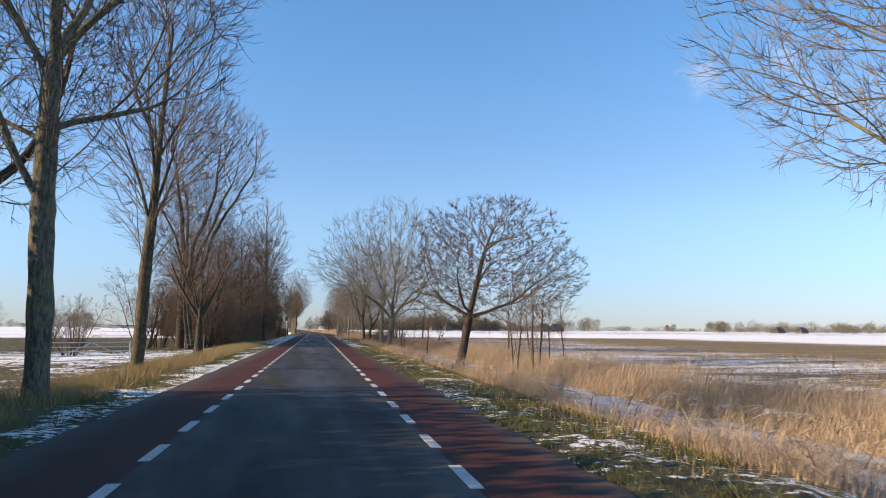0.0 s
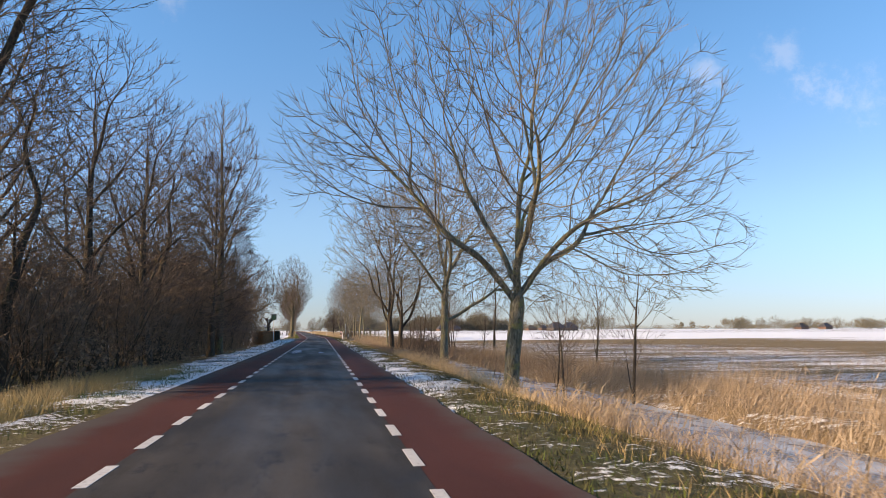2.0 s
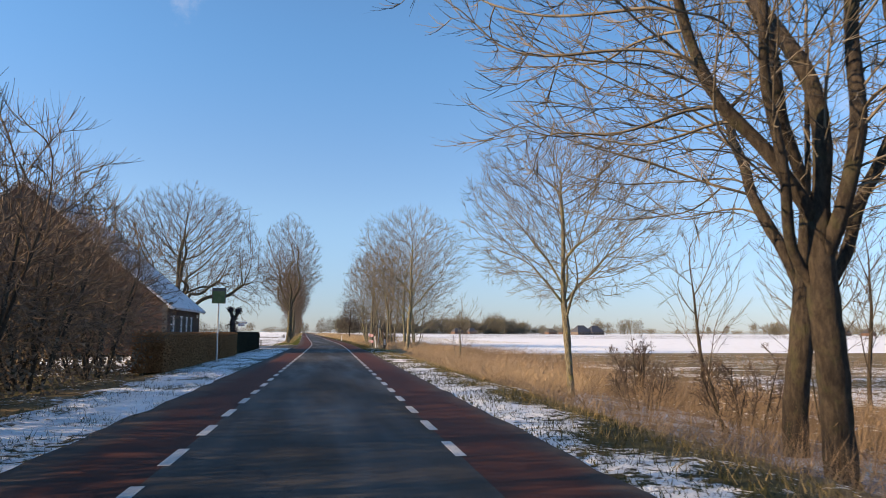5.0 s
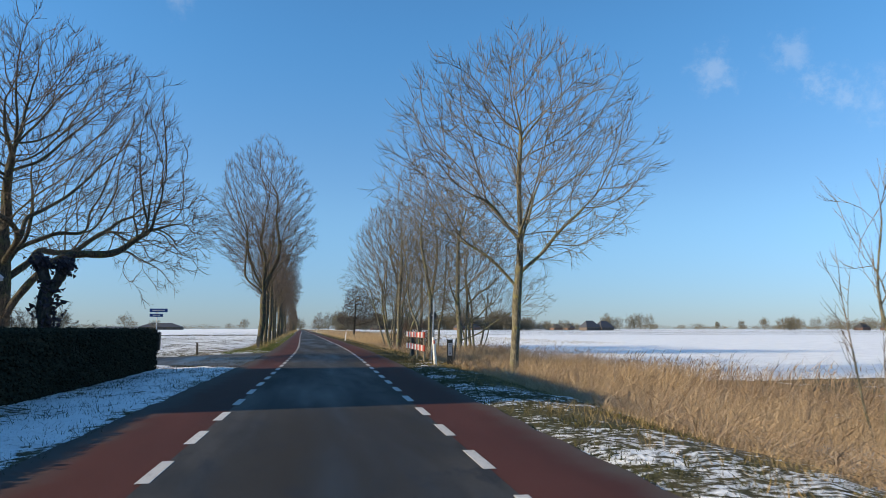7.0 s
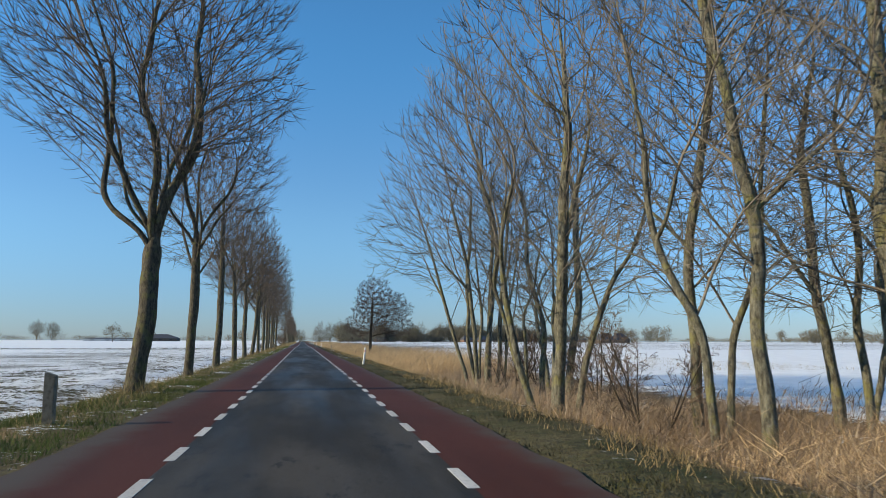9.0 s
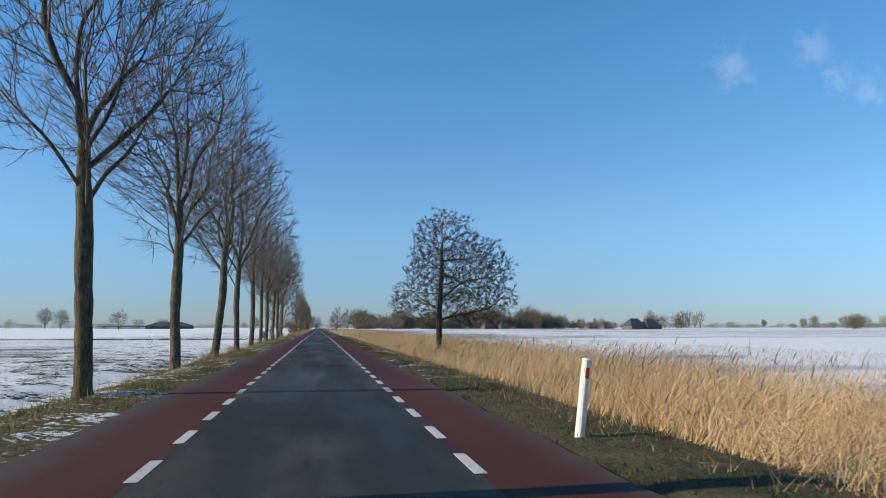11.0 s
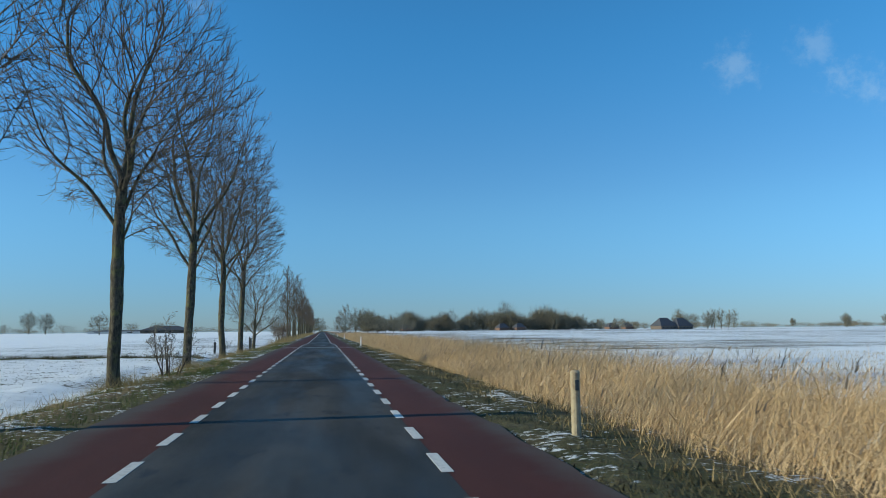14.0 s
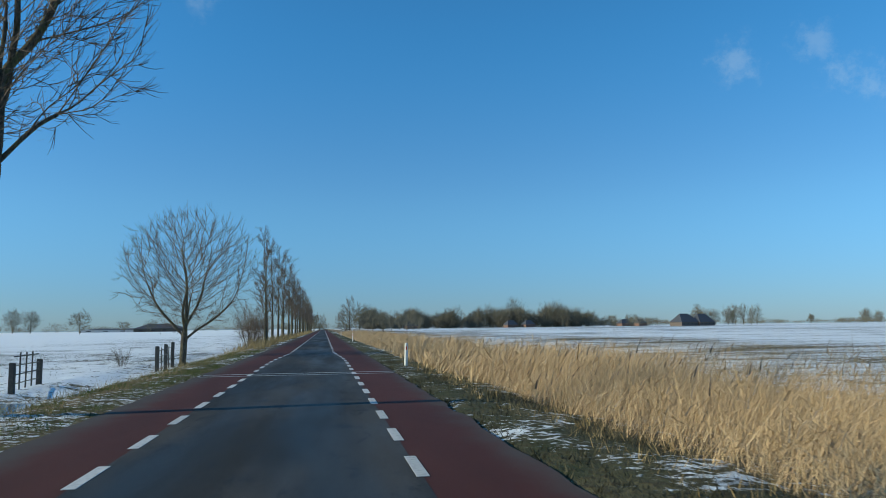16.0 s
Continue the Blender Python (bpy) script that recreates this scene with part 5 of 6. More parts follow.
first_poplar = grown_tree(68, 0.235, [((0, 0, -0.15), (-0.015, 0.0, 1), 4.4)],
                          [(0, 3.9, 5, 77, 8.6, 0.004), (0, 3.6, 185, 64, 6.2, 0.02), (0, 3.8, 95, 68, 6.2, 0.02), (0, 4.0, 270, 66, 6.2, 0.02), (0, 4.1, 40, 60, 4.6, 0.03), (0, 4.2, 140, 60, 4.6, 0.03), (0, 4.2, 320, 62, 4.6, 0.03), (0, 4.3, 220, 64, 5.0, 0.03)],
                          [((0.1, 0, 10.6), (3.7, 3.7, 5.1)), ((0, 0, 8.4), (4.1, 4.1, 2.7))], 4600, taper=0.0105, least=0.008, rise=0.65, up=0.1, crook=0.26, sway=0.2, spread=0.7, twigs=(3, 0.45), droop=0.2, hollow=0.1, bark=BARK_POPLAR, twig=TWIG_POPLAR)
row = np.random.default_rng(66)
for n, (y, x, scale) in enumerate(((172.9, -4.45, 1.0), (181.9, -4.45, 1.0), (191.3, -4.5, 0.97), (200.9, -4.5, 0.96), (210.5, -4.6, 0.97), (220.2, -4.7, 1.0), (229.0, -4.65, 0.98), (238.9, -4.75, 0.97),
                                    (247.9, -4.8, 0.86), (256.7, -4.9, 0.98), (267.0, -5.0, 1.0), (276.9, -4.95, 0.98), (284.9, -4.9, 0.99))):
    plant_tree("poplar_tree", poplars[(0, 3, 1, 2, 0, 2, 3, 1, 1, 0, 3, 0, 2)[n]] if n else first_poplar, at(x - float(road_x(y)), y, turn=row.uniform(0, 360) * (n > 0), scale=scale), "bare roadside poplar with a clear straight trunk", group="poplar row")
plant_tree("field_tree", grown_tree(67, 0.17, [((0, 0, -0.15), (0.02, 0, 1), 4.6)], [(0, 1.3, 0, 48, 3.4, 0.03), (0, 1.5, 180, 46, 3.2, 0.03), (0, 1.5, 90, 50, 3.0, 0.03), (0, 1.7, 275, 52, 3.0, 0.03), (0, 2.0, 30, 62, 3.0, 0.02)],
                                    [((0.25, 0, 4.9), (3.4, 3.2, 3.3))], 2400, least=0.0085, rise=0.6, bark=BARK_POPLAR, twig=TWIG_POPLAR),
           at(-6.5, 311.0), "young spreading bare tree behind a field fence")
narrow = [bare_tree(70 + n, 10.6, 0.15, 2.2, 12, 30, 16, (2.5, 1.2), (6, 5, 4), least=0.012, bark=BARK_POPLAR, twig=TWIG_POPLAR) for n in range(2)]
for n, y in enumerate(np.arange(336, 583, 6.2)):
    plant_tree("poplar_tree", narrow[n % 2], at(-4.5 + row.uniform(-0.3, 0.3), float(y), turn=row.uniform(0, 360), scale=row.uniform(0.9, 1.05)), "narrow bare poplar in a long closed row", group="far poplar row")
brushwood("row_brush", 73, [(-5.2, y, y * 37 % 360, 0.9) for y in (331, 334.5, 338)], 4.0, TWIG_BRUSH, "bare brush at the foot of poplars", 14)
cone_alder = grown_tree(75, 0.15, [((0, 0, -0.15), (0.06, 0.01, 1), 7.6)], [(0, 1.5 + 0.4 * k, 137.5 * k + 170, 12 - 0.6 * k, 3.1 - 0.16 * k, 0.012) for k in range(13)] + [(0, 2.1, 2, 14, 3.4, -0.01), (0, 2.4, 176, 40, 2.2, 0.02)],
                        [((0.3, 0, 6.2), (1.75, 1.7, 1.65)), ((1.1, 0, 4.7), (2.9, 2.7, 1.9)), ((1.7, 0, 3.1), (2.5, 2.4, 1.3)), ((-0.9, 0, 3.1), (1.6, 1.7, 1.2))], 5200, twigs=(4, 0.28), reach_out=0.25, crook=0.3, rise=0.0, up=0.06, kill=0.28, cones=70000,
                        hollow=0.0, bark=BARK_DARK, twig=TWIG_DARK)
plant_tree("alder_tree", cone_alder, at(6.15, 222.3), "dark conical alder with cones above tall reeds")
plant_tree("alder_tree", bare_tree(76, 8.5, 0.2, 0.8, 24, 70, 30, (4.0, 1.6), (7, 6, 5), least=0.014, bark=BARK_DARK, twig=TWIG_ASH), at(6.6, 445.0), "round bare tree far along the road")

# ---- the house behind the hedge ----
def make_house():
    h = thing("farmhouse", "low brown brick farmhouse with a snow-dusted tiled roof", "house", at(0, 134.9, -0.1, road_turn(134.9)))
    y0, y1, front, back, eave, ridge = -5.6, 5.4, -9.7, -27.0, 3.1, 10.4
    mid = (front + back) / 2
    # walls with window openings in the front
    openings = [(-3.9, 1.5, 1.05, 2.42), (-1.2, 1.05, 1.0, 2.42), (0.6, 1.05, 1.0, 2.42), (2.35, 1.05, 1.0, 2.42)]
    pieces, last = [], y0
    for c, w, lo, hi in openings:
        pieces += [(last, c - w / 2, 0.0, eave), (c - w / 2, c + w / 2, 0.0, lo), (c - w / 2, c + w / 2, hi, eave)]
        last = c + w / 2
    pieces.append((last, y1, 0.0, eave))
    bm = bmesh.new()
    for a, b, lo, hi in pieces:
        for v in bmesh.ops.create_cube(bm, size=1)["verts"]:
            v.co = Vector((front - 0.15 + v.co.x * 0.3, (a + b) / 2 + v.co.y * (b - a), (lo + hi) / 2 + v.co.z * (hi - lo)))
    part("wall_front", finish(bm, "wall_front", MORTAR), h)
    for name, y in (("gable_north", y1 - 0.15), ("gable_south", y0 + 0.15)):
        bm = bmesh.new()
        prof = [(front - 0.31, 0), (front - 0.31, eave), (mid, ridge - 0.15), (back + 0.31, eave), (back + 0.31, 0)]
        a = [bm.verts.new((x, y - 0.14, z)) for x, z in prof]
        b = [bm.verts.new((x, y + 0.14, z)) for x, z in prof]
        bm.faces.new(a), bm.faces.new(b[::-1])
        for k in range(5):
            bm.faces.new((a[k], b[k], b[(k + 1) % 5], a[(k + 1) % 5]))
        bmesh.ops.recalc_face_normals(bm, faces=bm.faces)
        part(name, finish(bm, name, BRICK), h)
    part("wall_back", block("wall_back", (0.3, y1 - y0, eave), BRICK, 0, (back + 0.15, (y0 + y1) / 2, eave / 2)), h)
    # roof slabs
    slope = math.atan2(ridge - eave, mid - front if mid > front else front - mid)
    length = math.hypot(ridge - eave, front - mid) + 0.45
    for name, s in (("roof_front", 1), ("roof_back", -1)):
        cx, cz = mid + s * (length / 2) * math.cos(slope), ridge - (length / 2) * math.sin(slope)
        m = Matrix.Translation((cx, (y0 + y1) / 2, cz)) @ Matrix.Rotation(s * slope, 4, "Y")
        part(name, block(name, (length, y1 - y0 + 0.5, 0.14), ROOF, 0.02, turn=None), h, m=m)
    # rows of pantiles on the side that faces the road
    tile = bmesh.new()
    for k in range(6):
        a = -0.11 + 0.22 * k / 5
        z = 0.028 * math.sin(math.pi * k / 5 * 1.0) + 0.006
        tile.verts.new((-0.19, a, z + 0.012)), tile.verts.new((0.19, a, z + 0.03))
    tile.verts.ensure_lookup_table()
    for k in range(5):
        tile.faces.new([tile.verts[i] for i in (2 * k, 2 * k + 1, 2 * k + 3, 2 * k + 2)])
    tile_me = finish(tile, "roof_tile", ROOF)
    roof = next(o for o in h.children if o.name.startswith("roof_front"))
    rows = int(length / 0.34)
    cols = int((y1 - y0 + 0.4) / 0.225)
    near, rest = [], []
    for r in range(rows):
        for c in range(cols):
            spot = (length / 2 - 0.2 - r * 0.34, -(y1 - y0) / 2 - 0.12 + c * 0.225, 0.07)
            (near if r < 6 else rest).append(spot)
    for spot in near[:300]:
        part("roof_tile", tile_me, roof, m=Matrix.Translation(spot))
    vs, fs = [], []
    tv, tf = [tuple(v.co) for v in tile_me.vertices], [tuple(p.vertices) for p in tile_me.polygons]
    for spot in rest + near[300:]:
        b = len(vs)
        vs += [(v[0] + spot[0], v[1] + spot[1], v[2] + spot[2]) for v in tv]
        fs += [tuple(i + b for i in f) for f in tf]
    me = bpy.data.meshes.new("upper_roof_tiles")
    me.from_pydata(vs, [], fs)
    me.materials.append(ROOF)
    tagged(part("upper_roof_tiles", me, roof), kind="stuff")
    part("verge_board", block("verge_board", (length, 0.05, 0.26), TIMBER_DARK, 0.01), h, m=Matrix.Translation((mid + (length / 2) * math.cos(slope), y1 + 0.27, ridge - (length / 2) * math.sin(slope) - 0.02)) @ Matrix.Rotation(slope, 4, "Y"))
    part("gutter", block("gutter", (0.16, y1 - y0 + 0.5, 0.12), TRIM_GREY, 0.03, (front + 0.28, (y0 + y1) / 2, eave - 0.28)), h)
    part("fascia", block("fascia", (0.06, y1 - y0 + 0.3, 0.2), FRAME_WHITE, 0.01, (front + 0.1, (y0 + y1) / 2, eave - 0.2)), h)
    part("ridge", rod("ridge", ((mid, y0 - 0.2, ridge + 0.05), (mid, y1 + 0.2, ridge + 0.05)), 0.12, ROOF, 10), h)
    for c, w, lo, hi in openings:
        win = part("window", block("window", (0.02, w - 0.1, hi - lo - 0.1), GLASS, 0, (front - 0.14, c, (lo + hi) / 2)), h)
        for a in (-w / 2 + 0.045, w / 2 - 0.045):
            part("window_stile", block("window_stile", (0.09, 0.09, hi - lo), FRAME_WHITE, 0.01, (front - 0.1, c + a, (lo + hi) / 2)), win)
        for z in (lo + 0.045, (lo + hi) / 2 + 0.1, hi - 0.045):
            part("window_rail", block("window_rail", (0.08, w - 0.18, 0.08), FRAME_WHITE, 0.01, (front - 0.1, c, z)), win)
        part("window_sill", block("window_sill", (0.24, w + 0.14, 0.06), TRIM_GREY, 0.01, (front + 0.02, c, lo - 0.03)), win)
    plaque = part("wall_plaque", block("wall_plaque", (0.03, 0.5, 0.2), FRAME_WHITE, 0.006, (front + 0.035, 4.35, 2.5)), h, "small white wall plaque")
    part("lettering_bar", block("lettering_bar", (0.006, 0.3, 0.05), SIGN_GREY, 0.001, (front + 0.053, 4.35, 2.5)), plaque)
    # courses of brick on the front wall
    brick = block("brick", (0.03, 0.2, 0.055), BRICK, 0.006)
    placed, bv, bf = 0, [], []
    src_v, src_f = [tuple(v.co) for v in brick.vertices], [tuple(p.vertices) for p in brick.polygons]
    wall = next(o for o in h.children if o.name.startswith("wall_front"))
    for r in range(int((eave - 0.35) / 0.066), 0, -1):
        z = 0.04 + r * 0.066
        for c in range(int((y1 - y0) / 0.212)):
            y = y1 - 0.11 - c * 0.212 - (0.106 if r % 2 else 0)
            if any(abs(y - oc) < ow / 2 + 0.08 and lo - 0.08 < z < hi + 0.02 for oc, ow, lo, hi in openings) or y < y0 + 0.1:
                continue
            if 1.2 < z and placed < 300 and y > -0.5:
                part("brick", brick, wall, m=Matrix.Translation((front + 0.004, y, z)))
                placed += 1
            elif z > 0.9:
                b = len(bv)
                bv += [(v[0] + front + 0.004, v[1] + y, v[2] + z) for v in src_v]
                bf += [tuple(i + b for i in f) for f in src_f]
    me = bpy.data.meshes.new("brickwork")
    me.from_pydata(bv, [], bf)
    me.materials.append(BRICK)
    tagged(part("brickwork", me, wall), kind="stuff")


make_house()
big = grown_tree(81, 0.44, [((0, 0, -0.15), (-0.02, 0.02, 1), 9.0)],
                 [(0, 1.0, 3, 62, 8.6, -0.019), (0, 4.4, 5, 42, 3.8, 0.0), (0, 3.4, 55, 40, 5.4, 0.0), (0, 3.2, 185, 46, 3.7, 0.02), (0, 4.4, 30, 46, 3.7, 0.02), (0, 4.2, 280, 44, 3.7, 0.02), (0, 3.8, 95, 48, 3.7, 0.02), (0, 5.2, 150, 56, 3.3, 0.02), (0, 5.6, 340, 58, 3.3, 0.02)],
                 [((0.5, 0, 9.3), (7.0, 6.4, 5.2)), ((6.3, 0, 5.5), (2.4, 2.4, 2.7)), ((4.8, 6.6, 7.2), (3.3, 3.5, 2.6))], 6000, crook=0.3, kill=0.42, taper=0.0165, twigs=(2, 0.5), least=0.009, rise=0.2, up=0.08, bark=BARK_POPLAR, twig=TWIG_DARK)
plant_tree("garden_tree", big, at(-13.2, 150.0), "old spreading bare tree with a long low limb behind the hedge")


def make_pollard():
    rng = np.random.default_rng(83)
    t = thing("pollard_willow", "short ivy-grown pollard stump with a knobbly head", "tree", at(-6.75, 137.0))
    c, r, n = stem(rng, (0, 0, -0.1), (0.03, 0, 1), 2.5, 0.17, 14, 0.06, 0.02, 0.85)
    r = r * (1 + 0.25 * np.sin(np.linspace(0, 17, 14)))[None]
    part("trunk", mesh_from("trunk", *skin([(c, r, 10)]), BARK_DARK, True), t)
    for lean, tall in ((-0.5, 0.75), (0.55, 0.7)):
        c, r, n = stem(rng, (0.05, 0, 2.25), (lean, 0.1, 1), tall, 0.12, 14, 0.05, 0.05, 1.1, 0)
        arm = part("arm", mesh_from("arm", *skin([(c, r, 9)]), BARK_DARK, True), t)
        knob = rng.normal(0, 1, (420, 3)) * (0.1, 0.1, 0.09) + c[0, -1]
        knobbly = part("knob", clumps("knob", np.concatenate([knob, np.linspace(c[0, -3], c[0, -1], 40)]), rng.uniform(0.018, 0.036, len(knob) + 40), rng, CONES), arm)
        tagged(knobbly, kind="stuff")
    where = rng.normal(0, 1, (500, 3)) * (0.13, 0.13, 0.7) + (0.03, 0, 1.5)
    where[:, 2] = np.clip(where[:, 2], 0.05, 2.5)
    part("ivy", clumps("ivy", where, rng.uniform(0.02, 0.05, len(where)), rng, CONES), t)


make_pollard()
brushwood("garden_shrub", 84, [(-10.5, 143.5, 0, 1.0), (-9.0, 141.5, 90, 0.8), (-7.4, 124.5, 30, 0.5), (-7.4, 138.8, 200, 0.8)], 2.6, TWIG_DARK, "bare garden shrub behind the hedge", 10)


def make_hedge(name, y0, y1, lat, width, height, material, seed, label):
    """A clipped hedge: a rounded, uneven body grown over with small leaves."""
    rng = np.random.default_rng(seed)
    t = thing(name, label, "hedge", at(lat, (y0 + y1) / 2, -0.06, road_turn((y0 + y1) / 2)))
    n = y1 - y0
    bm = bmesh.new()
    bmesh.ops.create_cube(bm, size=1)
    bmesh.ops.scale(bm, vec=(width - 0.08, n - 0.08, height - 0.05), verts=bm.verts)
    bmesh.ops.translate(bm, vec=(0, 0, (height - 0.05) / 2), verts=bm.verts)
    bmesh.ops.subdivide_edges(bm, edges=bm.edges[:], cuts=12, use_grid_fill=True)
    for v in bm.verts:
        v.co += Vector((noise.noise(v.co * 2.0), noise.noise(v.co * 2.0 + Vector((9, 0, 0))), noise.noise(v.co * 2.3 + Vector((0, 5, 0))) * 0.6)) * 0.05
    part("body", finish(bm, "body", material), t)
    count = int(n * 1900)
    side = rng.choice(3, count, p=[0.5, 0.4, 0.1])
    u, v = rng.uniform(-0.5, 0.5, count), rng.uniform(0, 1, count)
    p = np.where((side == 0)[:, None], np.stack([np.where(rng.random(count) < 0.85, width / 2, -width / 2), u * n, v * height], 1),
                 np.where((side == 1)[:, None], np.stack([(v - 0.5) * width, u * n, np.full(count, height)], 1), np.stack([(v - 0.5) * width, np.where(u > 0, n / 2, -n / 2), rng.uniform(0, 1, count) * height], 1)))
    p += rng.normal(0, 0.025, p.shape)
    p[:, 2] = np.maximum(p[:, 2], 0.04)
    part("foliage", clumps("foliage", p, rng.uniform(0.01, 0.026, count), rng, material), t)


make_hedge("beech_hedge", 109.0, 127.6, -5.85, 1.05, 1.26, LEAF_BROWN, 91, "clipped beech hedge with dry brown leaves")
make_hedge("evergreen_hedge", 127.66, 142.8, -5.95, 1.0, 1.28, LEAF_GREEN, 92, "dense dark evergreen hedge clipped square")


# ---- signs, posts, barrier and gates ----
def make_barrier():
    t = thing("road_barrier", "red and white striped plank barrier on pale wooden posts", "barrier", at(3.92, 149.24, -0.05, road_turn(149.24)))
    for y in (-2.44, -0.19, 2.06):
        post = part("post", rod("post", ((0.06, y, -0.1), (0.06, y, 1.22)), 0.04, TIMBER_PALE, 10), t)
        for z in (0.55, 1.08):
            part("clamp", block("clamp", (0.1, 0.09, 0.06), GALV, 0.01, (0.045, y, z)), post)
    for z in (0.55, 1.08):
        beam = part("beam", block("beam", (0.028, 5.98, 0.225), TIMBER, 0.004, (-0.005, 0, z)), t)
        for k in range(12):
            part("stripe", block("stripe", (0.04, 0.498, 0.236), WHITE if k % 2 else SIGNAL_RED, 0.005, (-0.005, -3.0 + 0.5 * (k + 0.5), z)), beam)


make_barrier()


def make_sign(name, label, m, height, plates, pole_radius=0.03, lean=0.0):
    t = thing(name, label, "sign", m)
    part("pole", rod("pole", ((0, 0, -0.15), (lean, 0, height)), pole_radius, GALV, 10), t)
    for kind, mesh, place in plates:
        part(kind, mesh, t, m=place)
    return t


def ngon_plate(name, sides, radius, depth, material):
    bm = bmesh.new()
    bmesh.ops.create_cone(bm, cap_ends=True, segments=sides, radius1=radius, radius2=radius, depth=depth)
    bmesh.ops.bevel(bm, geom=bm.edges[:], offset=depth * 0.2, segments=1, affect="EDGES")
    bmesh.ops.transform(bm, matrix=Matrix.Rotation(math.pi / 2, 4, "X") @ Matrix.Rotation(math.pi / sides, 4, "Z"), verts=bm.verts)
    return finish(bm, name, material)


make_sign("octagonal_sign", "grey back of an eight-sided sign on a pole", at(4.45, 148.0, -0.1), 2.5,
          [("plate", ngon_plate("plate", 8, 0.17, 0.02, SIGN_GREY), pose(0.08, 0.04, 1.95)), ("bracket", block("bracket", (0.1, 0.06, 0.05), GALV, 0.01), pose(0.07, 0, 1.95))], 0.032, 0.12)
make_sign("village_sign", "green and grey information sign on a post by the hedge", at(-4.7, 116.0, -0.06), 3.2,
          [("plate", block("plate", (0.58, 0.03, 0.68), SIGN_GREY, 0.015), pose(0, -0.05, 2.92)), ("panel", block("panel", (0.5, 0.012, 0.5), SIGN_GREEN, 0.005), pose(0, -0.075, 2.86))], 0.035)
street = make_sign("street_name_sign", "two blue name plates and a bin on one pole", at(-8.2, 155.5, -0.1), 2.35,
                   [("name_plate", block("name_plate", (0.84, 0.03, 0.18), SIGN_BLUE, 0.006), pose(0.08, -0.04, 2.28)), ("name_plate", block("name_plate", (0.64, 0.03, 0.15), SIGN_BLUE, 0.006), pose(-0.02, -0.04, 2.04, 0, 0, 25))])
plates = [o for o in street.children if o.name.startswith("name_plate")]
for plate, half in zip(plates, (0.3, 0.18)):
    part("lettering_bar", block("lettering_bar", (half * 2, 0.004, 0.05), FRAME_WHITE, 0.001, (0, -0.0145, 0)), plate)
litter = thing("litter_bin", "dark plastic litter bin hung on the sign pole", "bin", at(-8.2, 155.5, 0.18))
part("body", block("body", (0.5, 0.36, 0.78), BIN_DARK, 0.07, (0, -0.22, 0.42)), litter)
part("lid", block("lid", (0.53, 0.4, 0.14), BIN_DARK, 0.06, (0, -0.22, 0.86)), litter)
part("opening", block("opening", (0.3, 0.02, 0.07), GLASS, 0.01, (0, -0.425, 0.84)), litter)
part("emblem", block("emblem", (0.06, 0.01, 0.1), FRAME_WHITE, 0.004, (0, -0.404, 0.55)), litter)
part("strap", block("strap", (0.12, 0.08, 0.05), GALV, 0.01, (0, -0.03, 0.55)), litter)


def make_marker(lat, y, height, lean, material, label, name="marker_post"):
    t = thing(name, label, "post", at(lat, y, turn=road_turn(y)) @ pose(0, 0, 0, lean * 0.4, lean, 0), "marker posts")
    part("shaft", rod("shaft", ((0, 0, -0.15), (0, 0, height)), 0.062, material, 12, 0.056), t)
    part("reflector", block("reflector", (0.05, 0.012, 0.13), SIGNAL_RED if material is CREAM else SIGN_GREY, 0.004, (0, -0.062, height - 0.16)), t)
    part("cap", rod("cap", ((0, 0, height - 0.012), (0, 0, height + 0.02)), 0.064, material, 12, 0.045), t)


make_marker(4.0, 144.0, 1.02, -4, CREAM, "leaning white plastic marker post in frosty grass")
make_marker(3.2, 194.2, 0.95, 6, CREAM, "white marker post tilted over the verge")
make_marker(3.45, 245.8, 0.82, 0, TIMBER_PALE, "bleached wooden marker post in short grass")
make_marker(3.5, 298.0, 0.8, 1, CREAM, "white marker post beside the reeds")
for y in (346, 396, 448):
    make_marker(3.5, y, 0.85, 0, CREAM, "white marker post far along the verge")


def make_timber_post(lat, y, height, width, material, label, slant=0.06):
    bm = bmesh.new()
    bmesh.ops.create_cube(bm, size=1)
    bmesh.ops.scale(bm, vec=(width, width, height + 0.15), verts=bm.verts)
    bmesh.ops.translate(bm, vec=(0, 0, (height - 0.15) / 2), verts=bm.verts)
    for v in bm.verts:
        if v.co.z > height / 2 and v.co.x < 0:
            v.co.z += slant
    bmesh.ops.bevel(bm, geom=bm.edges[:], offset=0.012, segments=2, affect="EDGES")
    ob = new("timber_post", finish(bm, "timber_post", material))
    ob.matrix_basis = at(lat, y, turn=road_turn(y))
    return tagged(ob, label, "post")


make_timber_post(4.34, 153.3, 0.9, 0.18, TIMBER_DARK, "thick dark timber post beside the striped barrier")
make_timber_post(-4.0, 165.6, 0.8, 0.16, TIMBER, "weathered timber post with a slanted top")
make_timber_post(-6.4, 156.6, 0.6, 0.1, TIMBER, "short timber post at the junction")


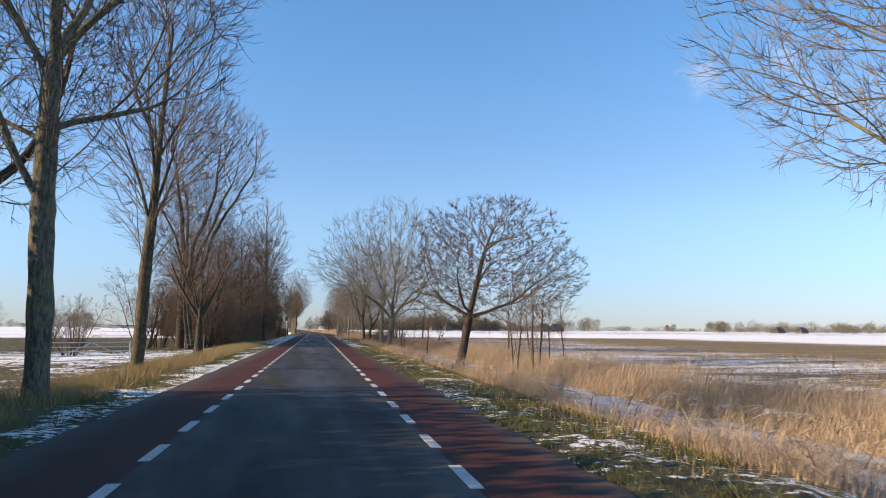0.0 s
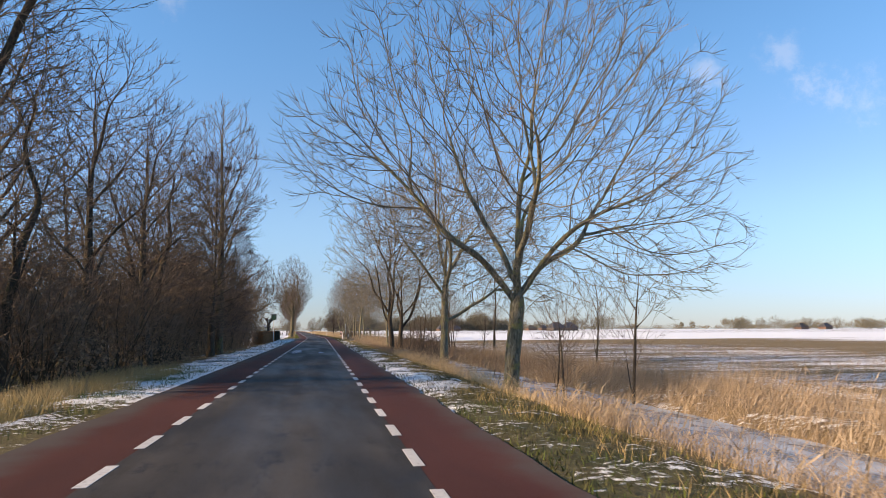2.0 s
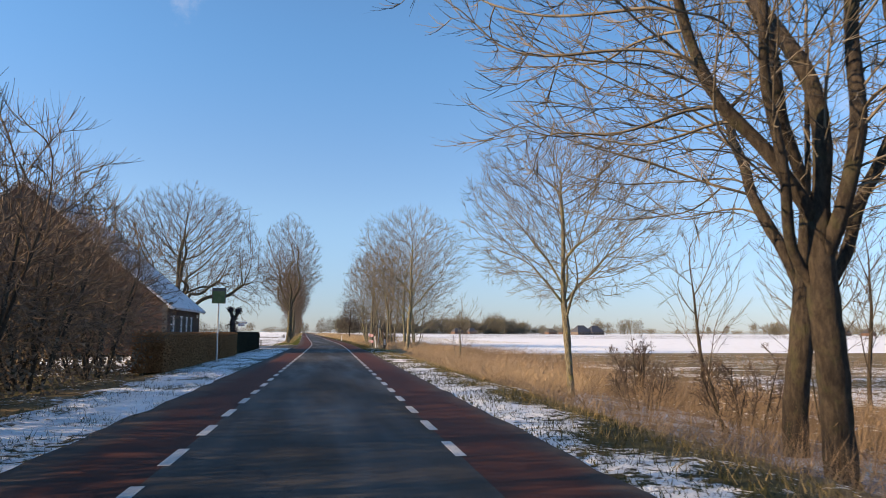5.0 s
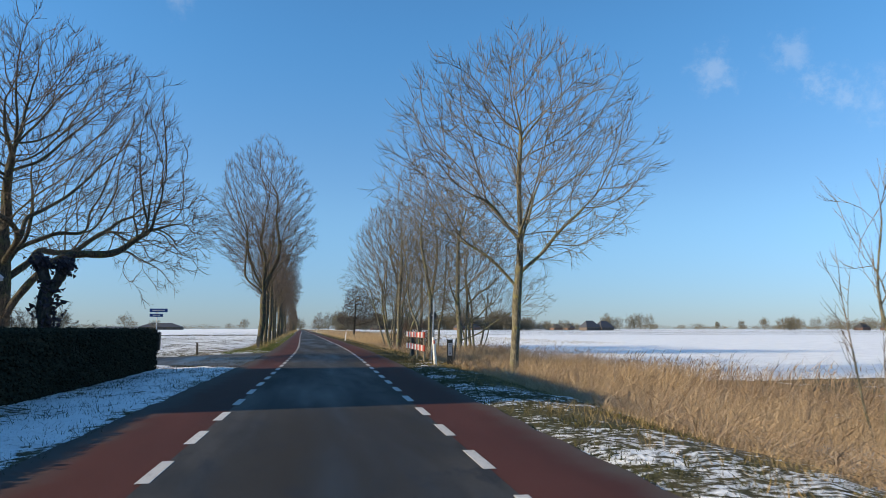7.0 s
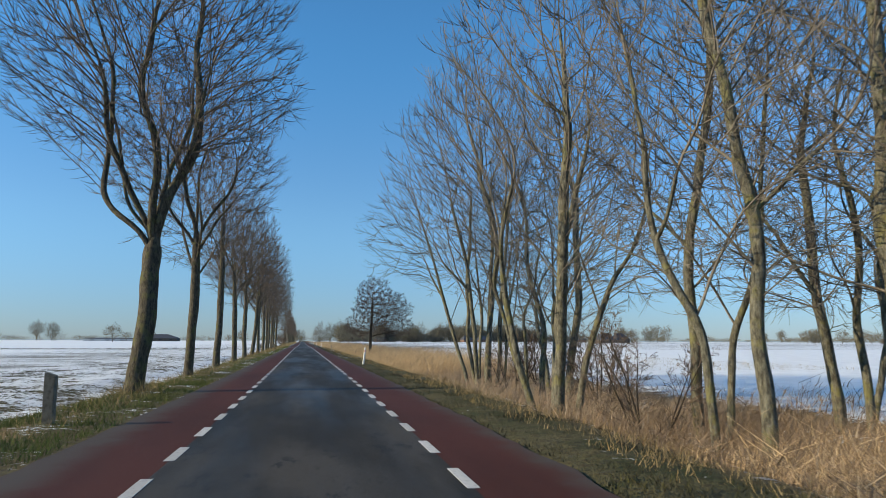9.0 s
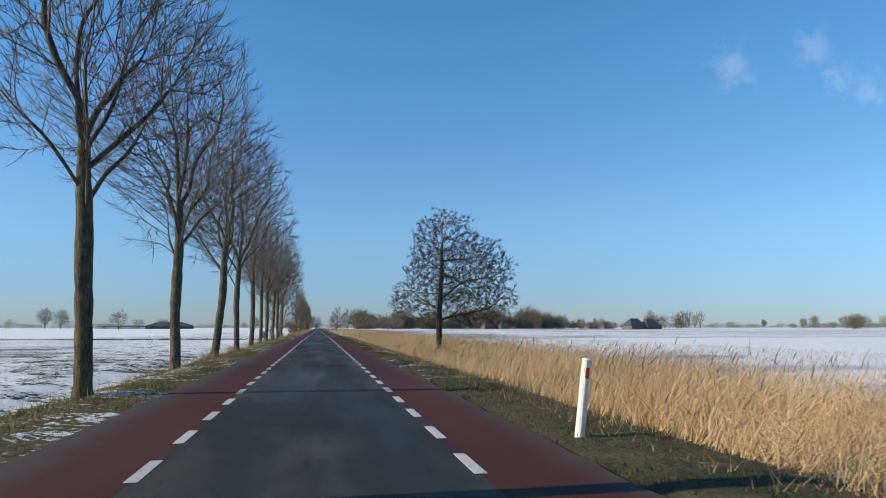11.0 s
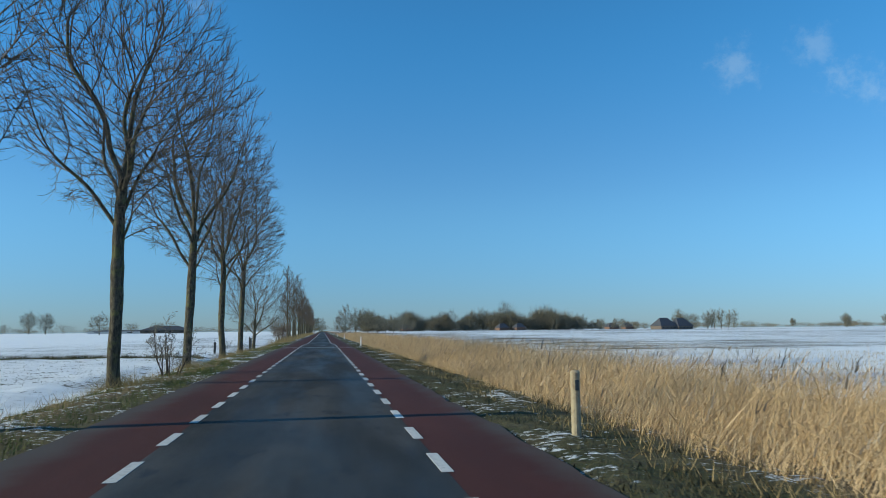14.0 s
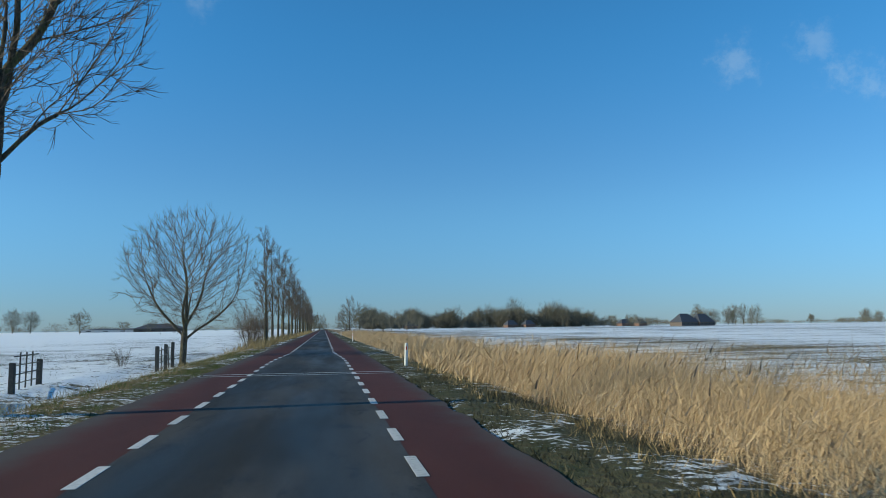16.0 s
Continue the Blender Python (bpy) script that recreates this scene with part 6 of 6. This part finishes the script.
def make_gauge():
    t = thing("notice_board", "narrow dark notice board with a pale sheet by the ditch", "notice board", at(4.9, 146.0, turn=road_turn(146.0)))
    part("panel", block("panel", (0.22, 0.03, 0.98), TIMBER_DARK, 0.008, (0, 0, 0.55)), t)
    part("sheet", block("sheet", (0.16, 0.008, 0.5), TRIM_GREY, 0.003, (0.01, -0.019, 0.66)), t, "weathered pale grey sheet")
    for z, w in ((0.84, 0.1), (0.78, 0.12), (0.55, 0.11), (0.49, 0.08)):
        part("lettering_bar", block("lettering_bar", (w, 0.004, 0.018), SIGN_GREY, 0.001, (0.01, -0.025, z)), t)
    for x in (-0.1, 0.1):
        part("batten", block("batten", (0.03, 0.05, 1.12), TIMBER_DARK, 0.006, (x, 0.03, 0.5)), t)
    part("stake", block("stake", (0.06, 0.05, 1.2), TIMBER, 0.01), t, m=pose(0.2, 0.05, 0.5, 0, 7, 0))


make_gauge()


def make_field_gate(m, length, height, label, bars=5, material=GALV):
    t = thing("field_gate", label, "gate", m)
    for x in (0, length):
        part("upright", rod("upright", ((x, 0, -0.05), (x, 0, height)), 0.028, material, 8), t)
    for k in range(bars):
        z = 0.12 + (height - 0.17) * k / (bars - 1)
        part("bar", rod("bar", ((0, 0, z), (length, 0, z)), 0.019, material, 8), t)
    part("brace", rod("brace", ((0.05, 0.0, 0.12), (length * 0.5, 0.0, height - 0.05)), 0.016, material, 8), t)
    part("brace", rod("brace", ((length * 0.5, 0.0, height - 0.05), (length - 0.05, 0, 0.12)), 0.016, material, 8), t)


make_field_gate(at(-10.9, 29.8, turn=42), 3.6, 0.95, "low grey tubular steel gate on a snowy paddock", material=GALV)
make_field_gate(at(-8.2, 45.5, turn=40), 1.4, 1.1, "leaning grey slatted gate among roadside trunks", bars=4, material=TIMBER)

# the gateway in the far field
for lat, y, h in ((-7.8, 294.0, 0.85), (-8.2, 297.0, 0.8), (-6.0, 303.0, 1.2), (-6.5, 307.0, 1.2), (-6.8, 310.0, 1.25)):
    make_timber_post(lat, y, h, 0.14, TIMBER_DARK, "dark timber gatepost in the snowy field", 0.02)


def make_hurdle(a, b, label):
    (la, ya), (lb, yb) = a, b
    start = Vector((float(road_x(ya)) + la, ya, float(ground_z(la, ya))))
    end = Vector((float(road_x(yb)) + lb, yb, float(ground_z(lb, yb))))
    n = (end - start).length
    ang = math.degrees(math.atan2(end.y - start.y, end.x - start.x))
    t = thing("field_hurdle", label, "hurdle", Matrix.Translation(start) @ pose(0, 0, 0, 0, 0, ang))
    for k in range(4):
        part("rail", rod("rail", ((0, 0, 0.25 + 0.25 * k), (n, 0, 0.25 + 0.25 * k)), 0.018, TIMBER_DARK if k % 2 else TIMBER, 6), t)
    for k in range(1, 4):
        part("stile", rod("stile", ((n * k / 4, 0.02, 0.05), (n * k / 4, 0.02, 1.1)), 0.022, TIMBER_DARK, 6), t)


make_hurdle((-7.8, 294.1), (-8.2, 296.9), "dark railed field gate between timber posts")
make_hurdle((-6.0, 303.1), (-6.8, 309.9), "open timber frame fence by a young tree")

# ---- far buildings and woods ----
def make_barn(name, x, y, size, ridge, eave, turn, label, wall=None):
    t = thing(name, label, "farm building", pose(x, y, -0.3, 0, 0, turn))
    w, d = size
    part("wall_block", block("wall_block", (w, d, eave), wall or BARN_WALL, 0, (0, 0, eave / 2)), t)
    bm = bmesh.new()
    pts = [(-w / 2 - 0.5, -d / 2 - 0.5, eave), (w / 2 + 0.5, -d / 2 - 0.5, eave), (w / 2 + 0.5, d / 2 + 0.5, eave), (-w / 2 - 0.5, d / 2 + 0.5, eave), (-w / 4, 0, ridge), (w / 4, 0, ridge)]
    v = [bm.verts.new(p) for p in pts]
    for f in ((0, 1, 5, 4), (1, 2, 5), (2, 3, 4, 5), (3, 0, 4), (3, 2, 1, 0)):
        bm.faces.new([v[i] for i in f])
    part("roof", finish(bm, "roof", BARN_ROOF), t)
    for k in range(4):
        part("window", block("window", (w * 0.07, 0.1, eave * 0.35), GLASS, 0, (-w * 0.36 + w * 0.24 * k, -d / 2 - 0.05, eave * 0.5)), t)


BARN_DULL = plain_material("dull_barn_wall", (0.13, 0.1, 0.085), (0.2, 0.17, 0.15), 0.85)
make_barn("far_barn", 300, 832, (17, 15), 10.3, 3.2, 12, "large farm barn with a dark pyramid roof", BARN_DULL)
make_barn("far_barn", 317, 834, (16, 15), 10.0, 3.0, 12, "second dark-roofed farm barn beside bare trees", BARN_DULL)
make_barn("far_barn", -194, 1180, (56, 26), 9.5, 4, 0, "long dark farm building on the flat horizon", TIMBER_DARK)
make_barn("far_barn", -250, 1200, (80, 20), 4.5, 2.8, 0, "low pale farm shed on the horizon", TRIM_GREY)
for x, y, w in ((96, 1060, 14), (205, 1040, 13), (225, 1040, 12), (345, 1055, 15), (362, 1050, 12), (598, 790, 14), (640, 800, 13)):
    make_barn("far_house", x, y, (w, 10), 8, 3.2, 15, "small far house before the bare woodland")


def far_trees(name, spots, label, seed, shrubby=0.0, dense=1.0):
    """Distant bare woodland: rounded crowns of many short twigs over trunks with a few limbs."""
    rng = np.random.default_rng(seed)
    limbs, limb_r, twigs, twig_r = [], [], [], []
    for x, y, h, r in spots:
        d = math.hypot(x, y - 130)
        low = shrubby * rng.uniform(0.3, 1.0)
        heart = np.array([x, y, h * (0.6 - 0.12 * low) - 0.3])
        wide = np.array([r * rng.uniform(0.65, 1.0), r * rng.uniform(0.65, 1.0), h * (0.4 + 0.1 * low)])
        n = int(dense * min(400, 120 + 14 * h) * (0.6 if y > 1450 else 1.0))
        q = rng.normal(0, 1, (n, 3))
        q /= np.linalg.norm(q, axis=1, keepdims=True)
        q *= (rng.uniform(0.05, 1, n) ** 0.4 * (1 + 0.25 * np.sin(q[:, 0] * 5 + x) * np.cos(q[:, 1] * 4 + y)))[:, None]
        at_ = heart + q * wide
        at_[:, 2] = np.maximum(at_[:, 2], 0.0)
        way = q * 0.8 + (0, 0, 0.5) + rng.normal(0, 0.45, (n, 3))
        way /= np.linalg.norm(way, axis=1, keepdims=True)
        half = rng.uniform(0.05, 0.12, n)[:, None] * h * way
        twigs.append(np.stack([at_ - half, at_ + half], 1))
        twig_r.append(np.tile([[1.0, 0.4]], (n, 1)) * (0.03 + d * 0.00014))
        m = 6
        end = heart + q[:m] * wide * 0.8
        foot = np.tile([[x, y, -0.5]], (m, 1)) + rng.normal(0, 0.1 * low, (m, 3)) * (r, r, 0)
        mid = foot * 0.6 + end * 0.4
        mid[:, :2] = foot[:, :2] * 0.8 + end[:, :2] * 0.2
        limbs.append(np.stack([foot, mid, end], 1))
        limb_r.append(np.tile([[0.014, 0.01, 0.004]], (m, 1)) * h)
    v1, f1 = skin([(np.concatenate(limbs), np.concatenate(limb_r), 3)])
    v2, f2 = skin([(np.concatenate(twigs), np.concatenate(twig_r), 2)])
    me = mesh_from(name, np.concatenate([v1, v2]), np.concatenate([f1, f2 + len(v1)]), FAR_WOOD, True)
    return tagged(new(name, me), label, "woodland", kind="stuff")


rng = np.random.default_rng(101)
wood = [(x, rng.uniform(1060, 1130), rng.uniform(0.75, 1.15) * (20 + 7 * math.sin(x / 19) * math.sin(x / 43 + 0.7) + 4 * math.sin(x / 7)), rng.uniform(8, 15)) for x in rng.uniform(40, 318, 185)] + [(218, 1075, 36, 15), (262, 1080, 29, 20), (290, 1085, 26, 20), (150, 1080, 27, 18)]
wood += [(rng.uniform(320, 405), rng.uniform(1050, 1110), rng.uniform(8, 15), rng.uniform(6, 10)) for _ in range(14)]
far_trees("far_woodland", wood, "bare brown woodland along the horizon", 102, 1.3)
farm_trees = [(rng.uniform(326, 388), rng.uniform(845, 900), rng.uniform(12, 23), rng.uniform(5, 9)) for k in range(14)] + [(rng.uniform(255, 284), rng.uniform(835, 850), rng.uniform(6, 9), 5) for _ in range(6)]
far_trees("farm_trees", farm_trees, "tall bare trees sheltering a farm", 103, 0.0, 0.5)
line = [(rng.uniform(-2300, 2300), rng.uniform(1500, 2300), rng.uniform(6, 14) * (1.4 if _ % 9 == 0 else 1), rng.uniform(12, 34)) for _ in range(420)]
line += [(rng.uniform(525, 1000), rng.uniform(785, 850), rng.uniform(9, 17), rng.uniform(9, 16)) for _ in range(60)]
far_trees("horizon_tree_line", line, "low line of bare trees on the horizon", 104, 0.8)
single = [(-131, 690, 13, 6), (-246, 930, 20, 9), (-262, 935, 21, 10), (-215, 1100, 12, 9), (-190, 1110, 13, 9), (-60, 900, 12, 8), (458, 800, 11, 5), (620, 1100, 13, 5), (665, 1100, 7, 8), (700, 1100, 19, 10)]
far_trees("lone_field_trees", single, "single bare trees standing in far fields", 105)
far_trees("road_end_trees", [(9 + 7 * k, 560 + 25 * k, 9 + (k * 7 % 4), 6) for k in range(9)] + [(-2 - 3 * k, 640 + 30 * k, 9, 5) for k in range(4)], "bare trees far off beside the road", 106, 0.4)

# ---- reeds, grass and plumes ----
def reed_bed(name, seed, count, lat, y, top, material, label, width=(0.005, 0.012), gaps=None, plumes=0):
    rng = np.random.default_rng(seed)
    la, yy = rng.uniform(*lat, count * 2), rng.uniform(*y, count * 2)
    dens = np.array([noise.noise((a * 0.35, b * 0.16, seed)) for a, b in zip(la, yy)])
    keep = dens > rng.uniform(-0.75, 0.1, len(la))
    if gaps is not None:
        keep &= gaps(la, yy, rng)
    la, yy, dens = la[keep][:count], yy[keep][:count], dens[keep][:count]
    foot = along_road(la, yy)
    rise = 0.45 + 0.55 * smooth(np.abs(la), lat[0] - 0.2, lat[0] + 1.9) if lat[1] - lat[0] > 2.5 else np.ones(len(la))
    lump = np.array([noise.noise((a * 1.3, b * 1.1, seed + 3)) for a, b in zip(la, yy)])
    high = np.maximum(0.15, (top + 0.2 * dens + 0.16 * lump + rng.normal(0, 0.1, len(la))) - foot[:, 2]) * rng.uniform(0.35, 1.0, len(la)) ** 0.5 * rise
    lean = np.stack([rng.normal(0.34, 0.42, len(la)), rng.normal(0.03, 0.42, len(la))], 1) * high[:, None]
    me = blades(name, foot, high, rng.uniform(*width, len(la)), lean, rng, material, 2 if len(la) < 30000 else 1)
    ob = tagged(new(name, me), label, "reeds", kind="stuff")
    pick = rng.choice(len(la), len(la) // 2, replace=False)
    up = rng.uniform(0.3, 0.95, len(pick))
    root = foot[pick] + np.stack([lean[pick, 0] * up ** 2, lean[pick, 1] * up ** 2, high[pick] * up], 1)
    long = np.where(rng.random(len(pick)) < 0.3, rng.uniform(0.4, 0.9, len(pick)), rng.uniform(0.15, 0.42, len(pick)))
    way = rng.uniform(0, 6.28, len(pick))
    out = np.stack([np.cos(way), np.sin(way)], 1) * (long * rng.uniform(0.4, 1.2, len(pick)))[:, None]
    me = blades(name + "_leaves", root, long * rng.uniform(-0.2, 0.7, len(pick)), rng.uniform(width[0] * 1.4, width[1] * 1.5, len(pick)), out, rng, material, 1)
    tagged(part(name + "_leaves", me, ob), kind="stuff")
    if plumes:
        pick = rng.choice(len(la), min(plumes, len(la)), replace=False)
        tip = foot[pick] + np.stack([lean[pick, 0], lean[pick, 1], high[pick] - 0.05], 1)
        me = blades(name + "_plumes", tip, rng.uniform(0.12, 0.3, len(pick)), rng.uniform(0.016, 0.04, len(pick)), np.stack([rng.normal(0.16, 0.05, len(pick)), rng.normal(0, 0.05, len(pick))], 1), rng, PLUME, 2)
        tagged(part(name + "_plumes", me, ob), kind="stuff")
    return ob


reed_bed("far_bank_reeds", 111, 44000, (8.4, 11.6), (-6, 74), 0.42, REED_DULL, "brown reeds along the far ditch bank", plumes=500)
reed_bed("bank_reeds", 112, 36000, (4.8, 8.0), (3, 46), 0.42, REED_DULL, "tall straw-coloured reeds in the frozen ditch", plumes=300,
         gaps=lambda a, y, r: (a < 5.75 + 0.35 * np.sin(y * 0.4 + 1) - 0.95 * smooth(y, 25.5, 27.5) * (1 - smooth(y, 33, 35))) | (r.random(len(a)) < 0.03))
reed_bed("bank_reeds", 118, 15000, (4.8, 6.4), (44, 76), 0.12, REED, "short broken reeds along the ditch edge", plumes=200, gaps=lambda a, y, r: ((a < 5.5) & ((y > 60) | (r.random(len(a)) < 0.35))) | (r.random(len(a)) < 0.05))
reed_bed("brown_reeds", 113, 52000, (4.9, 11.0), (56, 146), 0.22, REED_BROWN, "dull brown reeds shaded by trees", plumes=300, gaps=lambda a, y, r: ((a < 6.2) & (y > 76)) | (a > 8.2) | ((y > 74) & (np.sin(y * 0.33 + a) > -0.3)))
reed_bed("bank_reeds", 152, 32000, (4.9, 8.7), (104, 138), 0.12, REED_FAWN, "dense fawn reeds along the meadow ditch", plumes=150)
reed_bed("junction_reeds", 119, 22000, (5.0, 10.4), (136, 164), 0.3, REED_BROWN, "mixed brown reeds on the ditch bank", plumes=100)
reed_bed("junction_reeds", 120, 14000, (4.9, 9.4), (134, 162), 0.34, REED, "pale reeds on the ditch bank by the barrier", plumes=200)
# Besides being brown, these duller reed colours paint in shade under the clump.
reed_bed("clump_undergrowth", 114, 14000, (4.3, 10.0), (166, 190), 0.15, REED_DULL, "dry grass dulled for shade beneath the clump of trees", gaps=lambda a, y, r: r.random(len(a)) < 0.8)
reed_bed("clump_undergrowth", 154, 9000, (4.6, 10.0), (155, 168), 0.15, REED_BROWN, "brown reeds and dead stalks, darkened for shade beneath the clump", gaps=lambda a, y, r: r.random(len(a)) < 0.85)
reed_bed("tall_reeds", 115, 120000, (4.4, 9.8), (184, 296), 0.72, REED, "dense golden reeds between road and field", plumes=2200, gaps=lambda a, y, r: (a > 7.0) | (y < 204) | (y > 219) | (r.random(len(a)) < 0.6))
reed_bed("tall_reeds", 116, 30000, (4.0, 10.5), (290, 455), 0.75, REED, "dense golden reeds far along the road", (0.02, 0.04), plumes=500)
reed_bed("field_edge_reeds", 151, 2600, (10.4, 14.5), (118, 172), 0.15, REED_BROWN, "dark tussocks along the snowy ditch edge", (0.012, 0.03), plumes=900)
reed_bed("field_edge_reeds", 117, 4000, (9.5, 13.5), (188, 306), 0.5, REED_BROWN, "sparse dark reeds at the snowy field edge", plumes=1500)


def grass(name, seed, count, lat, y, height, material, label, width=(0.006, 0.016)):
    rng = np.random.default_rng(seed)
    la, yy = rng.uniform(*lat, count * 2), rng.uniform(*y, count * 2)
    dens = np.array([noise.noise((a * 1.1, b * 0.8, seed)) for a, b in zip(la, yy)])
    keep = dens > rng.uniform(-0.45, 0.5, len(la))
    la, yy = la[keep][:count], yy[keep][:count]
    foot = along_road(la, yy) + (0, 0, 0.0)
    high = rng.uniform(*height, len(la))
    lean = rng.normal(0, 0.5, (len(la), 2)) * high[:, None]
    return tagged(new(name, blades(name, foot, high, rng.uniform(*width, len(la)), lean, rng, material, 1)), label, "grass", kind="stuff")


grass("verge_grass", 121, 60000, (2.72, 5.0), (-6, 160), (0.03, 0.1), GRASS, "tufted winter grass on the eastern verge", (0.009, 0.024))
grass("verge_grass", 153, 54000, (2.72, 5.0), (158, 302), (0.03, 0.09), GRASS_WET, "matted grey-brown grass on the reedy verge", (0.009, 0.024))
grass("verge_grass", 155, 8000, (2.75, 4.6), (-4, 46), (0.04, 0.12), GRASS_GREEN, "mossy green winter grass on the eastern verge", (0.008, 0.02))
grass("verge_straw", 122, 40000, (3.5, 5.6), (-6, 302), (0.05, 0.2), STRAW, "dry pale grass on the eastern verge")
grass("verge_grass", 127, 18000, (-5.2, -2.76), (62, 158), (0.03, 0.11), GRASS, "short grass pushing through verge snow")
grass("verge_grass", 123, 24000, (-5.2, -3.1), (-4, 62), (0.04, 0.13), GRASS_GREEN, "tufted winter grass on the western verge")
grass("verge_straw", 124, 34000, (-6.0, -3.9), (-4, 58), (0.1, 0.42), STRAW, "dry straw-coloured grass on the western verge")
grass("verge_grass", 125, 62000, (-4.9, -3.0), (162, 318), (0.04, 0.13), GRASS_GREEN, "green winter grass beneath the poplars")
grass("verge_grass", 128, 12000, (-5.3, -3.0), (157, 178), (0.05, 0.15), GRASS_GREEN, "bright green verge grass by the timber post")
grass("verge_straw", 126, 14000, (-5.3, -3.6), (162, 438), (0.08, 0.34), STRAW, "dry grass beneath the poplar row")
for n, (lat, y) in enumerate(((-4.65, 10.6), (-5.5, 22.3), (-5.6, 31.5), (-4.4, 172.9), (-4.7, 220.2), (-4.8, 247.9), (-5.0, 267), (-4.95, 276.9), (-4.9, 284.9), (-4.75, 238.9), (-4.9, 256.7), (-4.65, 229))):
    grass("grass_tuft", 130 + n, 420, (lat - 0.55, lat + 0.55), (y - 0.6, y + 0.6), (0.15, 0.55), STRAW, "tall dry grass tuft round a trunk")
grass("field_stubble", 146, 22000, (11.5, 34.0), (4, 132), (0.08, 0.32), REED_BROWN, "dry stubble and weeds in the snowy field", (0.015, 0.035))
grass("field_stubble", 147, 22000, (11.0, 34.0), (190, 330), (0.05, 0.2), STRAW, "dry grass tips poking through field snow", (0.012, 0.03))
grass("field_stubble", 148, 12000, (-34.0, -8.5), (186, 330), (0.04, 0.14), GRASS, "grass tips poking through field snow", (0.012, 0.03))
grass("ditch_grass", 149, 9000, (-75.0, -7.5), (285.2, 287.2), (0.08, 0.3), GRASS, "dark grass along the narrow field ditch", (0.02, 0.05))
grass("road_end_straw", 145, 9000, (-6.2, -3.4), (322, 538), (0.3, 0.9), STRAW, "tall dry grass along the far poplars", (0.02, 0.05))
